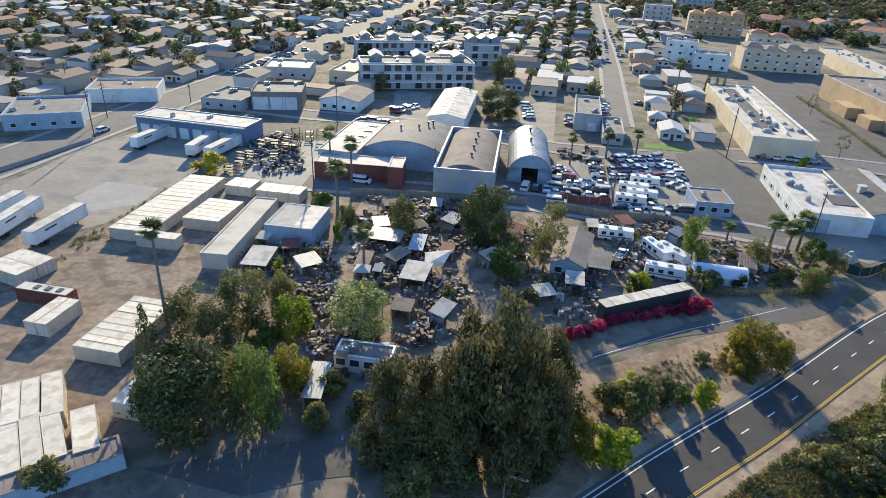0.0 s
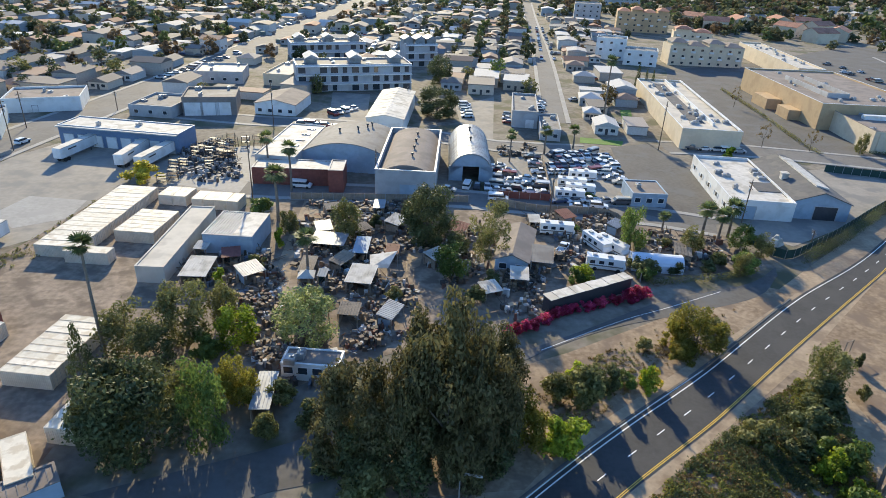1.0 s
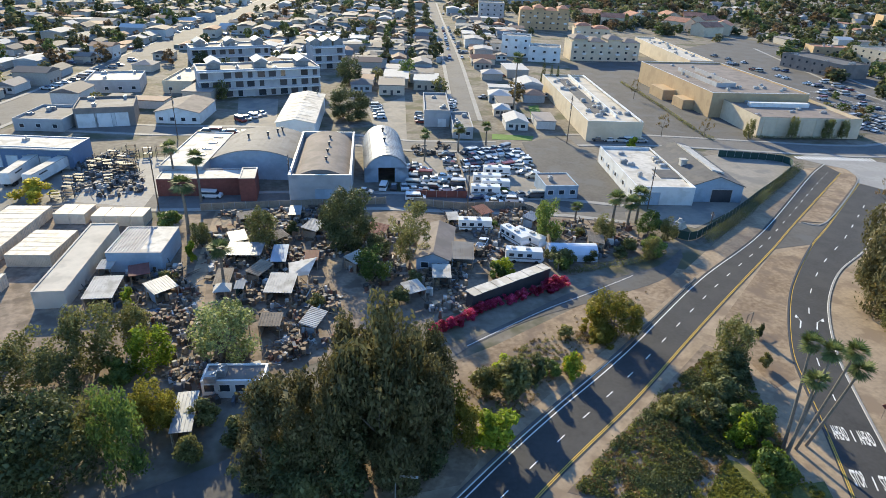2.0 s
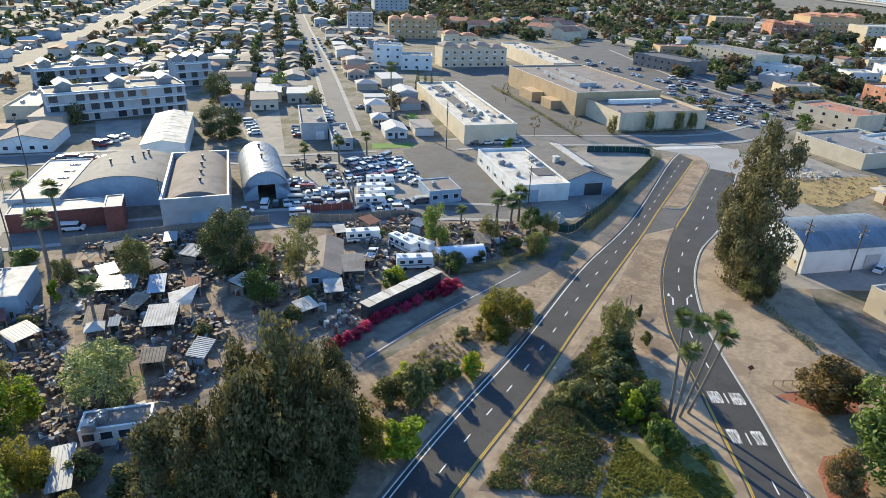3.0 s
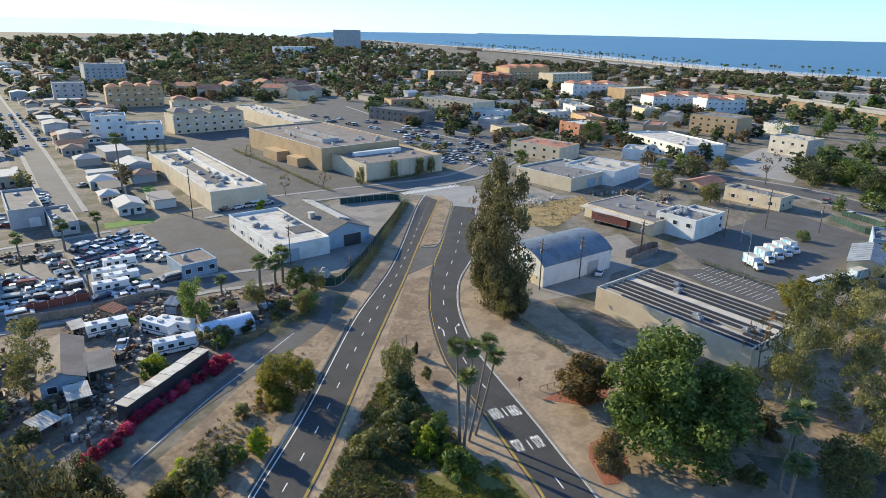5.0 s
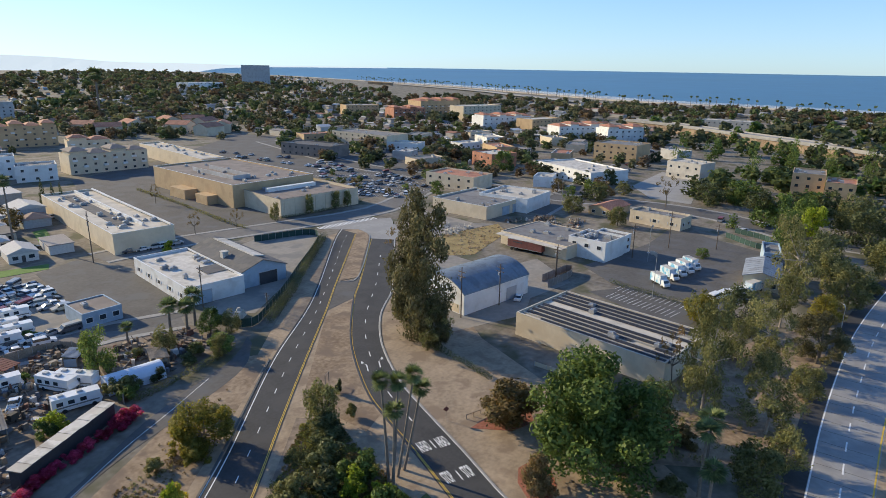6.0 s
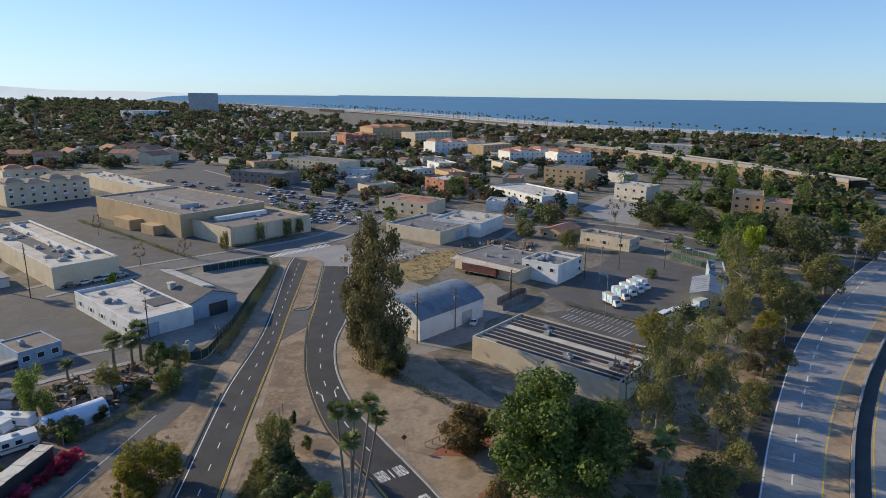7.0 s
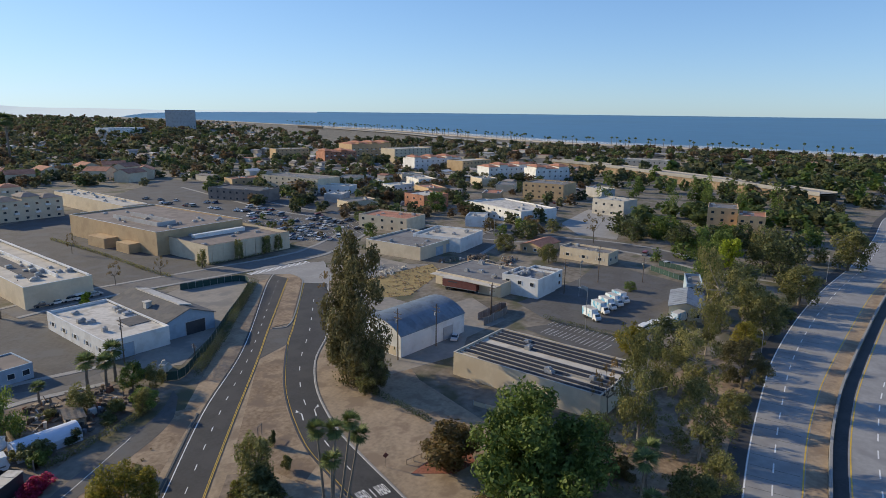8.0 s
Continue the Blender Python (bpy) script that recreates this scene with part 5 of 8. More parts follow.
# shape, leaves, leaf size over height, leaf, bark, trunk radius, fork height, label
KINDS = {
    "clump_euca": ("clump", 17000, 0.016, L_EUCA, M_BARK, 0.03, 0.2, "broad dark eucalyptus with a heavy ragged crown", "tree"),
    "gold": ("clump", 8000, 0.02, L_GOLD, M_BARK, 0.03, 0.2, "golden-olive broadleaf tree with a clumpy crown", "tree"),
    "bush_gold": ("shrub", 2600, 0.038, L_GOLD, M_BARK, 0.02, 0.15, "golden-olive leafy bush on the verge", "bush"),
    "big_euca": ("euca", 13000, 0.014, L_EUCA, M_BARK, 0.035, 0.35, "tall dark eucalyptus tree with ragged drooping foliage", "tree"),
    "big_dark": ("round", 13000, 0.017, L_DARK, M_BARK, 0.03, 0.25, "large dark green broadleaf tree with dense foliage", "tree"),
    "big_green": ("clump", 26000, 0.0145, L_GREEN, M_BARK, 0.03, 0.22, "large bright green broadleaf tree with a wide crown", "tree"),
    "euca_pale": ("euca", 7000, 0.0135, L_OLIVE, M_BARK_PALE, 0.02, 0.45, "slender eucalyptus with pale bark and sparse leaves", "tree"),
    "column_euca": ("column", 15000, 0.0125, L_EUCA, M_BARK_PALE, 0.018, 0.2, "very tall narrow eucalyptus with a pale trunk", "tree"),
    "olive": ("round", 4500, 0.023, L_OLIVE, M_BARK, 0.03, 0.25, "olive-green tree with an uneven crown", "tree"),
    "green": ("round", 3500, 0.025, L_GREEN, M_BARK, 0.03, 0.25, "green leafy tree with an uneven crown", "tree"),
    "dark": ("round", 3500, 0.024, L_DARK, M_BARK, 0.03, 0.25, "dark green tree with a dense crown", "tree"),
    "lime": ("round", 3500, 0.027, L_LIME, M_BARK, 0.025, 0.2, "bright yellow-green tree lit by the sun", "tree"),
    "willow": ("round", 5000, 0.022, L_PALE, M_BARK, 0.03, 0.25, "pale feathery willow-like tree", "tree"),
    "bush_lime": ("shrub", 2300, 0.04, L_LIME, M_BARK, 0.02, 0.15, "bright lime-green bush on the verge", "bush"),
    "bush_green": ("shrub", 2300, 0.04, L_GREEN, M_BARK, 0.02, 0.15, "rounded leafy bright green bush", "bush"),
    "bush_dark": ("shrub", 2300, 0.04, L_DARK, M_BARK, 0.02, 0.15, "dense dark green leafy bush", "bush"),
    "bush_olive": ("shrub", 2300, 0.04, L_OLIVE, M_BARK, 0.02, 0.15, "dusty olive-green leafy bush", "bush"),
    "bush_rust": ("shrub", 6000, 0.024, L_RUST, M_BARK, 0.02, 0.15, "rust-brown spreading dry bush", "bush"),
    "bush_yellow": ("shrub", 2300, 0.04, L_YELLOW, M_BARK, 0.02, 0.15, "yellow-green flowering leafy bush", "bush"),
    "bougainvillea": ("shrub", 2600, 0.032, L_PINK, M_BARK, 0.02, 0.15, "magenta bougainvillea bush in full bloom", "bush"),
    "cypress": ("cone", 1800, 0.025, L_DARK, M_BARK, 0.02, 0.5, "dark green conical cypress tree", "tree"),
    "poplar": ("column", 1800, 0.022, L_GREEN, M_BARK, 0.02, 0.2, "tall narrow green poplar tree", "tree"),
    "bare": ("bare", 500, 0.022, L_RUST, M_BARK, 0.02, 0.35, "small nearly bare street tree", "tree"),
    "far_dark": ("round", 500, 0.055, L_DARK, M_BARK, 0.03, 0.25, "dark green leafy town tree", "tree"),
    "far_olive": ("round", 500, 0.055, L_OLIVE, M_BARK, 0.03, 0.25, "olive-green dusty town tree", "tree"),
    "far_green": ("round", 500, 0.055, L_GREEN, M_BARK, 0.03, 0.25, "fresh green leafy town tree", "tree"),
    "far_rust": ("round", 500, 0.055, L_RUST, M_BARK, 0.03, 0.25, "reddish-brown leafy town tree", "tree"),
    "far_poplar": ("column", 420, 0.05, L_GREEN, M_BARK, 0.02, 0.2, "narrow upright green town tree", "tree"),
}
built = {}
tree_rng = np.random.default_rng(5)
spin = random.Random(9)


def place(key, make, x, y, sx, sz, turn=None, tilt=(0, 0)):
    """The first of a kind is built, the others are copies of it that share its meshes."""
    a = spin.uniform(0, 360) if turn is None else turn
    m = pose(x, y, 0, tilt[0], tilt[1], a) @ Matrix.Diagonal((sx, sx, sz, 1))
    if key not in built:
        ob = make()
        built[key] = [ob, *ob.children_recursive]
        ob.matrix_basis = m
        return ob
    made = {}
    for o in built[key]:
        c = o.copy()
        scene.collection.objects.link(c)
        if o.parent:
            c.parent = made[o.parent]
        made[o] = c
    made[built[key][0]].matrix_basis = m
    return made[built[key][0]]


def plant(kind, x, y, h, w=None):
    shape, n, size, lm, bark, tr, fork, label, cat = KINDS[kind]
    variant = spin.randrange(3) if n > 1000 else spin.randrange(2)
    w = w or h * 0.8

    def make():
        rng = np.random.default_rng(1000 + variant * 77 + sum(map(ord, kind)))
        blobs = crown_blobs(shape, rng)
        t = new("tree" if cat == "tree" else "bush")
        tagged(t, label, cat, cat + "s of the place")
        part("trunk", limbs(blobs, tr, fork, rng), bark, t)
        v, q = leaf_cloud(blobs, n, size, rng, 0.4 if shape == "euca" else 0.0, 1.0, 0.0 if shape in ("euca", "bare") else 0.45)
        part("crown", fast_mesh("crown", v, q, lm), lm, t)
        return t

    return place((kind, variant), make, x, y, w, h)


def palm(x, y, h, w, lean=(0, 0), skirt=True, turn=None):
    """A fan palm: the trunk and the head keep their own scale."""
    key = ("palm", round(h / w))

    def make():
        rng = np.random.default_rng(int(h * 10))
        t = new("fan_palm")
        tagged(t, "tall fan palm with a slim ringed trunk", "palm tree", "palms")
        k = h / w  # slender: the head is squeezed in height so that it stays round
        g = Geo()
        r = 0.05
        for i in range(8):
            g.tube((0.02 * math.sin(i * 0.5), 0, 0.9 * i / 8), (0.02 * math.sin((i + 1) * 0.5), 0, 0.9 * (i + 1) / 8), r * (1.25 - 0.06 * i), r * (1.2 - 0.06 * i), 8)
        part("trunk", g, M_PALM_TRUNK, t)
        hx = 0.02 * math.sin(4)
        for nm, count, up0, up1, lm in (("frond_crown", 30, -0.6, 1.25, L_PALM), ("dead_frond_skirt", 26 if skirt else 8, -1.4, -0.8, L_DEAD)):
            V, Q = [], []
            for i in range(count):
                a, e = rng.uniform(0, 6.28), rng.uniform(up0, up1)
                d = np.array([math.cos(a) * math.cos(e), math.sin(a) * math.cos(e), math.sin(e)])
                side = np.cross(d, [0, 0, 1.0])
                side /= np.linalg.norm(side)
                nrm = np.cross(side, d)
                ln = rng.uniform(0.38, 0.56) * (0.6 if lm is L_DEAD else 1)
                st = d * ln * 0.35
                for j in range(9):
                    b = -1.25 + 2.5 * j / 8
                    tipd = d * math.cos(b) + side * math.sin(b)
                    tip = st + tipd * ln * 0.65 - np.array([0, 0, 0.07 * rng.uniform(0.3, 1.4)])
                    base = st * 0.8
                    mid = (st + tip) / 2
                    o = np.cross(tipd, nrm) * 0.026
                    n0 = len(V)
                    V += [base, mid + o, tip, mid - o]
                    Q.append((n0, n0 + 1, n0 + 2, n0 + 3))
            v = np.array(V)
            v[:, 2] /= k
            v += np.array([hx, 0, 0.92])
            part(nm, fast_mesh(nm, v, np.array(Q), lm), lm, t)
        return t

    place(key, make, x, y, w, h, turn, lean)


# trees along the near edge and in the yard
for k, v in (
    ("big_dark", (8.8, 122.3, 14.9, 13.9)), ("olive", (-9.1, 124.4, 9.8, 8.9)), ("euca_pale", (20.9, 113.6, 14.1, 12.7)), ("green", (12.3, 106.2, 8.9, 8.2)),
    ("olive", (-39.9, 84.1, 8.6, 10.3)), ("olive", (-31.8, 86.4, 11.0, 11.1)), ("dark", (-34.7, 79.8, 8.9, 8.0)), ("olive", (-27.1, 90.3, 8.9, 6.9)),
    ("cypress", (-43.6, 76.2, 10.6, 5.2)), ("bush_lime", (22.7, 60.9, 7.2, 8.2)), ("bush_olive", (28.8, 68.8, 8.0, 8.4)),
    ("bush_yellow", (39.6, 72.4, 4.6, 4.7)), ("bush_lime", (38.9, 105.7, 4.0, 6.0)),
    ("green", (52.6, 118.1, 12.1, 7.6)), ("bush_olive", (52.3, 107.8, 4.3, 7.2)), ("bush_green", (74.2, 109.0, 5.6, 7.2)), ("green", (78.5, 119.4, 6.7, 7.0)),
    ("bush_green", (-29.9, 137.8, 5.1, 7.6)), ("bush_yellow", (-63.0, 158.8, 6.3, 11.7)), ("big_dark", (17.8, 229.7, 12.5, 18.2)), ("dark", (23.1, 287.7, 13.7, 14.6)),
    ("bush_lime", (-31.1, 103.8, 4.6, 3.8)), ("bush_lime", (-22.8, 120.9, 5.0, 3.2)), ("bush_green", (52.5, 149.0, 2.3, 4.6)), 
    ("bush_olive", (-15.8, 63.5, 5.8, 4.7)), ("bush_olive", (-44.7, 51.3, 5.3, 7.3)), ("bush_green", (-27.7, 81.9, 5.4, 6.6)), 
    ("bush_dark", (-10.1, 66.1, 4.9, 6.4)),
    ("bush_olive", (24.8, 70.9, 5.5, 6.8)), ("bush_dark", (33.5, 72.9, 5.2, 5.3)), ("bush_olive", (42.3, 82.6, 2.9, 4.0)), ("bush_lime", (28.9, 75.4, 3.4, 4.5)), ("bush_olive", (57.2, 87.9, 3.1, 5.4)),
    ("bush_olive", (50.3, 60.5, 5.2, 6.1)),
    ("bush_green", (58.3, 56.1, 6.7, 8.0)), ("bush_green", (56.6, 47.7, 6.4, 6.3)), ("bush_lime", (56.1, 54.2, 5.6, 4.8)),
    ("bush_olive", (71.5, 68.8, 3.5, 2.9)), ("bush_dark", (76.1, 76.6, 3.7, 2.2)), ("bush_olive", (28.3, 69.7, 7.9, 7.6)), ("bush_lime", (39.0, 71.9, 5.1, 3.8)), ("bush_green", (36.4, 73.0, 3.7, 4.1)),
    ("column_euca", (105.2, 78.8, 34.0, 22.0)), ("column_euca", (108.6, 83.9, 29.6, 20.0)), ("clump_euca", (103.6, 74.2, 13.5, 9.0)), ("euca_pale", (102.1, 73.2, 12.2, 10.5)), ("bare", (147.1, 120.9, 12.3, 8.9)),
    ("bush_rust", (86.4, 47.2, 10.2, 14.2)), ("bush_rust", (89.1, 44.0, 8.6, 7.2)), ("bush_rust", (72.0, 32.2, 8.3, 7.4)),
    ("dark", (214.5, 8.9, 14.9, 16.0)), ("olive", (285.5, -24.7, 18.0, 18.4)), ("dark", (252.3, -1.7, 16.8, 18.6)),
    ("green", (237.7, 22.6, 16.7, 13.2)), ("green", (269.1, 19.8, 15.1, 14.9)), ("dark", (267.8, 4.5, 15.7, 17.3)), ("lime", (260.7, 16.0, 13.5, 12.0)), 
    ("poplar", (406.2, 102.6, 19.6, 15.3)), ("poplar", (382.6, 57.4, 22.2, 13.4)), ("poplar", (443.9, 44.9, 22.8, 13.8)), ("poplar", (452.4, 31.8, 17.6, 12.4)), ("poplar", (416.7, 4.3, 21.2, 13.7)), ("poplar", (459.4, 96.0, 18.3, 14.5)), ("poplar", (429.6, 23.5, 18.8, 11.7)), ("poplar", (467.8, 56.8, 17.9, 12.0)),
    ("olive", (278.2, 4.9, 17.4, 15.3)), ("green", (316.5, 52.6, 11.3, 17.6)), ("dark", (302.6, 61.8, 11.0, 17.0)), ("dark", (293.9, 39.9, 11.7, 16.3)), ("olive", (282.9, 106.2, 8.4, 8.9)), ("bare", (285.8, 76.4, 14.7, 12.2)), ("green", (212.5, 43.2, 3.6, 5.3)),
    ("olive", (237.0, 81.3, 8.2, 10.4)), ("olive", (247.3, 104.4, 7.6, 12.4)), ("green", (241.5, 172.4, 7.4, 9.3)), ("green", (325.6, 184.3, 12.7, 15.4)),
    ("bare", (127.7, 198.1, 8.7, 6.6)), ("bare", (142.7, 194.2, 8.2, 5.8)), ("bare", (147.6, 256.3, 9.2, 6.0)), ("bush_lime", (109.4, 185.6, 4.5, 6.0)), ("olive", (175.4, 189.5, 9.3, 4.8)), ("olive", (189.5, 188.5, 8.3, 4.9)), ("olive", (196.0, 187.9, 7.9, 4.5)), ("olive", (158.9, 191.8, 7.9, 4.6)),
    ("bush_olive", (51.1, 110.4, 3.8, 4.9)), ("bush_green", (51.5, 105.7, 3.9, 4.7)), ("olive", (72.3, 107.4, 5.6, 4.6)), ("bush_green", (37.4, 104.8, 4.4, 4.5)),
    ("cypress", (114.6, 284.6, 13.3, 3.9)), ("cypress", (115.4, 276.9, 11.8, 3.9)), ("cypress", (118.1, 275.8, 11.8, 3.6)),
    ("big_dark", (-31.9, 61.6, 15.2, 15.5)), ("green", (-22.7, 62.6, 14.2, 7.6)), ("gold", (-20.9, 70.1, 10.0, 7.4)), ("bush_olive", (-38.8, 65.8, 7.4, 5.6)), ("lime", (-23.7, 84.6, 7.6, 8.4)),
    ("willow", (-13.4, 85.4, 10.5, 12.0)), ("bush_olive", (-14.6, 70.5, 5.2, 5.4)), ("bush_dark", (-15.8, 64.4, 4.4, 4.4)), ("dark", (-36.4, 65.6, 9.8, 9.6)), ("olive", (-27.5, 67.0, 11.0, 8.4)),
    ("clump_euca", (-4.2, 59.2, 18.2, 12.6)), ("clump_euca", (7.7, 57.4, 28.4, 14.4)), ("clump_euca", (11.2, 59.0, 21.5, 11.4)), ("clump_euca", (1.5, 58.4, 20.2, 11.4)), ("clump_euca", (5.0, 61.9, 23.3, 11.0)), ("clump_euca", (14.2, 67.5, 17.0, 11.0)), ("clump_euca", (9.0, 72.0, 13.0, 10.0)),
    ("dark", (-3.0, 56.4, 9.0, 9.0)), ("dark", (2.6, 55.2, 9.5, 9.0)), ("big_euca", (8.5, 54.6, 10.5, 9.5)), ("dark", (13.2, 57.4, 9.0, 8.0)), ("bush_dark", (-8.0, 58.0, 5.0, 7.0)), ("bush_dark", (16.0, 66.0, 5.5, 8.0)), ("dark", (10.5, 66.0, 10.0, 9.0)),
    ("bush_olive", (-2.2, 52.7, 6.6, 8.0)), ("gold", (17.3, 62.0, 11.2, 8.6)), ("gold", (50.7, 82.2, 9.9, 10.6)), ("bush_gold", (48.1, 83.3, 5.0, 5.6)), ("bush_gold", (47.6, 79.5, 4.4, 5.4)),
    ("olive", (66.0, 70.9, 9.2, 8.4)), ("bush_dark", (63.4, 68.0, 5.6, 8.2)), ("bush_dark", (59.5, 62.5, 5.2, 7.6)), ("bush_dark", (59.0, 56.5, 3.8, 6.2)), ("bush_lime", (57.6, 50.4, 4.4, 5.2)), ("bush_dark", (55.2, 59.0, 4.6, 6.8)),
    ("bush_olive", (-26.0, 112.0, 3.4, 4.6)), ("olive", (-21.5, 127.0, 6.0, 5.6)), ("bush_green", (-12.5, 98.0, 3.0, 4.2)), ("bush_olive", (1.5, 98.5, 3.6, 4.8)), ("dark", (14.5, 116.0, 6.4, 6.0)), ("bush_dark", (-3.0, 131.0, 3.6, 5.0)), ("olive", (6.5, 138.0, 6.0, 5.4)), ("bush_olive", (16.0, 98.0, 4.2, 5.6)), ("bush_dark", (20.0, 104.0, 4.0, 5.0)),
    ("olive", (66.5, 118.0, 6.5, 6.4)), ("bush_olive", (70.0, 112.6, 3.6, 5.2)), ("bush_dark", (59.0, 108.5, 3.2, 5.4)), ("bush_dark", (66.0, 109.8, 3.0, 5.0)), ("olive", (82.0, 116.5, 5.6, 5.4)), ("bush_green", (43.0, 128.0, 3.2, 4.0)), ("bush_olive", (61.5, 121.0, 3.0, 4.4)),
    ("big_green", (84.6, 29.5, 21.4, 25.0)), ("bare", (115.4, 26.0, 14.4, 7.9)), ("euca_pale", (109.1, 19.0, 23.8, 13.6)), ("euca_pale", (109.8, 8.5, 14.6, 15.0)), ("euca_pale", (136.9, 12.9, 16.9, 13.0)),
    ("big_euca", (146.1, 4.2, 11.9, 13.0)), ("euca_pale", (185.1, 13.5, 25.7, 16.9)), ("olive", (90.3, 7.4, 9.5, 10.4)), ("olive", (186.1, 1.4, 13.2, 14.0)), ("olive", (223.6, -7.4, 13.8, 16.1)),
    ("dark", (153.8, 21.3, 11.8, 12.7)), ("gold", (156.6, 30.4, 8.5, 10.3)), ("big_dark", (97.5, 24.4, 11.5, 9.5)), ("bush_olive", (83.8, 17.3, 3.5, 6.1)), ("euca_pale", (137.1, 20.0, 11.4, 10.2)),
    ("olive", (98.9, 4.7, 8.0, 8.0)), ("bush_rust", (97.9, 19.2, 4.2, 6.4)), ("olive", (126.6, 4.5, 7.5, 8.2)), ("bush_olive", (203.5, -2.7, 5.8, 10.4)), ("euca_pale", (163.0, 13.5, 13.5, 12.0)), ("gold", (172.0, 5.0, 9.0, 10.0)), ("olive", (203.0, 6.0, 12.0, 12.0)),
):
    plant(k, *v)
BOUG = smooth([(20.0, 87.4), (25.0, 89.6), (29.9, 93.0), (34.5, 95.0), (39.4, 96.4), (44.4, 98.2), (48.4, 100.2)], 1.0)
for k, p in enumerate(spaced(BOUG, 30)):
    if k not in (16, 21, 22):
        big = 1.2 if k > 25 else 0.68 + 0.12 * (k % 3)
        plant("bougainvillea", p.x + spin.uniform(-0.4, 0.4), p.y - 0.3, (2.4 + spin.uniform(-0.3, 0.5)) * big, 3.6 * big)

for v in ((-43.1, 82.2, 21.1, 4.6), (-15.3, 107.6, 9.6, 5.3), (-32.4, 165.0, 11.6, 5.4), (-24.7, 152.8, 12.8, 5.3), (-25.2, 134.3, 12.8, 6.4), (36.6, 178.8, 9.4, 4.5), (49.2, 187.0, 8.3, 5.5), (60.1, 193.2, 7.0, 4.9), (83.9, 236.0, 23.0, 6.0),
          (72.5, 125.5, 7.9, 5.9), (79.1, 126.2, 8.3, 5.8), (64.3, 128.9, 4.5, 4.2), (75.1, 123.0, 7.5, 5.6), (93.6, 14.6, 9.6, 5.5), (379.7, 756.8, 49.0, 23.0)):
    palm(*v)
# the leaning clump beside the ramp: foot, length of the trunk, and lean
for (px_, py_, ln, la, lb) in ((61.4, 52.1, 18.6, -2.4, -2.0), (61.0, 50.9, 14.0, 0.8, 0.7), (61.2, 51.2, 18.8, 2.5, 2.1), (63.3, 51.9, 18.9, 6.1, 5.0), (65.2, 52.2, 15.6, 8.0, 6.5)):
    palm(px_, py_, ln, 3.9, (la, lb), True, 0)
for (px_, py_, ln) in ((85.7, 13.7, 12.1), (81.9, 11.7, 8.3)):
    palm(px_, py_, ln, 4.6)

# hedges
def hedge(name, line, w, h, lm, label, n=60, size=0.13):
    pts = smooth(line, 1.0)
    rng = np.random.default_rng(len(pts))
    blobs = [(p.x, p.y, h * 0.5, h * 0.5) for p in pts]
    v, q = leaf_cloud(blobs, n * len(pts), size, rng, 0, 1.0)
    ob = new(name, fast_mesh(name, v, q, lm))
    tagged(ob, label, "hedge", kind="stuff")


hedge("hedge", [(90.2, 113.1), (105.4, 123.1), (127.4, 139.5), (152.0, 157.6)], 2, 3.2, L_DARK, "long dark green clipped hedge beside the fence", 130)
hedge("hedge", [(51.9, 104.0), (59.0, 104.7), (68.5, 106.1), (76.4, 108.8)], 2, 1.8, L_OLIVE, "overgrown hedge above the cycle path", 90)
hedge("hedge", [(103.1, 74.1), (100.4, 64.8), (97.9, 56.7)], 2, 1.6, L_DARK, "low dark hedge along the service drive", 80)
hedge("hedge", [(169.0, 58.0), (166.8, 50.5), (163.7, 32.5)], 1, 1.6, L_DARK, "clipped hedge round the car park", 60)
hedge("hedge", [(158.8, 290.7), (153.0, 247.1), (144.9, 203.2), (144.2, 190.6)], 2, 1.6, L_OLIVE, "planted strip in the service lane", 60)
hedge("hedge", [(160.1, 193.3), (177.8, 189.5), (207.2, 189.7)], 2, 1.4, L_DARK, "low shrubs along the store wall", 60)
hedge("hedge", [(284.3, 199.3), (275.7, 157.9), (275.4, 131.9)], 2, 1.0, L_OLIVE, "low planting along the avenue", 40)

# ground cover on the verge between the roads
def ground_cover(name, poly, n, h, size, lm, label, seed):
    rng = np.random.default_rng(seed)
    P = np.array([tuple(p) for p in poly])
    lo, hi = P.min(0), P.max(0)
    pts = []
    while len(pts) < n:
        p = rng.uniform(lo, hi)
        c = False
        for a, b in zip(P, np.roll(P, -1, 0)):
            if (a[1] > p[1]) != (b[1] > p[1]) and p[0] < (b[0] - a[0]) * (p[1] - a[1]) / (b[1] - a[1]) + a[0]:
                c = not c
        if c:
            k = noise.noise((p[0] * 0.25, p[1] * 0.25, seed))
            if k > -0.25:
                pts.append((p[0], p[1], h * 0.3, h * (0.35 + 0.9 * max(0, k + 0.25))))
    v, q = leaf_cloud(pts, n * 26, size, rng, 0, 0.8)
    ob = new(name, fast_mesh(name, v, q, lm))
    tagged(ob, label, "plants", kind="stuff")


VERGE = [(65.1, 74.4), (68.4, 70.5), (64.0, 57.8), (60.6, 48.9), (52.5, 52.0), (47.1, 47.3), (42.5, 44.1), (30.7, 50.7), (37.6, 56.3), (52.1, 66.0)]
ground_cover("ground_cover", [(65.1, 74.4), (68.4, 70.5), (64.0, 57.8), (58.0, 53.5), (50.0, 52.5), (42.5, 44.1), (30.7, 50.7), (37.6, 56.3), (52.1, 66.0)], 1800, 0.9, 0.15, L_DARK, "dark green ground-cover plants on the verge", 2)
ground_cover("ground_cover", VERGE, 1300, 0.7, 0.15, L_COVER, "olive-green ground-cover plants on the verge", 3)
ground_cover("ground_cover", VERGE, 700, 0.7, 0.17, L_RUST, "dry brown ground-cover plants on the verge", 4)
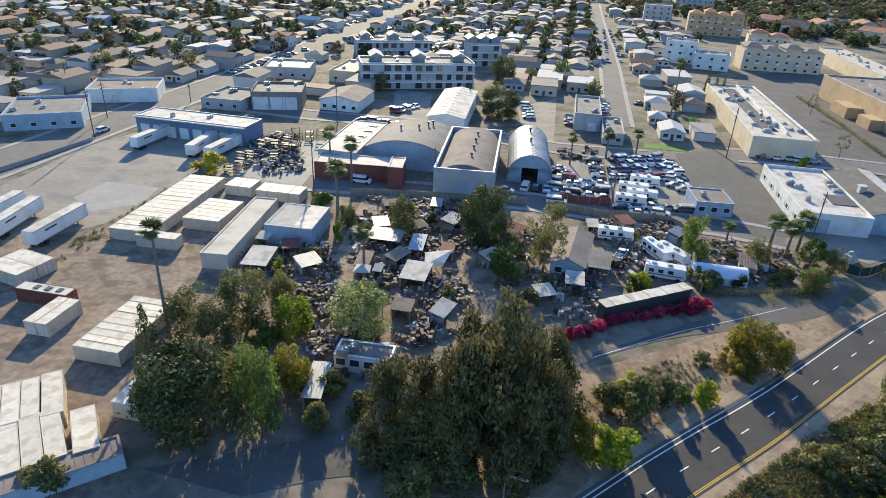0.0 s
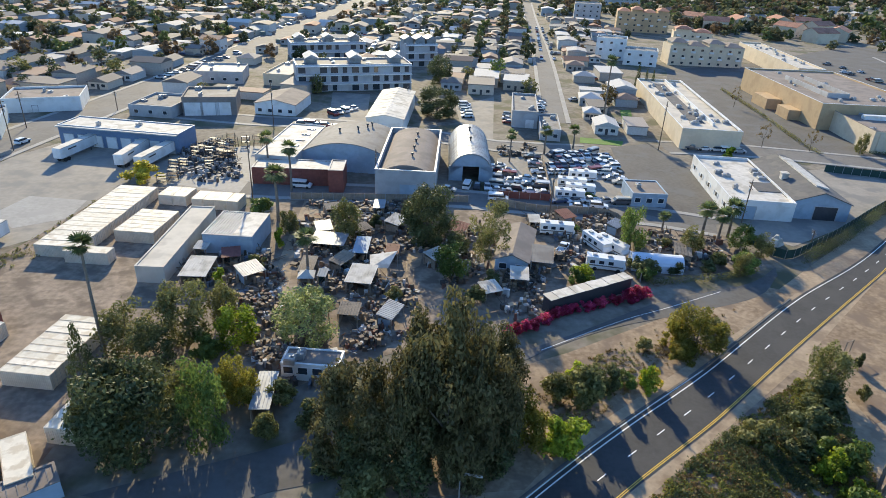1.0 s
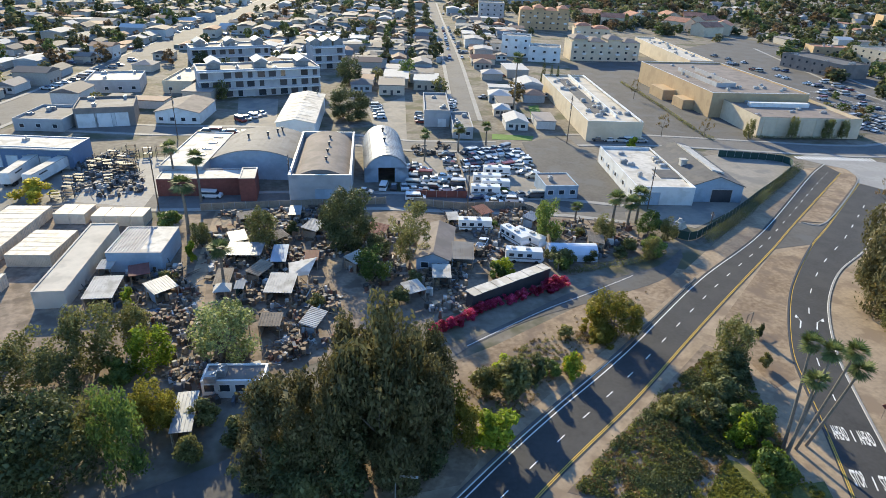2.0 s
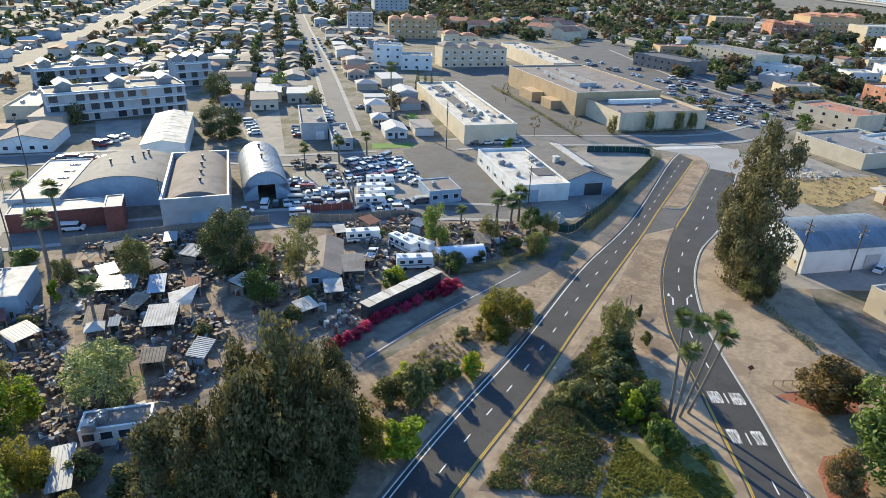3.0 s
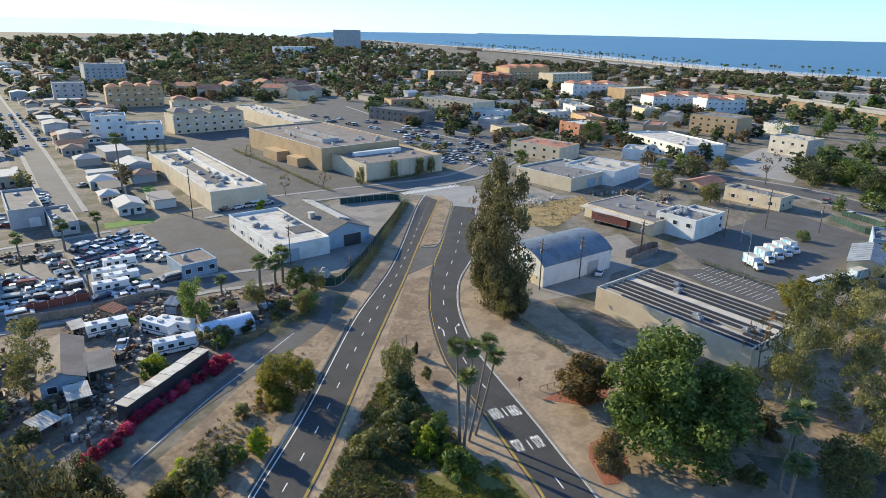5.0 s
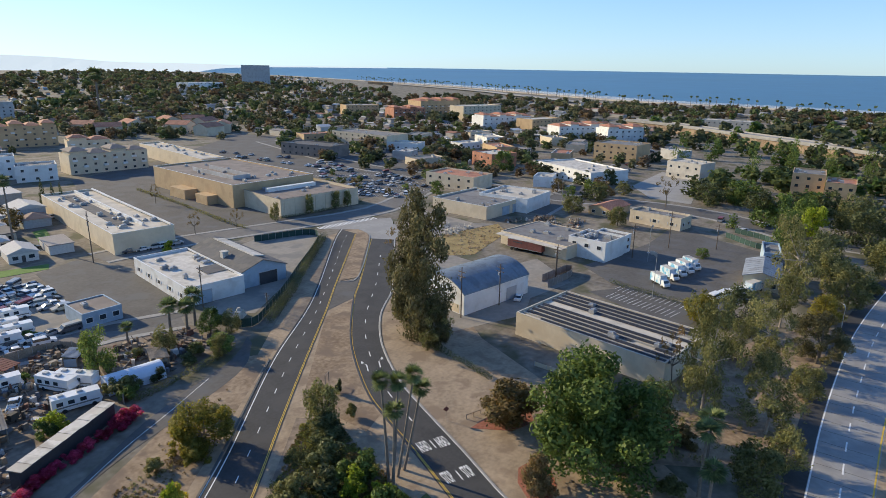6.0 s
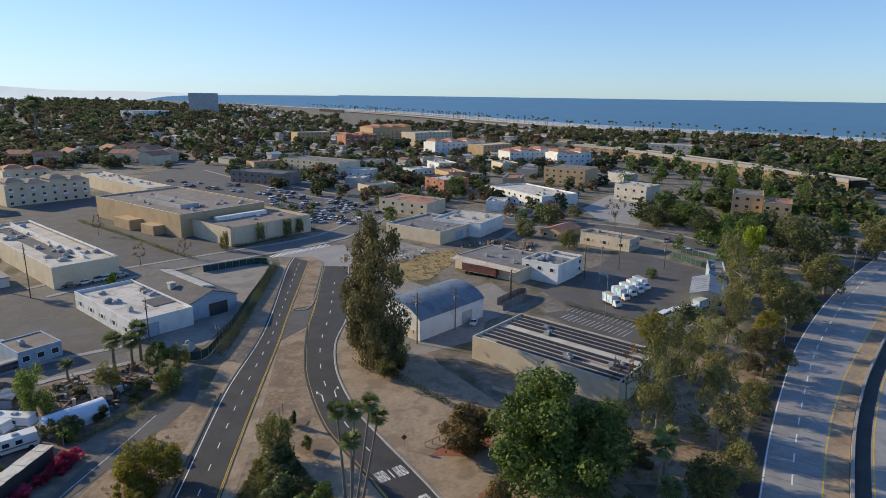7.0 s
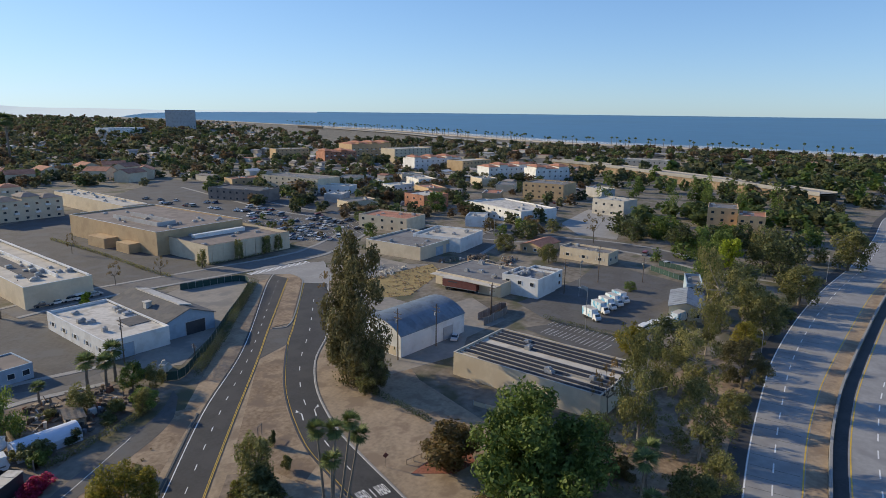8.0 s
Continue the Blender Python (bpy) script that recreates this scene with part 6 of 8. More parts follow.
ground_cover("ground_cover", [(53.3, 52.9), (60.6, 48.9), (61.1, 44.5), (58.2, 36.5), (55.1, 37.0), (43.1, 43.7)], 1300, 0.4, 0.14, L_SLOPE, "yellow-green ground cover on the slope", 5)
ground_cover("litter", [(19.0, 72.9), (46.2, 87.9), (64.8, 94.6), (34.6, 69.2), (21.2, 58.9)], 260, 0.5, 0.12, L_RUST, "dry scrub and leaf litter", 6)
ground_cover("weeds", [(-76.4, 116.4), (-74.2, 123.8), (-67.6, 155.5), (-64.9, 152.5), (-67.9, 116.0), (-73.5, 108.9), (-74.4, 97.5)], 200, 0.7, 0.13, L_OLIVE, "weeds along the lot edge", 7)
ground_cover("scrub", [(110.2, 29.6), (154.3, 13.5), (164.5, 3.0), (100.6, 2.8), (87.6, 25.6)], 400, 0.8, 0.14, L_OLIVE, "scrub on the freeway bank", 8)
ground_cover("dry_grass_tufts", [(171.7, 130.3), (212.1, 121.2), (203.5, 111.3), (168.0, 104.4), (157.3, 112.7)], 260, 0.5, 0.16, L_DEAD, "tufts of dry yellow grass", 9)
ground_cover("weeds", [(22.4, 73.2), (36.9, 82.5), (46.3, 83.2), (33.3, 70.2), (24.3, 63.0)], 160, 0.6, 0.13, L_OLIVE, "low weeds and dry scrub beside the road", 10)


# ---- vehicles and containers ----
def wheels(par, xs, ys, r, width=0.24):
    for xx in xs:
        for yy in ys:
            wv = part("wheel", Geo().tube((xx, yy - width / 2, r), (xx, yy + width / 2, r), r, r, 12), M_BLACK, par)


def body_profile(name, prof, w, material, par, taper=0.9):
    """A side profile (x, z) given width; the upper part is drawn in."""
    g = Geo()
    zs = [p[1] for p in prof]
    z0, z1 = min(zs), max(zs)
    n, k = 0, len(prof)
    for s in (-1, 1):
        for (px, pz) in prof:
            t = 1 - (1 - taper) * max(0, (pz - z0) / (z1 - z0) - 0.5) * 2
            g.v.append((px, s * w / 2 * t, pz))
    g.f.append(tuple(range(k - 1, -1, -1)))
    g.f.append(tuple(range(k, 2 * k)))
    for i in range(k):
        j = (i + 1) % k
        g.f.append((i, j, k + j, k + i))
    return part(name, g, material, par)


def make_car(kind, paint, label):
    t = new("car")
    tagged(t, label, "car" if kind != "van" else "van", "parked vehicles")
    if kind == "sedan":
        body_profile("body", [(-2.25, 0.3), (2.25, 0.3), (2.3, 0.7), (1.2, 0.92), (-1.5, 0.95), (-2.3, 0.85)], 1.78, paint, t, 0.96)
        body_profile("cabin_glass", [(-1.5, 0.94), (1.15, 0.91), (0.45, 1.36), (-0.95, 1.38)], 1.62, M_GLASS, t, 0.82)
        body_profile("cabin_roof", [(-0.95, 1.38), (0.45, 1.36), (0.3, 1.44), (-0.8, 1.45)], 1.36, paint, t, 0.95)
        wheels(t, (-1.35, 1.38), (-0.8, 0.8), 0.32)
    elif kind == "suv":
        body_profile("body", [(-2.3, 0.35), (2.3, 0.35), (2.35, 0.85), (1.25, 1.08), (-2.25, 1.1), (-2.35, 0.6)], 1.88, paint, t, 0.96)
        body_profile("cabin_glass", [(-2.2, 1.09), (1.2, 1.07), (0.55, 1.62), (-1.95, 1.64)], 1.74, M_GLASS, t, 0.85)
        body_profile("cabin_roof", [(-2.0, 1.64), (0.58, 1.62), (0.4, 1.73), (-1.9, 1.74)], 1.5, paint, t, 0.95)
        wheels(t, (-1.4, 1.42), (-0.84, 0.84), 0.37)
    elif kind == "pickup":
        body_profile("body", [(-2.7, 0.45), (2.6, 0.45), (2.65, 0.95), (1.5, 1.12), (-0.5, 1.12), (-0.5, 0.7), (-2.6, 0.7), (-2.7, 1.05)], 1.9, paint, t, 0.97)
        body_profile("cabin_glass", [(-0.5, 1.12), (1.45, 1.11), (0.8, 1.66), (-0.35, 1.68)], 1.74, M_GLASS, t, 0.85)
        body_profile("cabin_roof", [(-0.4, 1.68), (0.8, 1.66), (0.7, 1.76), (-0.3, 1.77)], 1.5, paint, t, 0.95)
        part("bed_side", Geo().box(-1.6, -0.9, 0.7, 2.2, 0.1, 0.4), paint, t)
        part("bed_side", Geo().box(-1.6, 0.9, 0.7, 2.2, 0.1, 0.4), paint, t)
        wheels(t, (-1.7, 1.7), (-0.86, 0.86), 0.4)
    else:
        body_profile("body", [(-2.6, 0.4), (2.6, 0.4), (2.65, 0.95), (1.9, 1.2), (-2.6, 1.2)], 1.95, paint, t, 0.98)
        body_profile("cabin_glass", [(-2.5, 1.2), (1.9, 1.19), (1.35, 1.75), (-2.5, 1.75)], 1.86, M_GLASS, t, 0.94)
        body_profile("van_roof", [(-2.6, 1.75), (1.35, 1.74), (1.1, 2.05), (-2.55, 2.07)], 1.82, paint, t, 0.93)
        wheels(t, (-1.7, 1.75), (-0.86, 0.86), 0.36)
    return t


CARS = {"sedan": "parked sedan with dark windows", "suv": "parked sport utility car with dark windows", "pickup": "parked pickup truck with an open bed", "van": "parked passenger van with side windows"}


def car(x, y, ang, kind=None, white=False):
    kind = kind or spin.choice(["sedan", "sedan", "sedan", "suv", "pickup", "van"])
    paint = M_WHITE_CAR if white else M_CAR
    lab = ("white " if white else "") + CARS[kind]
    return place(("car", kind, white), lambda: make_car(kind, paint, lab), x, y, 1.0, 1.0, ang)


def car_row(a, b, n, turn, jitter=3, skip=0.08, kinds=None, white=0.3):
    """Cars side by side from a to b; turn: their angle to that line."""
    a, b = Vector(a), Vector(b)
    base = math.degrees(math.atan2(b.y - a.y, b.x - a.x))
    for i in range(n):
        if spin.random() < skip:
            continue
        p = a.lerp(b, i / max(1, n - 1))
        car(p.x + spin.uniform(-0.2, 0.2), p.y + spin.uniform(-0.3, 0.3), base + turn + spin.uniform(-jitter, jitter) + spin.choice((0, 180)), spin.choice(kinds) if kinds else None, spin.random() < white)


def make_container(l, w, h, body, top, label, name="shipping_container", rib=0.3):
    t = new(name)
    tagged(t, label, "container", "stacked containers")
    part("body", Geo().box(0, 0, 0.12, l - 0.12, w - 0.12, h - 0.2), body, t)
    part("roof_panel", Geo().box(0, 0, h - 0.08, l - 0.1, w - 0.1, 0.06), top, t)
    g = Geo()
    for i in range(int(l / rib)):
        xx = -l / 2 + rib * (i + 0.5)
        g.box(xx, -w / 2 + 0.04, 0.2, rib * 0.5, 0.06, h - 0.35).box(xx, w / 2 - 0.04, 0.2, rib * 0.5, 0.06, h - 0.35)
    many(part("corrugation", g, body, t))
    g = Geo()
    for sx in (-1, 1):
        for sy in (-1, 1):
            g.box(sx * (l / 2 - 0.08), sy * (w / 2 - 0.08), 0, 0.16, 0.16, h)
        g.box(sx * (l / 2 - 0.08), 0, h - 0.14, 0.16, w - 0.3, 0.14).box(0, sx * (w / 2 - 0.06), h - 0.14, l - 0.3, 0.12, 0.14).box(0, sx * (w / 2 - 0.06), 0, l - 0.3, 0.12, 0.16)
    part("corner_frame", g, body, t)
    d = part("door_leaf", Geo().box(l / 2 - 0.02, -w / 4, 0.15, 0.06, w / 2 - 0.2, h - 0.3), body, t)
    part("lock_rod", Geo().tube((l / 2 + 0.04, -w / 4, 0.2), (l / 2 + 0.04, -w / 4, h - 0.2), 0.025, 0.025, 6), M_STEEL, d)
    d = part("door_leaf", Geo().box(l / 2 - 0.02, w / 4, 0.15, 0.06, w / 2 - 0.2, h - 0.3), body, t)
    part("lock_rod", Geo().tube((l / 2 + 0.04, w / 4, 0.2), (l / 2 + 0.04, w / 4, h - 0.2), 0.025, 0.025, 6), M_STEEL, d)
    return t


def container_block(x, y, w, d, ang, n, h=2.6, across=True):
    """n containers side by side in a block of w by d; across: each one lies along w."""
    for i in range(n):
        k = (i + 0.5) / n - 0.5
        l, b = (w, d / n) if across else (d, w / n)
        loc = pose(x, y, 0, 0, 0, ang) @ Vector((0, k * d, 0)) if across else pose(x, y, 0, 0, 0, ang) @ Vector((k * w, 0, 0))
        a = ang + (0 if across else 90) + spin.uniform(-0.4, 0.4)
        key = ("container", round(l, 1), round(b, 1))
        place(key, lambda: make_container(l, b - 0.1, h, M_CONTAINER, M_CONT_TOP, "beige steel storage container with a pale flat roof"), loc.x, loc.y, 1.0, 1.0 + spin.uniform(-0.01, 0.02), a)


container_block(-62.9, 132.2, 9.2, 33.4, 352.1, 14)
container_block(-51.9, 128.2, 8.5, 11.9, 350.7, 6)
container_block(-49.8, 82.5, 7.7, 15.0, 349.5, 9)
container_block(-58.4, 114.3, 8.8, 2.9, 352.1, 1)
container_block(-50.7, 145.5, 6.9, 5.8, 350.0, 2, 2.6, False)
container_block(-40.3, 142.6, 11.3, 5.2, 350.9, 4, 2.6, False)
container_block(-63.2, 85.0, 4.2, 7.7, 350.0, 2, 2.6, False)
container_block(-55.9, 63.0, 6.6, 9.0, 31.0, 3, 2.6, False)
container_block(-51.8, 65.4, 2.6, 9.6, 30.3, 1, 2.6, False)
container_block(-49.4, 56.7, 7.0, 9.7, 34.4, 3, 2.6, False)
container_block(-44.1, 59.1, 3.0, 8.5, 31.1, 1, 2.6, False)
container_block(-39.2, 68.9, 6.3, 11.2, 350.0, 6)
container_block(-78.2, 100.4, 8.5, 7.7, 339.0, 2)
x, y, w, d, a = -68.1, 91.4, 10.0, 1.8, 350.0
t = make_container(w, 2.5, 2.7, M_RUST_WALL, M_WHITE_ROOF, "rust-red container with a pale roof and three vents")
t.matrix_basis = pose(x, y, 0, 0, 0, a)
for k in range(3):
    part("roof_vent", Geo().box(-0.15 * w + 0.22 * w * k, 0, 2.7, 0.9, 1.1, 0.12), M_DARK, t)


def make_trailer(label, l=15.5, box=M_WHITE):
    t = new("semi_trailer")
    tagged(t, label, "trailer", "parked trailers")
    part("box_body", Geo().box(0, 0, 1.15, l, 2.55, 2.85), box, t)
    part("roof_panel", Geo().box(0, 0, 4.0, l - 0.06, 2.5, 0.05), M_WHITE_ROOF, t)
    part("frame_rail", Geo().box(0, 0.0, 0.95, l - 0.6, 1.0, 0.2), M_DARK, t)
    part("edge_trim", Geo().box(0, -1.285, 1.12, l, 0.04, 0.16).box(0, 1.285, 1.12, l, 0.04, 0.16).box(0, -1.285, 3.86, l, 0.04, 0.14).box(0, 1.285, 3.86, l, 0.04, 0.14), M_STEEL, t)
    part("rear_door", Geo().box(-l / 2 - 0.02, -0.62, 1.2, 0.06, 1.2, 2.7).box(-l / 2 - 0.02, 0.62, 1.2, 0.06, 1.2, 2.7), M_WHITE, t)
    part("lettering_bar", Geo().box(-l * 0.2, -1.29, 2.9, 3.4, 0.03, 0.35), M_DARK, t)
    part("lettering_bar", Geo().box(-l * 0.2, 1.29, 2.9, 3.4, 0.03, 0.35), M_DARK, t)
    part("landing_leg", Geo().box(l / 2 - 3, -0.8, 0, 0.15, 0.15, 1.0).box(l / 2 - 3, 0.8, 0, 0.15, 0.15, 1.0), M_DARK, t)
    wheels(t, (-l / 2 + 1.6, -l / 2 + 2.9), (-1.0, 1.0), 0.5, 0.5)
    return t


def trailer(x0, y0, x1, y1, lab="white box semi-trailer parked on the lot"):
    """From one end of its roof to the other."""
    a = math.degrees(math.atan2(y1 - y0, x1 - x0))
    place(("trailer",), lambda: make_trailer(lab), (x0 + x1) / 2, (y0 + y1) / 2, 1.0, 1.0, a)


for v in ((-82.4, 109.2, -79.9, 125.8), (-91.6, 111.6, -91.4, 128.4), (-98.1, 113.6, -96.7, 131.5), (-90.9, 171.3, -86.6, 188.7), (-72.8, 167.2, -70.9, 184.1), (-67.6, 164.3, -62.6, 183.6)):
    trailer(*v)


def make_box_truck(label, cargo):
    t = new("box_truck")
    tagged(t, label, "truck", "delivery trucks")
    part("cargo_box", Geo().box(-0.9, 0, 0.95, 4.6, 2.3, 2.4), cargo, t)
    part("cargo_roof", Geo().box(-0.9, 0, 3.35, 4.55, 2.25, 0.05), M_WHITE_ROOF, t)
    body_profile("cab", [(1.45, 0.55), (3.2, 0.55), (3.3, 1.2), (2.9, 1.5), (2.5, 2.3), (1.45, 2.35)], 2.0, M_WHITE_CAR, t, 0.92)
    part("windscreen", Geo().face((2.93, -0.85, 1.5), (2.93, 0.85, 1.5), (2.57, 0.8, 2.2), (2.57, -0.8, 2.2)), M_GLASS, t)
    part("chassis", Geo().box(0, 0, 0.6, 6.0, 0.9, 0.35), M_DARK, t)
    wheels(t, (-2.0, 2.35), (-0.9, 0.9), 0.42, 0.3)
    return t


M_TRUCK_BLUE = mat("truck_livery", (0.55, 0.68, 0.76), 0.5, 0.25, 1.6, second=(0.7, 0.74, 0.76), stain=(0.12, 0.42, 0.62), stain_size=1.4)
for v in ((176.1, 46.3), (183.8, 45.8), (188.9, 44.9), (193.5, 43.9), (198.2, 43.1)):
    place(("box_truck",), lambda: make_box_truck("white and light blue delivery box truck", M_TRUCK_BLUE), *v, 1.0, 1.0, -216.4 + 90)
for v in ((174.0, 30.7), (177.7, 29.1), (180.3, 27.5), (182.8, 26.1), (185.4, 24.6)):
    car(*v, -105.9 + 90, "van", True)
x0, y0 = 186.7, 23.3
place(("box_truck",), lambda: None, x0, y0, 1.0, 1.0, -20)


def make_rv(label):
    t = new("motorhome")
    tagged(t, label, "motorhome", "motorhomes")
    body_profile("body", [(-4.0, 0.5), (3.6, 0.5), (4.0, 1.2), (3.5, 2.0), (3.7, 2.9), (-4.0, 3.0)], 2.4, M_WHITE_CAR, t, 0.97)
    part("side_band", Geo().box(-0.2, -1.21, 1.1, 7.2, 0.04, 0.25).box(-0.2, 1.21, 1.1, 7.2, 0.04, 0.25), M_GREY_ROOF, t)
    for xx in (-2.8, -1.0, 0.9):
        part("window", Geo().box(xx, -1.2, 1.6, 1.0, 0.06, 0.7), M_GLASS, t)
        part("window", Geo().box(xx, 1.2, 1.6, 1.0, 0.06, 0.7), M_GLASS, t)
    for xx in (-2.4, 0.6):
        part("roof_unit", Geo().box(xx, 0, 2.98, 1.0, 0.9, 0.3, 0, 0.85), M_GREY_WALL, t)
    wheels(t, (-2.2, 2.5), (-1.05, 1.05), 0.42, 0.3)
    return t


def make_camper(label):
    t = new("camper")
    tagged(t, label, "camper", "stored campers")
    body_profile("body", [(-3.6, 0.5), (3.4, 0.5), (3.7, 1.2), (3.4, 2.8), (-3.6, 2.9)], 2.4, M_WHITE_CAR, t, 0.95)
    part("window", Geo().box(0.4, -1.2, 1.5, 2.4, 0.06, 0.7), M_GLASS, t)
    part("roof_unit", Geo().box(-0.4, 0, 2.86, 1.0, 0.9, 0.3, 0, 0.85), M_GREY_WALL, t)
    return t


def rv(x, y, ang):
    place(("rv",), lambda: make_rv("white motorhome with dark windows and roof units"), x, y, 1.0, 1.0, ang)


for v in ((50.2, 157.3, GRID), (38.7, 127.6, GRID), (45.7, 120.0, -70), (44.8, 110.7, GRID - 5), (48.7, 118.5, -60), (51.2, 152.6, GRID), (54.9, 163.4, GRID), (47.3, 148.7, GRID)):
    rv(*v)

# tow yard and street rows
Y = GRID
for a, b, n, tu in (
    ((50.1, 180.7), (68.3, 184.4), 9, 90), ((48.2, 174.4), (66.2, 177.5), 10, 90), ((47.4, 168.6), (61.4, 169.6), 9, 20), ((51.8, 184.7), (64.9, 187.7), 8, 20),
    ((66.2, 181.5), (60.0, 146.2), 9, 90), ((67.9, 179.2), (64.3, 156.2), 6, 90), ((44.1, 146.8), (56.2, 146.8), 4, 10),
    ((32.6, 174.2), (29.0, 153.8), 6, 90), ((34.5, 169.7), (31.5, 152.1), 5, 90), ((37.1, 167.7), (34.8, 154.5), 3, 90), ((39.2, 163.5), (37.7, 153.7), 3, 90), ((42.0, 161.7), (40.7, 152.5), 3, 90), ((44.1, 182.5), (43.7, 168.6), 4, 90),
    ((21.3, 156.8), (26.5, 156.3), 3, 85), ((15.8, 154.1), (20.2, 152.6), 2, 5), ((45.7, 233.1), (42.8, 217.4), 4, 90), ((30.1, 247.4), (29.5, 230.2), 5, 90), ((62.4, 253.6), (58.6, 239.6), 4, 90),
    ((-20.0, 229.2), (-13.3, 239.0), 5, 70), ((-30.7, 215.5), (-18.5, 212.6), 5, 0), ((-98.8, 284.3), (-80.3, 350.9), 12, 90),
    ((78.7, 261.5), (107.3, 262.3), 6, 10), ((101.5, 194.8), (116.2, 191.4), 5, 5), ((86.9, 360.8), (112.9, 496.0), 9, 0), ((94.7, 362.8), (117.5, 497.6), 8, 0),
):
    car_row(a, b, n, tu, 8)
car(28.2, 147.8, GRID, "van", True)
car(48.0, 143.0, GRID - 4, "sedan", True)
car(53.4, 143.3, GRID - 4, "suv", True)
car(-22.5, 155.7, GRID, "van", True)
car(-108.5, 189.7, 75, "suv", True)
car(38.0, 119.2, 60, "pickup", True)
car(141.0, 73.5, 20, "sedan", True)
car(274.3, 33.9, -20, "sedan", True)
car(257.6, 38.7, -20, "suv")

# shopping centre car park and roadside rows
for k in range(7):
    a = Vector((277.1, 288.2)).lerp(Vector((206.6, 227.1)), k / 6.0)
    b = Vector((269.9, 180.2)).lerp(Vector((226.0, 184.5)), k / 6.0)
    car_row(a, b, 24 - k, 90, 3, 0.6)
for a, b, n in (((259.6, 345.6), (264.1, 279.6), 14), ((266.5, 372.0), (278.3, 319.8), 10), ((223.6, 249.7), (228.5, 207.7), 10), ((328.7, 129.5), (359.3, 127.3), 8), ((316.4, 116.4), (464.2, 138.7), 9), ((525.3, 147.8), (347.4, 126.4), 8), ((238.7, 34.4), (235.8, 29.0), 3), ((323.5, 313.8), (325.2, 255.1), 9), ((269.6, 89.3), (271.8, 50.1), 4)):
    car_row(a, b, n, 90, 4, 0.3)
# the far lot packed with recreational vehicles
for k in range(7):
    a = Vector((-10.2, 434.4)).lerp(Vector((-17.0, 350.5)), k / 6)
    b = Vector((30.4, 453.3)).lerp(Vector((19.0, 364.0)), k / 6)
    for i in range(7):
        p = a.lerp(b, i / 6)
        place(("camper",), lambda: make_camper("white camper trailer parked in a packed lot"), p.x, p.y, 1.0, 1.0, 80 + spin.uniform(-3, 3))


# ---- the junk yard ----
def lean_shed(name, x, y, w, d, ang, h, roof, wall, label, slope=0.5):
    t = thing(name, x, y, ang, label, "shed", "yard sheds")
    for sx in (-1, 1):
        for sy in (-1, 1):
            part("post", Geo().box(sx * (w / 2 - 0.2), sy * (d / 2 - 0.2), 0, 0.14, 0.14, h + slope * (0.5 if sy > 0 else -0.5)), M_WOOD, t)
    g = Geo()
    g.extrude_y([(-w / 2, 0), (w / 2, 0), (w / 2, 0.07), (-w / 2, 0.07)], -d / 2, d / 2)
    g.v = [(a, b, c + h + slope * b / d) for a, b, c in g.v]
    r = part("roof_sheet", g, roof, t)
    g = Geo()
    for i in range(int(w / 0.5)):
        g.box(-w / 2 + 0.25 + 0.5 * i, 0, 0.07, 0.1, d, 0.05)
    g.v = [(a, b, c + h + slope * b / d) for a, b, c in g.v]
    many(part("roof_rib", g, roof, r))
    part("back_wall", Geo().box(0, d / 2 - 0.3, 0, w - 0.5, 0.08, h), wall, t)
    part("side_wall", Geo().box(-w / 2 + 0.3, 0, 0, 0.08, d - 0.8, h - slope), wall, t)
    return t


lean_shed("roofed_shelter", -4.9, 103.8, 5.1, 6.6, 348.5, 2.8, M_WHITE_ROOF, M_WOOD, "open shelter with a dented pale metal roof")
t = thing("sail_shade", -0.8, 109.1, 20, "white shade sail stretched beside the shelter", "awning")
part("sail", Geo().face((-3.5, -2, 2.8), (0, -2.5, 2.4), (3.5, 1.5, 3.6), (-2, 2.5, 3.2)).face((-3.5, -2, 2.77), (-2, 2.5, 3.17), (3.5, 1.5, 3.57), (0, -2.5, 2.37)), M_WHITE_ROOF, t)
for px, py, pz in ((-3.5, -2, 2.8), (0, -2.5, 2.4), (3.5, 1.5, 3.6), (-2, 2.5, 3.2)):
    part("post", Geo().tube((px, py, 0), (px, py, pz), 0.05, 0.05, 6), M_STEEL, t)
lean_shed("pale_roof_shed", -35.7, 107.2, 5.1, 7.3, 356.0, 2.6, M_WHITE_ROOF, M_WOOD, "small shed with a bright metal roof")
lean_shed("plank_roof_shelter", -6.5, 91.8, 3.7, 3.5, 350.0, 2.6, M_WOOD, M_WOOD, "shelter with a weathered plank roof")
lean_shed("small_shelter", -15.4, 108.5, 3.0, 5.7, 354.1, 2.4, M_WOOD, M_WOOD, "small shelter with a tan roof")
lean_shed("small_booth", -12.2, 104.5, 1.8, 2.2, 350.0, 2.6, M_CREAM_ROOF, M_FENCE_GREEN, "green booth with a pale roof")
lean_shed("tarp_shelter", -5.3, 116.9, 3.1, 6.8, 353.8, 2.4, M_SKY_WALL, M_WOOD, "shelter under a pale blue tarp")
lean_shed("patchwork_shed", -12.2, 119.5, 7.3, 5.1, 350.0, 2.6, M_METAL_ROOF, M_WOOD, "low shed with a patchwork metal roof")
lean_shed("striped_roof_hut", -17.0, 70.4, 2.8, 7.6, 358.6, 2.8, M_METAL_ROOF, M_WOOD, "narrow hut with a striped corrugated roof")
lean_shed("porch_shelter", 25.4, 104.3, 3.7, 4.6, 350.0, 2.6, M_WHITE_ROOF, M_WOOD, "porch with a pale patched roof")
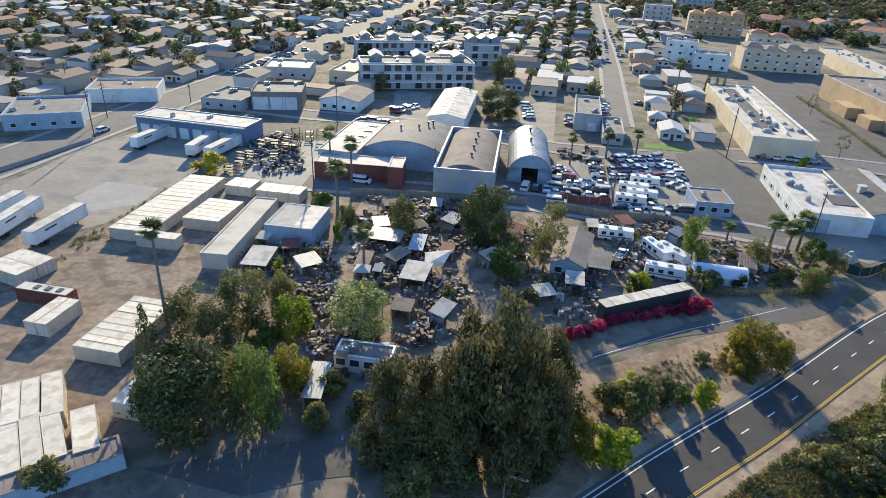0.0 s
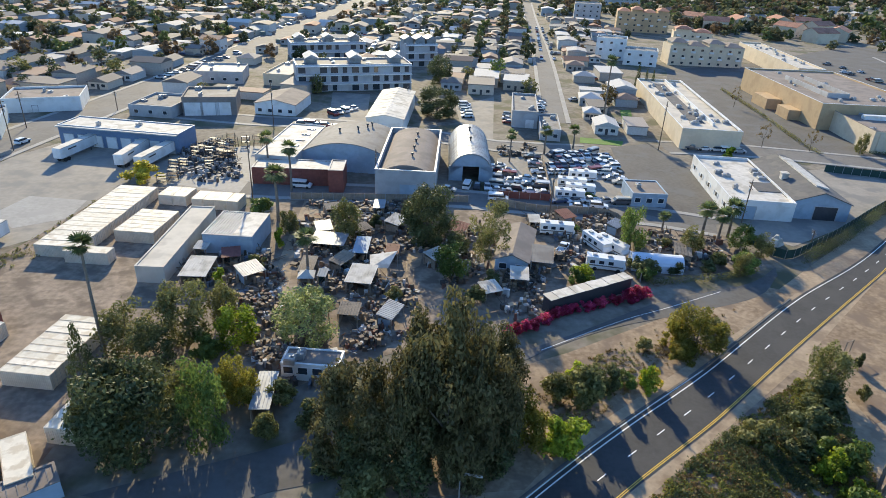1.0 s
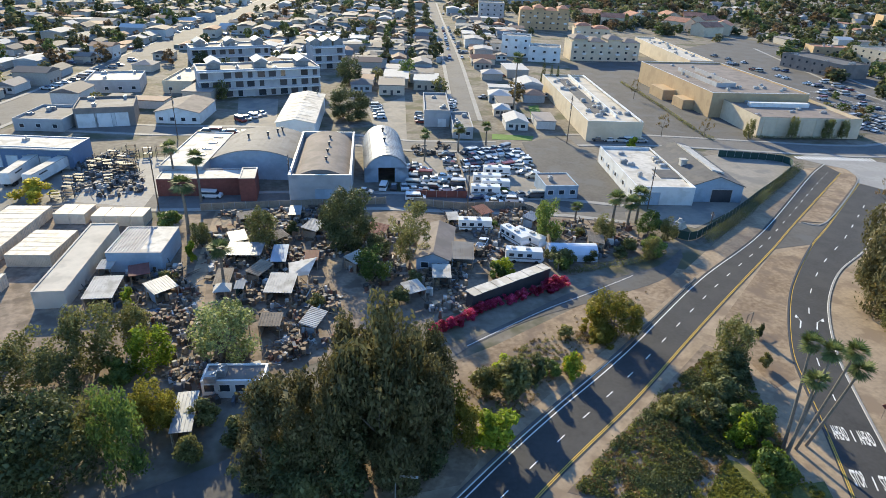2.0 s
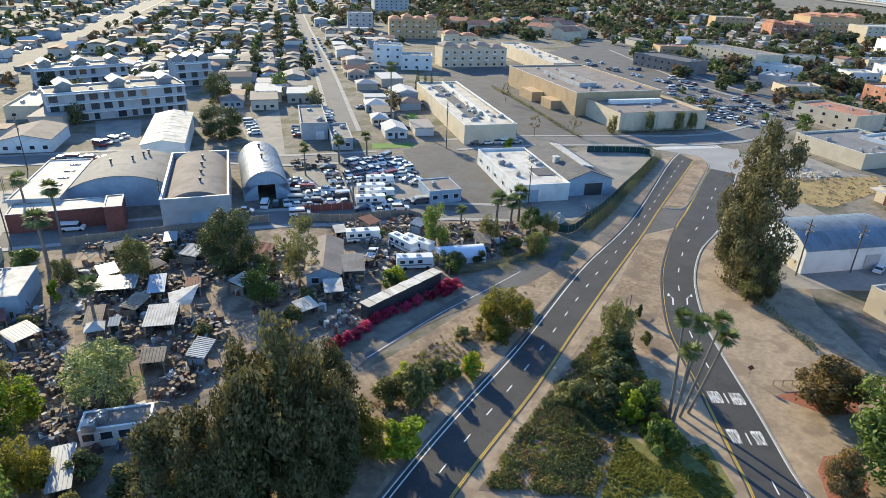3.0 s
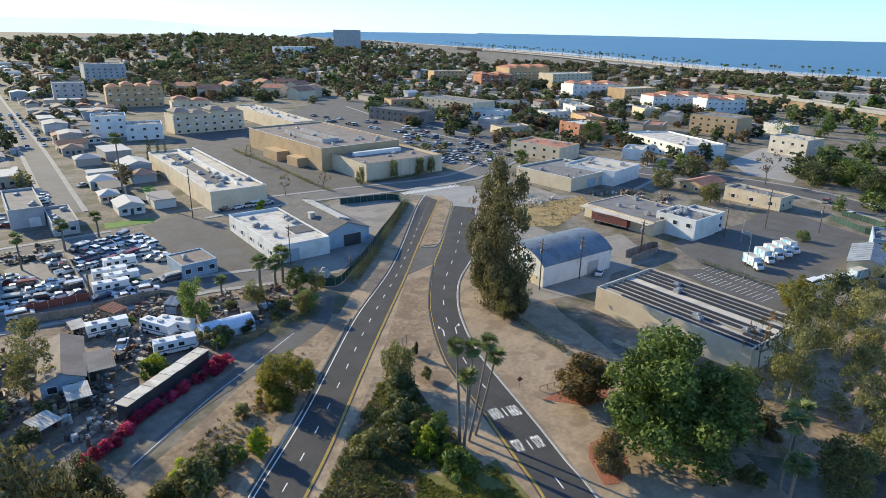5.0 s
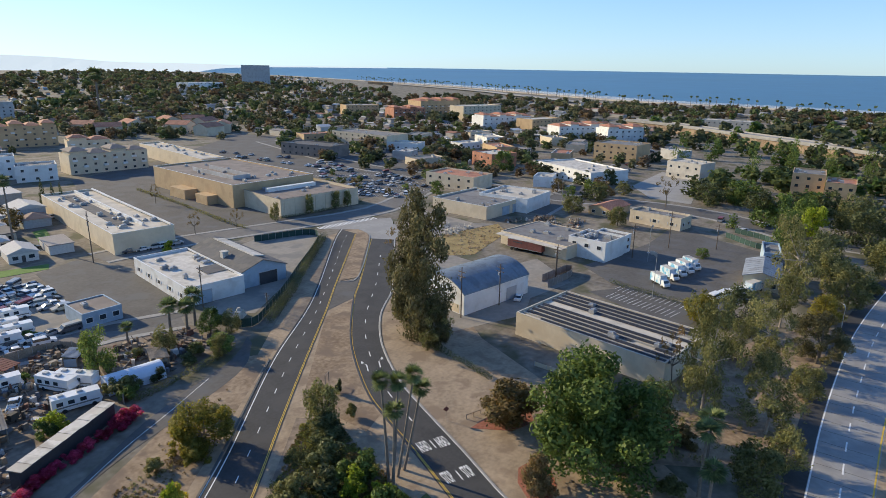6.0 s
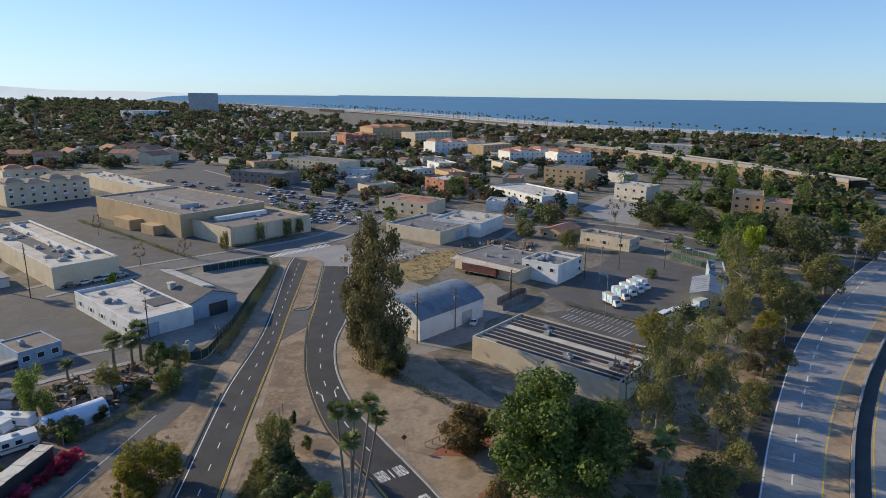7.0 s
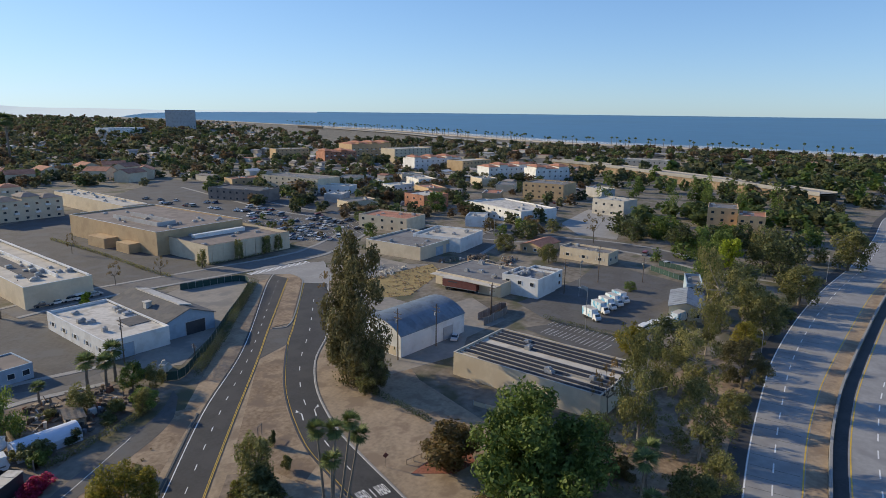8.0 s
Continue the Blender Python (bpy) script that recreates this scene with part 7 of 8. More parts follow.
# makeshift shelters crowded between the heaps
SHEDS = (("pale_roof_shed", M_WHITE_ROOF, M_WOOD, "small shelter with a bleached metal roof"), ("rusty_roof_shed", M_RUST_WALL, M_WOOD, "small shelter with a rusty sheet roof"), ("grey_roof_shed", M_METAL_ROOF, M_SKY_WALL, "small shelter with a grey sheet roof"), ("plank_roof_shelter", M_WOOD, M_WOOD, "small shelter with a weathered plank roof"))
for k, (sx_, sy_) in enumerate(((-37.5, 117.0), (-31.0, 113.5), (-26.0, 106.5), (-9.0, 111.5), (1.0, 115.0), (-14.0, 126.0), (-6.0, 126.0), (2.0, 130.0), (-2.0, 138.5), (-13.0, 138.0), (10.0, 113.0), (15.5, 126.0), (9.0, 131.5), (19.0, 99.5), (-13.0, 92.5), (0.5, 92.0), (34.0, 131.0), (42.0, 133.5), (53.0, 129.0), (63.0, 115.0))):
    nm_, rf_, wl_, lb_ = SHEDS[(k * 5 + k // 4) % 4]
    lean_shed(nm_, sx_, sy_, 2.8 + 0.9 * (k % 4), 3.0 + 0.7 * (k % 3), GRID + 23 * k % 90, 2.2 + 0.2 * (k % 3), rf_, wl_, lb_)
# tent
tt = thing("pointed_tent", -15.3, 104.9, 0, "small white pointed canopy tent", "tent")
part("canopy", (lambda g: [g.face((-1.6, -1.6, 2.0), (1.6, -1.6, 2.0), (0, 0, 3.1)), g.face((1.6, -1.6, 2.0), (1.6, 1.6, 2.0), (0, 0, 3.1)), g.face((1.6, 1.6, 2.0), (-1.6, 1.6, 2.0), (0, 0, 3.1)), g.face((-1.6, 1.6, 2.0), (-1.6, -1.6, 2.0), (0, 0, 3.1))] and g)(Geo()), M_WHITE_ROOF, tt)
for px in (-1.5, 1.5):
    for py in (-1.5, 1.5):
        part("leg", Geo().tube((px, py, 0), (px, py, 2.02), 0.04, 0.04, 6), M_STEEL, tt)

# yard house: main ridge and cross wing
x, y, w, d, a = 26.9, 116.4, 6.6, 16.0, 343.2
gable_building("yard_house", x, y, w, d, a, 3.0, 1.3, M_SKY_WALL, M_BROWN_ROOF, "long blue-walled yard house with a worn brown roof", windows=[(2, 1.0)])
lean_shed("house_annex", 31.5, 111.7, 4.6, 7.2, 345.8, 3.0, M_GREY_ROOF, M_SKY_WALL, "annex with a grey shingle roof")
# white mobile home near the trees
x, y, w, d, a = -11.1, 77.6, 8.7, 2.7, 351.4
mh = flat_building("mobile_home", x, y, w, max(d, 4), a, 3.0, M_WHITE, M_BROWN_ROOF, "white mobile home with a rusted roof", parapet=0.1, units=2, windows=[(4, 1.2)])
# long covered wall with pale panels by the bougainvillea
x, y, w, d, a = 37.4, 98.4, 19.8, 2.2, 24.4
ls = thing("long_lean_to", x, y, a, "long dark lean-to with pale roof panels", "shed")
part("back_wall", Geo().box(0, -d / 2 + 0.2, 0, w, 0.15, 3.0), M_DARK, ls)
part("side_wall", Geo().box(-w / 2 + 0.1, 0, 0, 0.15, d - 0.5, 2.9), M_DARK, ls)
part("side_wall", Geo().box(w / 2 - 0.1, 0, 0, 0.15, d - 0.5, 2.9), M_DARK, ls)
for i in range(10):
    part("roof_panel", Geo().box(-w / 2 + (i + 0.5) * w / 10, 0.03 * (i % 3), 3.05 + 0.04 * (i % 2), w / 10 - 0.08, d + 0.4, 0.07), M_WHITE_ROOF if i % 4 else M_CREAM_ROOF, ls)
# white tarp tunnel
x, y, w, d, a = 55.6, 111.1, 10.5, 3.6, 350.0
tn = thing("tarp_tunnel", x, y, a, "pale blue-white tarp tunnel shelter", "tent")
sub = new("cover_frame")
sub.parent = tn
sub.matrix_basis = pose(0, 0, 0, 0, 0, 90)
arch_roof(sub, max(4.5, d), w, 1.6, 1.5, M_TARP, 10, 0.05)
part("side_cover", Geo().box(0, -max(4.5, d) / 2, 0, w, 0.06, 1.65).box(0, max(4.5, d) / 2, 0, w, 0.06, 1.65), M_TARP, tn)
part("end_cover", Geo().box(-w / 2 + 0.1, 0, 0, 0.06, max(4.5, d) - 0.1, 2.6).box(w / 2 - 0.1, 0, 0, 0.06, max(4.5, d) - 0.1, 2.6), M_TARP, tn)


def inside(p, P):
    c = False
    for a, b in zip(P, P[1:] + P[:1]):
        if (a[1] > p[1]) != (b[1] > p[1]) and p[0] < (b[0] - a[0]) * (p[1] - a[1]) / (b[1] - a[1]) + a[0]:
            c = not c
    return c


def junk(name, poly, n, label, seed, big=1.0, material=None):
    """Heaps of boxes, planks, pipes and drums, too many to count."""
    r = random.Random(seed)
    g = Geo()
    xs, ys = [p[0] for p in poly], [p[1] for p in poly]
    k = 0
    heaps = []
    while len(heaps) < max(3, n // 14):
        p = (r.uniform(min(xs), max(xs)), r.uniform(min(ys), max(ys)))
        if inside(p, poly):
            heaps.append(p)
    while k < n:
        hx, hy = r.choice(heaps)
        x, y = r.gauss(hx, 1.5), r.gauss(hy, 1.5)
        if not inside((x, y), poly):
            continue
        k += 1
        z = max(0.0, r.gauss(0.1, 0.45) * math.exp(-((x - hx) ** 2 + (y - hy) ** 2) / 3)) * big
        q = r.random()
        if q < 0.45:
            g.box(x, y, 0 if z < 0.3 else z * 0.6, r.uniform(0.3, 1.5) * big, r.uniform(0.3, 1.1) * big, r.uniform(0.3, 1.3) * big, r.uniform(0, 180), r.uniform(0.7, 1))
        elif q < 0.75:
            a, l = r.uniform(0, 6.28), r.uniform(1, 3.2) * big
            g.tube((x, y, z), (x + l * math.cos(a), y + l * math.sin(a), z + r.uniform(0.1, 1.5)), r.uniform(0.04, 0.12), r.uniform(0.04, 0.1), 5)
        elif q < 0.9:
            g.tube((x, y, z * 0.3), (x, y, z * 0.3 + r.uniform(0.6, 1.6) * big), r.uniform(0.2, 0.4), r.uniform(0.2, 0.4), 8)
        else:
            a = r.uniform(0, 180)
            g.box(x, y, 0.2 + z, r.uniform(1, 2.4), r.uniform(0.8, 1.6), 0.06, a)
    ob = new(name, g.mesh(name, material or M_JUNK))
    tagged(ob, label, "junk", kind="stuff")


JUNK = "mixed heaps of salvage, timber, drums and scrap"
junk("junk_heaps", [(-43.2, 124.4), (-28.5, 126.0), (-20.6, 109.5), (-18.5, 91.0), (-27.1, 90.3), (-40.0, 109.9)], 420, JUNK, 1)
junk("junk_heaps", [(-21.7, 131.5), (4.6, 148.7), (5.6, 119.8), (-10.1, 118.1), (-18.4, 109.7)], 700, JUNK, 2)
junk("junk_heaps", [(-18.4, 102.9), (-10.1, 118.1), (5.6, 119.8), (5.0, 86.2), (-6.8, 82.1), (-9.1, 95.6)], 620, JUNK, 3)
junk("junk_heaps", [(5.6, 122.5), (23.0, 133.4), (23.8, 111.5), (10.6, 101.4)], 380, JUNK, 4)
junk("junk_heaps", [(33.1, 137.8), (60.2, 137.7), (55.6, 117.1), (29.9, 107.5)], 420, JUNK, 5)
junk("junk_heaps", [(20.0, 108.8), (31.5, 109.9), (28.2, 93.3), (20.8, 90.9)], 240, JUNK, 6)
junk("junk_heaps", [(58.3, 128.2), (80.0, 130.6), (78.1, 114.5), (53.3, 107.5)], 260, JUNK, 7)
junk("junk_heaps", [(-22.2, 85.6), (-5.3, 85.3), (-6.3, 76.3), (-17.2, 70.3)], 280, JUNK, 8)
junk("junk_heaps", [(-30.0, 101.8), (-19.5, 102.8), (-16.3, 84.4), (-20.5, 78.0)], 220, JUNK, 9)
junk("junk_heaps", [(-21.0, 144.7), (6.0, 146.6), (5.8, 133.0), (-19.2, 131.8)], 380, JUNK, 10)
junk("scrap_racks", [(-62.8, 189.8), (-50.5, 198.2), (-39.3, 164.0), (-40.4, 154.9), (-55.9, 161.7)], 700, "dense racks and frames of dark scrap metal", 11, 1.1, palette("scrap", [(0.1, 0.09, 0.08), (0.25, 0.22, 0.2), (0.4, 0.38, 0.36), (0.06, 0.055, 0.05)], 0.8))
junk("building_debris", [(210.5, 120.3), (242.7, 118.7), (240.0, 93.7), (218.4, 92.0), (221.0, 113.1)], 200, "roof clutter and stacked goods behind the yard office", 12, 1.0)
junk("stone_piles", [(198.2, 156.0), (205.5, 127.8), (188.3, 122.0), (175.9, 133.5)], 240, "pallets and stone piles on the gravel lot", 13, 0.8, M_CREAM_ROOF)
junk("stacked_goods", [(35.0, 195.2), (49.2, 197.4), (44.7, 183.6), (34.1, 182.1)], 60, "stacked goods along the yard wall", 14)

# scrap yard frames standing upright
for i in range(20):
    r = random.Random(50 + i)
    p = Vector((-53.7, 162.0)).lerp(Vector((-47.4, 192.3)), r.random())
    q = pose(p.x, p.y, 0, 0, 0, r.uniform(0, 90)) @ Vector((r.uniform(-8, 8), r.uniform(-5, 5), 0))
    t = thing("metal_rack", q.x, q.y, GRID + r.uniform(-20, 20), "dark steel storage rack with bare shelves", "rack", "scrap racks")
    hh = r.uniform(2, 4)
    for sx in (-1, 1):
        for sy in (-1, 1):
            part("upright", Geo().box(sx * 1.2, sy * 0.5, 0, 0.1, 0.1, hh), M_DARK, t)
    for k in range(3):
        part("shelf", Geo().box(0, 0, hh * (0.3 + 0.3 * k), 2.5, 1.1, 0.07), M_WOODPOLE if r.random() < 0.6 else M_DARK, t)


# ---- fences, poles, lamps, signs ----
def fence(name, line, h, panel, label, step=2.5):
    pts = smooth(line, 2.0)
    n = max(2, int(sum((b - a).length for a, b in zip(pts, pts[1:])) / step) + 1)
    pts = spaced(pts, n)
    t = thing(name, pts[0].x, pts[0].y, 0, label, "fence")
    o = pts[0]
    for p in pts:
        part("post", Geo().box(p.x - o.x, p.y - o.y, 0, 0.1, 0.1, h + 0.1), M_STEEL, t)
    for a, b in zip(pts, pts[1:]):
        m, d = (a + b) / 2 - o, b - a
        part("panel", Geo().box(m.x, m.y, 0.05, d.length - 0.12, 0.05, h - 0.05, math.degrees(math.atan2(d.y, d.x))), panel, t)


fence("mesh_fence", [(82.7, 124.0), (85.8, 115.4), (93.0, 118.0), (118.2, 135.1), (153.3, 162.6), (134.5, 173.9)], 2.2, M_FENCE_GREEN, "dark green mesh fence round the warehouse yard")
fence("yard_fence", [(-24.1, 147.0), (-4.0, 146.8), (20.3, 146.1)], 1.9, M_WOOD, "patched timber yard fence along the street")
fence("yard_fence", [(27.2, 144.8), (37.6, 140.1), (55.5, 135.5), (50.2, 105.0)], 2.0, M_WOOD, "patched timber yard fence")
fence("rust_fence", [(28.6, 149.8), (42.0, 147.7)], 1.9, M_RUST_WALL, "rust-red slatted fence along the tow yard")
fence("tow_yard_fence", [(47.3, 181.4), (42.3, 148.8)], 2.0, M_WOOD, "tan slatted fence dividing the tow yard")
fence("low_wall", [(108.7, 52.1), (108.6, 47.6), (109.9, 38.3)], 1.0, M_CREAM, "low cream wall beside the drive")
fence("lot_fence", [(246.0, 42.8), (235.8, 29.0), (248.4, 28.5), (255.4, 41.4)], 2.0, M_FENCE_GREEN, "green mesh enclosure with steel posts")
fence("block_wall", [(158.1, 74.9), (172.1, 72.9), (167.5, 70.0), (154.5, 71.3)], 2.2, M_BROWN_ROOF, "brown block bin enclosure")
fence("yard_wall", [(-115.7, 151.0), (-110.4, 167.2), (-106.6, 179.8)], 1.2, M_CONCRETE, "low pale wall along the avenue")


def pole(x, y, h, arms=2, ang=0.0):
    def make():
        t = new("utility_pole")
        tagged(t, "dark wooden utility pole with crossarms", "utility pole", "utility poles")
        part("pole_shaft", Geo().tube((0, 0, 0), (0, 0, 1), 0.17, 0.11, 8), M_WOODPOLE, t)
        for k in range(2):
            c = part("crossarm", Geo().box(0, 0, 0.9 - 0.09 * k, 2.4, 0.12, 0.012), M_WOODPOLE, t)
            for xx in (-1.1, -0.5, 0.5, 1.1):
                part("insulator", Geo().tube((xx, 0, 0.912 - 0.09 * k), (xx, 0, 0.93 - 0.09 * k), 0.06, 0.05, 6), M_GREY_WALL, c)
        part("transformer", Geo().tube((0.32, 0, 0.72), (0.32, 0, 0.79), 0.24, 0.24, 10), M_GREY_WALL, t)
        return t

    place(("pole",), make, x, y, 1.0, h, ang)


POLES = ((-107.5, 182.5, 15.4), (-115.2, 205.5, 11.9), (-33.5, 147.7, 16.2), (-3.1, 153.6, 11.3), (38.5, 134.6, 13.6), (101.4, 206.8, 6.8), (88.9, 192.9, 16.3), (86.8, 134.3, 11.4), (-96.3, 229.8, 7.1), (-38.2, 209.1, 15.6), (7.5, 243.0, 8.7), (-147.3, 239.7, 10.6),
         (121.0, 78.7, 13.2), (134.1, 75.4, 11.4), (163.8, 73.4, 9.5), (96.0, 120.8, 4.4), (197.4, 61.7, 11.7), (217.6, 55.7, 13.5), (226.0, 41.8, 9.0), (165.7, 74.0, 9.7))
for v in POLES:
    pole(*v, 2, GRID + 90)


def street_lamp(x, y, h, ang):
    def make():
        t = new("street_lamp")
        tagged(t, "tall grey street lamp with a curved arm", "street lamp", "street lamps")
        part("pole_shaft", Geo().tube((0, 0, 0), (0, 0, 0.97), 0.1, 0.06, 8), M_STEEL, t)
        part("arm", Geo().tube((0, 0, 0.96), (0.9, 0, 1.0), 0.05, 0.04, 6).tube((0.9, 0, 1.0), (1.9, 0, 1.0), 0.04, 0.04, 6), M_STEEL, t)
        part("lamp_head", Geo().box(2.2, 0, 0.985, 0.8, 0.32, 0.02, 0, 0.8), M_GREY_WALL, t)
        return t

    place(("lamp",), make, x, y, 1.0, h, ang)


for v in ((8.4, 52.0, 5.3, -15), (165.5, 1.1, 7.4, 10), (261.3, -16.5, 9.5, 10), (347.2, -46.1, 15.8, 10), (163.2, 44.5, 13.0, 100), (197.1, 56.5, 11.5, 0), (264.0, 169.4, 14.5, 0), (265.1, 118.0, 12.9, 0)):
    street_lamp(*v)

sg = thing("warning_sign", 80.5, 55.0, -39.9, "brown diamond road sign seen from behind", "road sign")
part("sign_post", Geo().box(0, 0, 0, 0.08, 0.06, 2.6), M_WOOD, sg)
part("sign_plate", Geo().extrude_y([(0, 1.75), (0.55, 2.3), (0, 2.85), (-0.55, 2.3)], -0.06, -0.03), M_RUST_WALL, sg)
fr = thing("sign_frame", 77.3, 80.9, 20, "bare timber sign frame on the median", "sign")
for xx in (-0.8, 0.8):
    part("post", Geo().box(xx, 0, 0, 0.12, 0.12, 2.4), M_WOOD, fr)
part("rail", Geo().box(0, 0, 2.3, 1.8, 0.1, 0.12), M_WOOD, fr)
rf = thing("rail_fence", 84.5, 51.8, -20, "short fallen timber rail fence", "fence")
for k in range(3):
    part("post", Geo().box(1.6 * k - 1.6, 0, 0, 0.14, 0.14, 1.0), M_WOOD, rf)
part("rail", Geo().box(0, 0, 0.8, 3.4, 0.1, 0.12), M_WOOD, rf)
sheet("mulch_bed", [(81.0, 50.2), (89.2, 49.3), (91.8, 44.3), (89.3, 42.2), (84.6, 43.9)], 0.05, M_RED_MULCH, "red bark mulch under the bush", "ground")
sheet("mulch_bed", [(72.9, 36.6), (76.1, 38.2), (78.6, 37.5), (79.3, 34.4), (75.5, 31.4), (71.1, 30.4), (69.0, 31.8)], 0.05, M_RED_MULCH, "red bark mulch under the bush", "ground")
# white tarped heap in the yard corner
tp = thing("tarped_heap", 88.6, 122.4, 20, "heap covered by a crumpled white tarp", "tarp")
part("tarp_cover", Geo().box(0, 0, 0, 3.4, 2.6, 1.6, 10, 0.6).box(0.5, 0.3, 1.5, 1.5, 1.2, 0.7, 30, 0.5), M_WHITE_ROOF, tp)
# red lorry beside the yard office
x0, y0 = 182.5, 93.1
t = make_trailer("long dark trailer with red curtain sides", 13.0, M_RUST_WALL)
t.matrix_basis = pose(x0, y0, 0, 0, 0, -181.7 + 90)


# ---- the town beyond ----
def gable_solid(w, d, h, rise, o=0.4):
    return Geo().extrude_y([(-w / 2 - o, h - 0.15), (w / 2 + o, h - 0.15), (w / 2 + o, h), (0, h + rise), (-w / 2 - o, h)], -d / 2 - o, d / 2 + o)


def make_house(w, d, h, rise, hip, label):
    t = new("house")
    tagged(t, label, "house", "town houses")
    shell(t, w, d, h, M_HOUSE)
    if hip:
        o = 0.5
        g = Geo()
        a, b, r = w / 2 + o, d / 2 + o, max(0, (d - w) / 2)
        g.face((-a, -b, h), (a, -b, h), (0, -r - 0.01, h + rise)).face((a, b, h), (-a, b, h), (0, r + 0.01, h + rise))
        g.face((a, -b, h), (a, b, h), (0, r, h + rise), (0, -r, h + rise)).face((-a, b, h), (-a, -b, h), (0, -r, h + rise), (0, r, h + rise))
        part("roof", g, M_ROOFS, t)
    elif rise > 0.3:
        part("roof", gable_solid(w, d, h, rise), M_ROOFS, t)
    else:
        part("roof", Geo().box(0, 0, h - 0.1, w + 0.6, d + 0.6, 0.3), M_ROOFS, t)
    for xx in (-w * 0.27, w * 0.27):
        part("window", Geo().box(xx, -d / 2 - 0.02, 1.0, 1.5, 0.06, 1.1), M_GLASS, t)
    part("door", Geo().box(0, -d / 2 - 0.02, 0, 1.0, 0.06, 2.1), M_DARK, t)
    return t


HOUSES = [(8, 11, 3.0, 1.6, False), (9, 10, 3.2, 1.7, True), (7, 13, 3.0, 0.1, False), (10, 14, 5.4, 1.6, False), (6, 8, 2.8, 1.4, True), (11, 18, 4.2, 0.1, False)]
HLAB = ["stucco house with a pitched roof", "stucco house with a hipped roof", "small flat-roofed stucco house", "two-storey stucco house with a pitched roof", "small cottage with a hipped roof", "long flat-roofed stucco building"]


wish_houses, wish_trees = [], []


def house(x, y, ang, k):
    wish_houses.append((x, y, ang, k))


def real_house(x, y, ang, k):
    place(("house", k), lambda: make_house(*HOUSES[k], HLAB[k]), x, y, 1.0, 1.0, ang)


def far_tree(x, y, h=None):
    k = spin.choice(["far_dark", "far_dark", "far_olive", "far_olive", "far_green", "far_rust"])
    hh = h or spin.uniform(5, 10)
    wish_trees.append((k, x, y, hh, hh * spin.uniform(0.9, 1.3)))


ca, sa = math.cos(radians(GRID)), math.sin(radians(GRID))


def grid_xy(u, v):
    """u across and v along the street grid."""
    return (u * ca - v * sa, u * sa + v * ca)


BLOCKED = [[(-163.8, 511.7), (-67.9, 553.4), (-73.3, 418.5), (-101.9, 271.3), (-119.7, 306.8)]]
taken = [(o.matrix_basis.translation.x, o.matrix_basis.translation.y, 14.0) for o in list(scene.objects) if o.get("category") == "building"]
ROAD_LINES = [([(-112.0, 195.0), (-88.0, 310.0), (-62.0, 470.0), (-20.0, 720.0), (60.0, 1200.0)], 16), ([(62.0, 225.0), (91.0, 379.0), (119.0, 546.0), (150.0, 720.0)], 9)]


def free(x, y, r):
    for tx, ty, tr in taken:
        if (x - tx) ** 2 + (y - ty) ** 2 < (r + tr) ** 2:
            return False
    for line, w in ROAD_LINES:
        for (ax, ay), (bx, by) in zip(line, line[1:]):
            t = max(0, min(1, ((x - ax) * (bx - ax) + (y - ay) * (by - ay)) / ((bx - ax) ** 2 + (by - ay) ** 2)))
            if (x - ax - t * (bx - ax)) ** 2 + (y - ay - t * (by - ay)) ** 2 < (w / 2 + r * 0.7) ** 2:
                return False
    return True


def town(poly, step_u, step_v, chance, tree_chance, seed, cars=0.03):
    r = random.Random(seed)
    us = [(p[0] * ca + p[1] * sa, -p[0] * sa + p[1] * ca) for p in poly]
    u0, u1, v0, v1 = min(u for u, v in us), max(u for u, v in us), min(v for u, v in us), max(v for u, v in us)
    u = u0
    col = 0
    while u < u1:
        v = v0
        while v < v1:
            x, y = grid_xy(u + r.uniform(-2, 2), v + r.uniform(-2, 2))
            if inside((x, y), poly) and free(x, y, 6):
                if r.random() < chance:
                    house(x, y, GRID + r.choice((0, 0, 90, 180)) + r.uniform(-3, 3), r.randrange(6))
                if r.random() < tree_chance:
                    tx, ty = grid_xy(u + step_u / 2 + r.uniform(-2, 2), v + r.uniform(-4, 4))
                    if free(tx, ty, 3):
                        far_tree(tx, ty)
                if r.random() < cars:
                    tx, ty = grid_xy(u + step_u / 2, v + step_v / 2)
                    if free(tx, ty, 2):
                        car(tx, ty, GRID + r.choice((0, 90)), None, r.random() < 0.4)
            v += step_v
        u += step_u
        col += 1


town([(-330.0, 160.0), (-125.0, 190.0), (-85.0, 400.0), (-60.0, 520.0), (-20.0, 640.0), (-200.0, 560.0), (-420.0, 430.0)], 15, 16, 0.85, 0.7, 1)
town([(-100.0, 245.0), (-60.0, 470.0), (0.0, 640.0), (60.0, 640.0), (20.0, 400.0), (-20.0, 260.0)], 15, 17, 0.75, 0.45, 2)
town([(20.0, 265.0), (66.0, 262.0), (120.0, 540.0), (135.0, 700.0), (60.0, 700.0), (30.0, 450.0)], 14, 15, 0.85, 0.4, 3)
town([(75.0, 255.0), (100.0, 240.0), (112.0, 330.0), (170.0, 480.0), (190.0, 700.0), (150.0, 700.0), (125.0, 540.0)], 14, 15, 0.8, 0.3, 4)
town([(60.0, 205.0), (100.0, 200.0), (96.0, 250.0), (70.0, 255.0)], 14, 15, 0.8, 0.3, 5)
town([(-420.0, 430.0), (-20.0, 650.0), (190.0, 700.0), (360.0, 900.0), (200.0, 1300.0), (-500.0, 1000.0)], 24, 26, 0.75, 0.6, 6, 0)
town([(200.0, 470.0), (420.0, 560.0), (700.0, 1000.0), (420.0, 1100.0), (220.0, 720.0)], 26, 26, 0.6, 0.9, 7, 0)
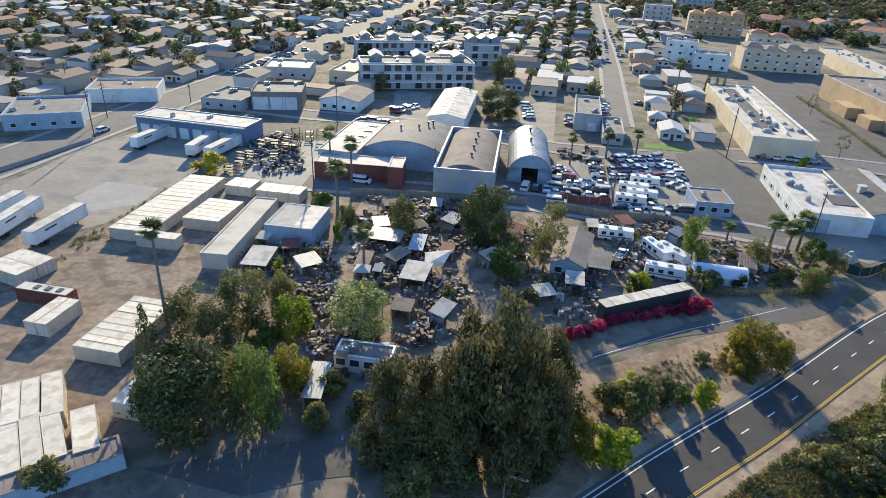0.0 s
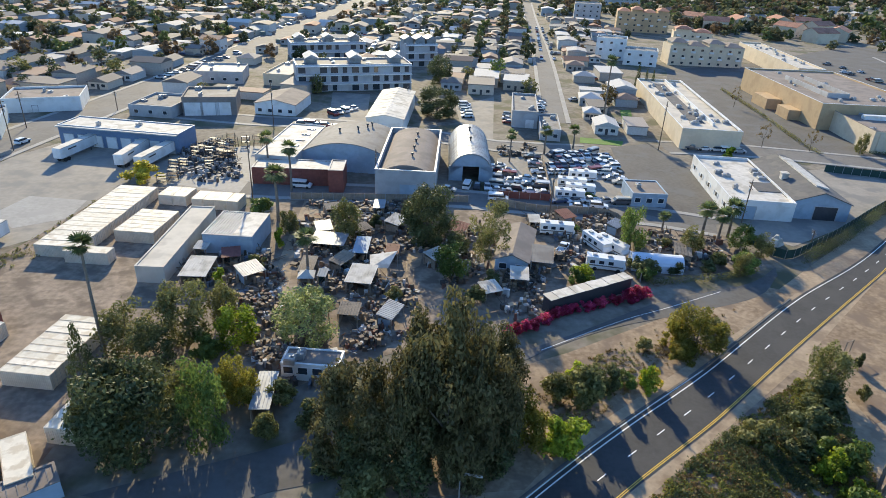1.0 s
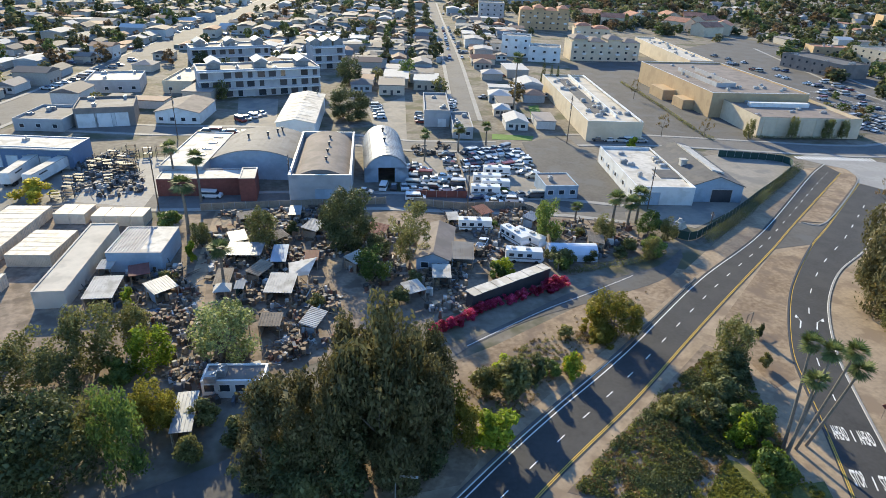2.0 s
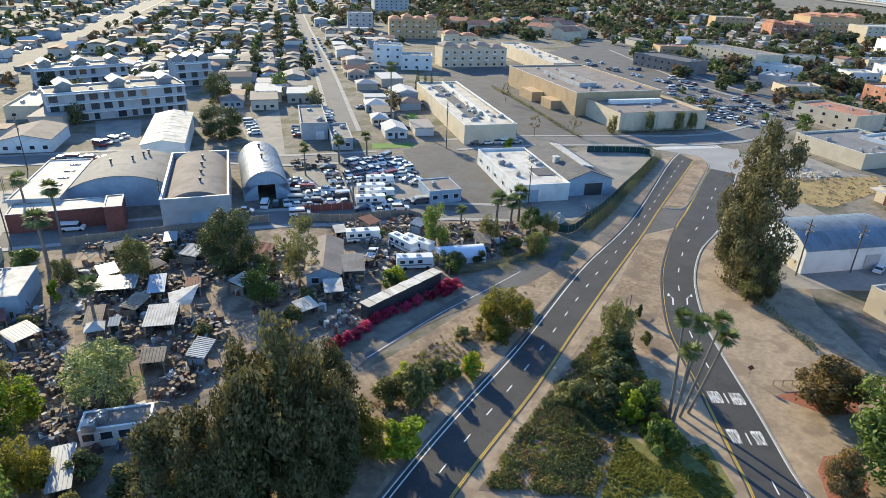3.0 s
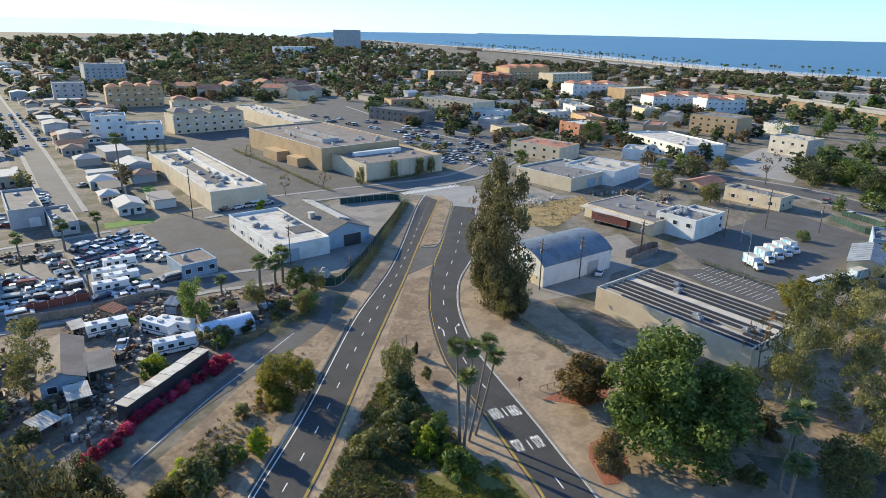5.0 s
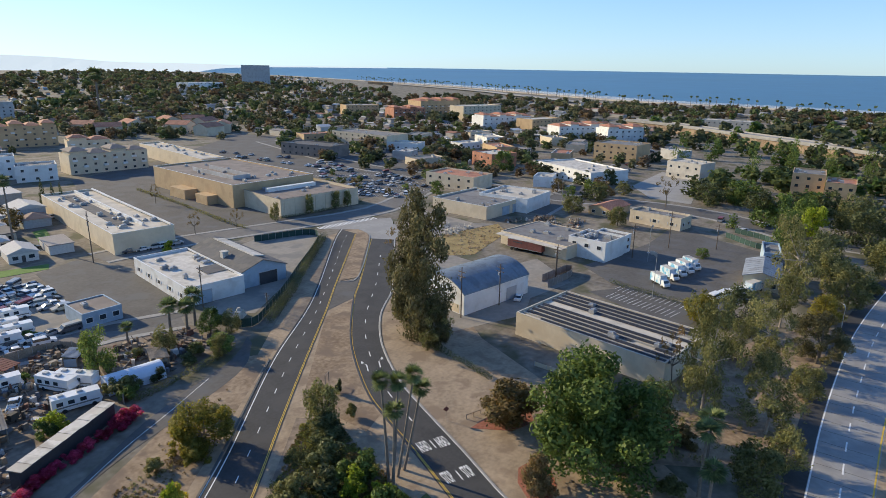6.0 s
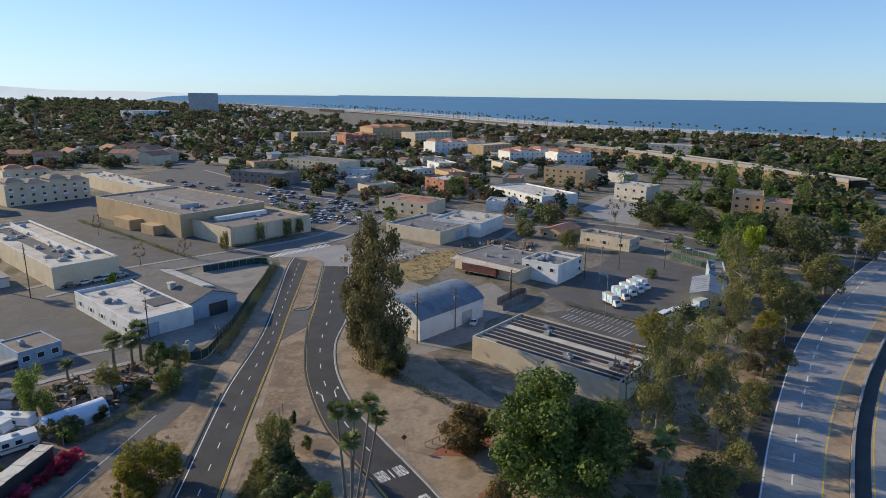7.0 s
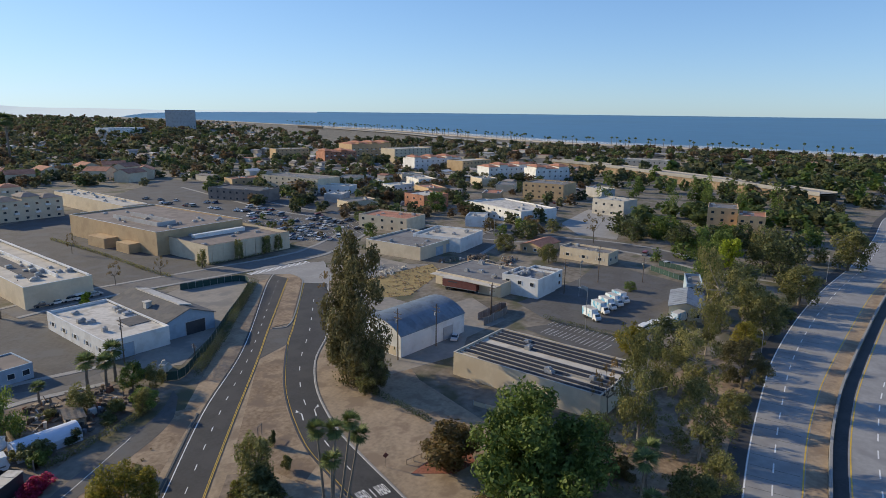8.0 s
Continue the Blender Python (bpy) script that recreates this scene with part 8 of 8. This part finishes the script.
town([(420.0, 330.0), (700.0, 420.0), (900.0, 800.0), (560.0, 700.0)], 24, 26, 0.55, 0.9, 8, 0)
town([(328.6, 319.8), (423.4, 177.7), (559.1, 147.6), (722.9, 232.4), (510.6, 402.1), (377.9, 490.8)], 20, 22, 0.6, 0.8, 9, 0)
town([(354.8, 727.5), (438.8, 501.4), (1156.4, 974.5), (2077.7, 2353.4), (1344.5, 2715.9)], 34, 36, 0.5, 0.5, 10, 0)
town([(675.5, 440.8), (787.9, -89.3), (976.6, -108.9), (1015.9, 149.5), (1059.0, 612.8)], 30, 34, 0.45, 0.5, 12, 0)

town([(-200, 1300), (600, 2400), (1700, 3600), (2200, 3600), (1800, 2600), (1500, 1700), (900, 1100)], 52, 56, 0.7, 0.3, 13, 0)


def belt(poly, n, lo, hi, seed, kinds):
    r = random.Random(seed)
    xs, ys = [p[0] for p in poly], [p[1] for p in poly]
    k = 0
    while k < n:
        x, y = r.uniform(min(xs), max(xs)), r.uniform(min(ys), max(ys))
        if inside((x, y), poly) and free(x, y, 3):
            h = r.uniform(lo, hi)
            wish_trees.append((r.choice(kinds), x, y, h, h * r.uniform(1.0, 1.7)))
        k += 1


D, O, G, RU, PO = "far_dark", "far_olive", "far_green", "far_rust", "far_poplar"
M_T = [D, O, O, G, RU]
belt([(322.3, 662.4), (438.8, 501.4), (596.7, 469.6), (1156.4, 974.5), (1450.7, 1644.8), (984.9, 1993.4)], 620, 9, 16, 11, M_T)
belt([(497.3, 420.5), (578.9, 307.6), (813.3, 261.8), (1048.0, 338.2), (1098.7, 635.7), (977.8, 768.3)], 420, 8, 13, 12, [D, O, O, RU])
belt([(499.2, 159.5), (478.0, 67.8), (389.3, -4.7), (467.8, -56.1), (872.3, -98.1), (725.2, 105.3), (731.2, 221.2)], 270, 8, 15, 13, [D, D, O, G, PO])
belt([(841.6, 312.1), (808.0, 117.9), (787.9, -89.3), (1000.5, -111.4), (1076.1, 116.1), (1021.9, 369.4)], 420, 7, 12, 14, M_T)
belt([(315.5, 81.7), (293.9, 39.9), (272.1, 14.9), (284.3, -5.2), (410.2, -37.7), (434.6, -4.5), (381.3, 59.4)], 110, 7, 13, 15, [D, O, G, G, PO])
belt([(328.6, 319.8), (377.5, 246.5), (429.0, 198.6), (499.2, 159.5), (538.6, 193.5), (469.3, 343.6), (395.2, 384.0)], 150, 6, 10, 16, [O, RU, G, D])
belt([(241.4, 538.1), (363.1, 481.9), (566.3, 584.8), (1030.8, 845.6), (762.5, 1020.1), (366.7, 894.1)], 420, 6, 10, 17, M_T)
belt([(157.3, 627.1), (304.6, 461.3), (517.2, 807.9), (263.5, 795.1), (186.2, 750.5)], 300, 7, 11, 18, M_T)
belt([(307.8, 376.9), (273.6, 248.1), (273.2, 184.2), (269.7, 123.1), (280.1, 84.7), (305.6, 95.8), (382.8, 175.6), (381.3, 267.1), (370.9, 384.3)], 170, 5, 9, 21, [O, RU, G, D, O])
belt([(300, 330), (300, 110), (520, 130), (560, 300), (420, 420)], 240, 4, 8, 22, M_T)
belt([(230, 520), (330, 400), (470, 420), (560, 560), (420, 640)], 200, 5, 8, 23, M_T)
belt([(260, 60), (262, 10), (300, -20), (470, -40), (470, 90), (330, 62)], 60, 4, 8, 24, [O, G, G, PO])
belt([(-330, 180), (-130, 200), (-60, 520), (60, 700), (-400, 620)], 260, 4, 9, 25, M_T)
belt([(-60, 300), (60, 270), (190, 690), (20, 690)], 130, 4, 8, 26, M_T)
belt([(-200, 1300), (600, 2400), (1700, 3600), (2200, 3600), (1800, 2600), (1500, 1700), (900, 1100)], 700, 12, 22, 27, M_T)
belt([(269.9, 271.5), (256.6, 180.0), (230.1, 180.9), (213.0, 230.2)], 24, 3, 5, 19, [O, RU, G])
belt([(300.0, 700.0), (900.0, 1000.0), (1500.0, 1700.0), (1800.0, 2600.0), (600.0, 2400.0), (200.0, 1300.0)], 560, 12, 20, 20, M_T)

# the nearest stand as things of their own, those behind them as masses
wish_houses.sort(key=lambda v: v[0] ** 2 + v[1] ** 2)
for v in wish_houses[:95]:
    real_house(*v)
g_wall, g_roof, g_glass = Geo(), Geo(), Geo()
town_rnd = random.Random(77)
g_cars, g_sheds = Geo(), Geo()
for x, y, ang, k in wish_houses[95:]:
    w, d, h, rise, hip = HOUSES[k]
    w, d, h, rise = w * town_rnd.uniform(0.7, 1.25), d * town_rnd.uniform(0.7, 1.2), h * town_rnd.uniform(0.85, 1.2), rise * town_rnd.uniform(0.6, 1.2)
    c, s_ = math.cos(radians(ang)), math.sin(radians(ang))
    g_wall.box(x, y, 0, w, d, h, ang)
    roof = gable_solid(w, d, h, max(rise, 0.25))
    n = len(g_roof.v)
    g_roof.v += [(x + a * c - b * s_, y + a * s_ + b * c, z) for a, b, z in roof.v]
    g_roof.f += [tuple(n + i for i in f) for f in roof.f]
    for q in range(town_rnd.choice((1, 2, 2, 3)) if x * x + y * y < 640000 else 0):
        px, py = town_rnd.choice((-1, 1)) * (w / 2 + town_rnd.uniform(1.6, 4.5)), town_rnd.uniform(-0.7, 0.7) * d
        qx, qy, qa = x + px * c - py * s_, y + px * s_ + py * c, ang + town_rnd.choice((0, 90)) + town_rnd.uniform(-6, 6)
        if not free(qx, qy, 1):
            continue
        if town_rnd.random() < 0.62:
            lc = town_rnd.uniform(4.0, 5.2)
            g_cars.box(qx, qy, 0.3, lc, 1.8, 0.6, qa).box(qx, qy, 0.9, lc * 0.62, 1.66, 0.6, qa, 0.78)
        else:
            g_sheds.box(qx, qy, 0, town_rnd.uniform(2, 4.5), town_rnd.uniform(2, 3.5), town_rnd.uniform(1.9, 2.8), qa)
            g_sheds.box(qx + 2.6, qy + 1.0, 0, 0.12, town_rnd.uniform(5, 11), 1.7, qa)
    for q in (-0.27, 0.27):
        px, py = q * w, -d / 2 - 0.03
        g_glass.box(x + px * c - py * s_, y + px * s_ + py * c, 1.0, 1.5, 0.06, 1.1, ang)
H_COL = [(0.55, 0.5, 0.42), (0.62, 0.6, 0.56), (0.42, 0.38, 0.33), (0.5, 0.42, 0.33), (0.36, 0.4, 0.42), (0.6, 0.52, 0.42)]
R_COL = [(0.2, 0.17, 0.15), (0.3, 0.14, 0.09), (0.11, 0.1, 0.1), (0.24, 0.21, 0.19), (0.16, 0.17, 0.18), (0.34, 0.2, 0.14), (0.56, 0.56, 0.55), (0.2, 0.18, 0.165), (0.14, 0.13, 0.125), (0.3, 0.27, 0.25), (0.26, 0.17, 0.13), (0.42, 0.4, 0.38), (0.18, 0.16, 0.15), (0.5, 0.49, 0.47)]
tagged(new("far_cars", g_cars.mesh("far_cars", palette("far_car_paint", CAR_COLORS + [(0.7, 0.7, 0.7), (0.62, 0.63, 0.65)], 0.35))), "parked cars between the crowded town houses", "cars", kind="stuff")
tagged(new("far_sheds", g_sheds.mesh("far_sheds", palette("far_shed_paint", [(0.5, 0.48, 0.45), (0.25, 0.2, 0.16), (0.36, 0.33, 0.3), (0.62, 0.6, 0.57), (0.16, 0.2, 0.18)], 0.85))), "garden sheds and fences between the town houses", "sheds", kind="stuff")
for nm, g_, m_, lab in (("far_house_walls", g_wall, palette("far_stucco", H_COL, 0.85), "stucco walls of the crowded town houses beyond"), ("far_house_roofs", g_roof, palette("far_roofing", R_COL, 0.85), "mixed grey and brown roofs of the town beyond"), ("far_house_windows", g_glass, M_GLASS, "dark windows of the town houses beyond")):
    tagged(new(nm, g_.mesh(nm, m_)), lab, "houses", kind="stuff")

wish_trees.sort(key=lambda v: v[1] ** 2 + v[2] ** 2)
for v in wish_trees[:110]:
    plant(*v)
# distance haze is put into these leaf colours: greyer and paler than the near leaves
HAZED_LEAF = {}
for k, ca_, cb_ in ((D, (0.075, 0.09, 0.045), (0.11, 0.125, 0.06)), (O, (0.12, 0.125, 0.065), (0.17, 0.165, 0.085)), (G, (0.1, 0.135, 0.05), (0.15, 0.185, 0.07)), (RU, (0.14, 0.1, 0.06), (0.19, 0.135, 0.08)), (PO, (0.08, 0.13, 0.035), (0.12, 0.18, 0.05))):
    HAZED_LEAF[k] = mat(k + "_leaf", ca_, 0.7, 0.2, 6.0, second=cb_, island=0.12, translucent=0.4, spec=0.2)
protos = {}
for k in (D, O, G, RU, PO):
    protos[k] = []
    for i in range(4):
        rg = np.random.default_rng(300 + i)
        bl = crown_blobs("column" if k == PO else "round", rg)
        protos[k].append((leaf_cloud(bl, 170, 0.095, rg, 0, 1.0, 0.7, 0.75)[0], leaf_cloud(bl, 95, 0.13, rg, 0, 1.0, 0.8, 0.8)[0]))
mass = {k: [] for k in protos}
for k, x, y, h, w in wish_trees[110:]:
    v = protos[k][spin.randrange(4)][0 if x * x + y * y < 360000 else 1]
    a = spin.uniform(0, 6.28)
    c, s_ = math.cos(a), math.sin(a)
    mass[k].append(np.stack([(v[:, 0] * c - v[:, 1] * s_) * w + x, (v[:, 0] * s_ + v[:, 1] * c) * w + y, v[:, 2] * h], 1))
for k, m_, lab in ((D, HAZED_LEAF[D], "dark green trees filling the town beyond"), (O, HAZED_LEAF[O], "olive-green trees filling the town beyond"), (G, HAZED_LEAF[G], "fresh green trees among the town houses"), (RU, HAZED_LEAF[RU], "reddish-brown trees among the town houses"), (PO, HAZED_LEAF[PO], "narrow green trees towards the coast")):
    if mass[k]:
        v = np.concatenate(mass[k])
        tagged(new("far_trees", fast_mesh("far_trees", v, np.arange(len(v)).reshape(-1, 4), m_)), lab, "trees", kind="stuff")
# palms along the shore
g_t, pv = Geo(), []
for i in range(170):
    p = coast_line[int(len(coast_line) * (0.45 + 0.4 * i / 170))]
    o = p + Vector((p.x, p.y)).normalized() * -spin.uniform(25, 110)
    x, y, h = o.x + spin.uniform(-20, 20), o.y + spin.uniform(-20, 20), spin.uniform(10, 17)
    g_t.tube((x, y, 0), (x, y, h), 0.35, 0.25, 5)
    rg = np.random.default_rng(i)
    pv.append(leaf_cloud([(x, y, h, 2.2)], 26, 1.3, rg, 0, 0.6)[0])
pv = np.concatenate(pv)
tagged(new("shore_palm_trunks", g_t.mesh("shore_palm_trunks", M_PALM_TRUNK)), "slim trunks of palms along the shore", "palm trees", kind="stuff")
tagged(new("shore_palm_heads", fast_mesh("shore_palm_heads", pv, np.arange(len(pv)).reshape(-1, 4), L_PALM)), "dark heads of palms along the shore", "palm trees", kind="stuff")
# raised coast road
cr = [p + Vector((p.x, p.y)).normalized() * -260 for p in coast_line[len(coast_line) // 2:]]
structure("coast_road", ribbon_geo(offset(cr, 9), offset(cr, -9), 4.0, None, 1.2), M_CONCRETE, "raised concrete coast road", "road")
VIADUCT = [(673.5, 226.1), (650.9, 177.0), (618.3, 131.0), (583.0, 86.0), (550.3, 40.2), (519.2, 2.2), (494.0, -25.8)]
vd = smooth(VIADUCT, 10)
structure("coast_viaduct", ribbon_geo(offset(vd, 8), offset(vd, -8), 8.0, None, 1.4), M_CONCRETE, "long pale concrete freeway viaduct", "road")
structure("viaduct_parapet", ribbon_geo(offset(vd, 8.2), offset(vd, 7.7), 9.0, None, 2.6), M_CONCRETE, "pale concrete parapet of the viaduct", "barrier")
structure("viaduct_parapet", ribbon_geo(offset(vd, -7.7), offset(vd, -8.2), 9.0, None, 2.6), M_CONCRETE, "pale concrete parapet of the viaduct", "barrier")
structure("viaduct_bank", ribbon_geo(offset(vd, 7.4), offset(vd, -7.4), 6.58, None, 6.58), M_DIRT, "dirt bank under the viaduct", "ground")
# pier
pr = thing("pier", 1527.4, 1275.2, -22.0 + 90, "long timber pier on many piles in the sea", "pier")
part("deck", Geo().box(60, 0, 8, 170, 8, 1.5), M_WOOD, pr)
for i in range(14):
    part("pile", Geo().box(-18 + 12 * i, 0, -2, 1.6, 6, 10.5), M_WOOD, pr)
# hills beyond the town: plain distant backdrop, haze painted as pale colour and glow
hazy = bpy.data.materials.new("painted_haze")
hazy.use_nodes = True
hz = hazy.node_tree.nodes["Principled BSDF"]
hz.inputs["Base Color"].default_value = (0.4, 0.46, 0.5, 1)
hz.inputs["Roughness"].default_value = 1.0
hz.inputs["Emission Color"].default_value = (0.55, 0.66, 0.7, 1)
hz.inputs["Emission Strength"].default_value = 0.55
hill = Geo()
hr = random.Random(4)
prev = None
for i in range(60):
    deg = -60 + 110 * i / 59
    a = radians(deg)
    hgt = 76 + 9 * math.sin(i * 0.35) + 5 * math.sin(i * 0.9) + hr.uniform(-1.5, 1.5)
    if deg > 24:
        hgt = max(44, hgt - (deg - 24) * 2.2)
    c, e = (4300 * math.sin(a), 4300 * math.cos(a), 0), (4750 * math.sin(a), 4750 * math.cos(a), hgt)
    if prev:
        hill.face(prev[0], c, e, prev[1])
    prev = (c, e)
structure("far_hills", hill, hazy, "low hills on the far horizon with painted haze glow", "backdrop")
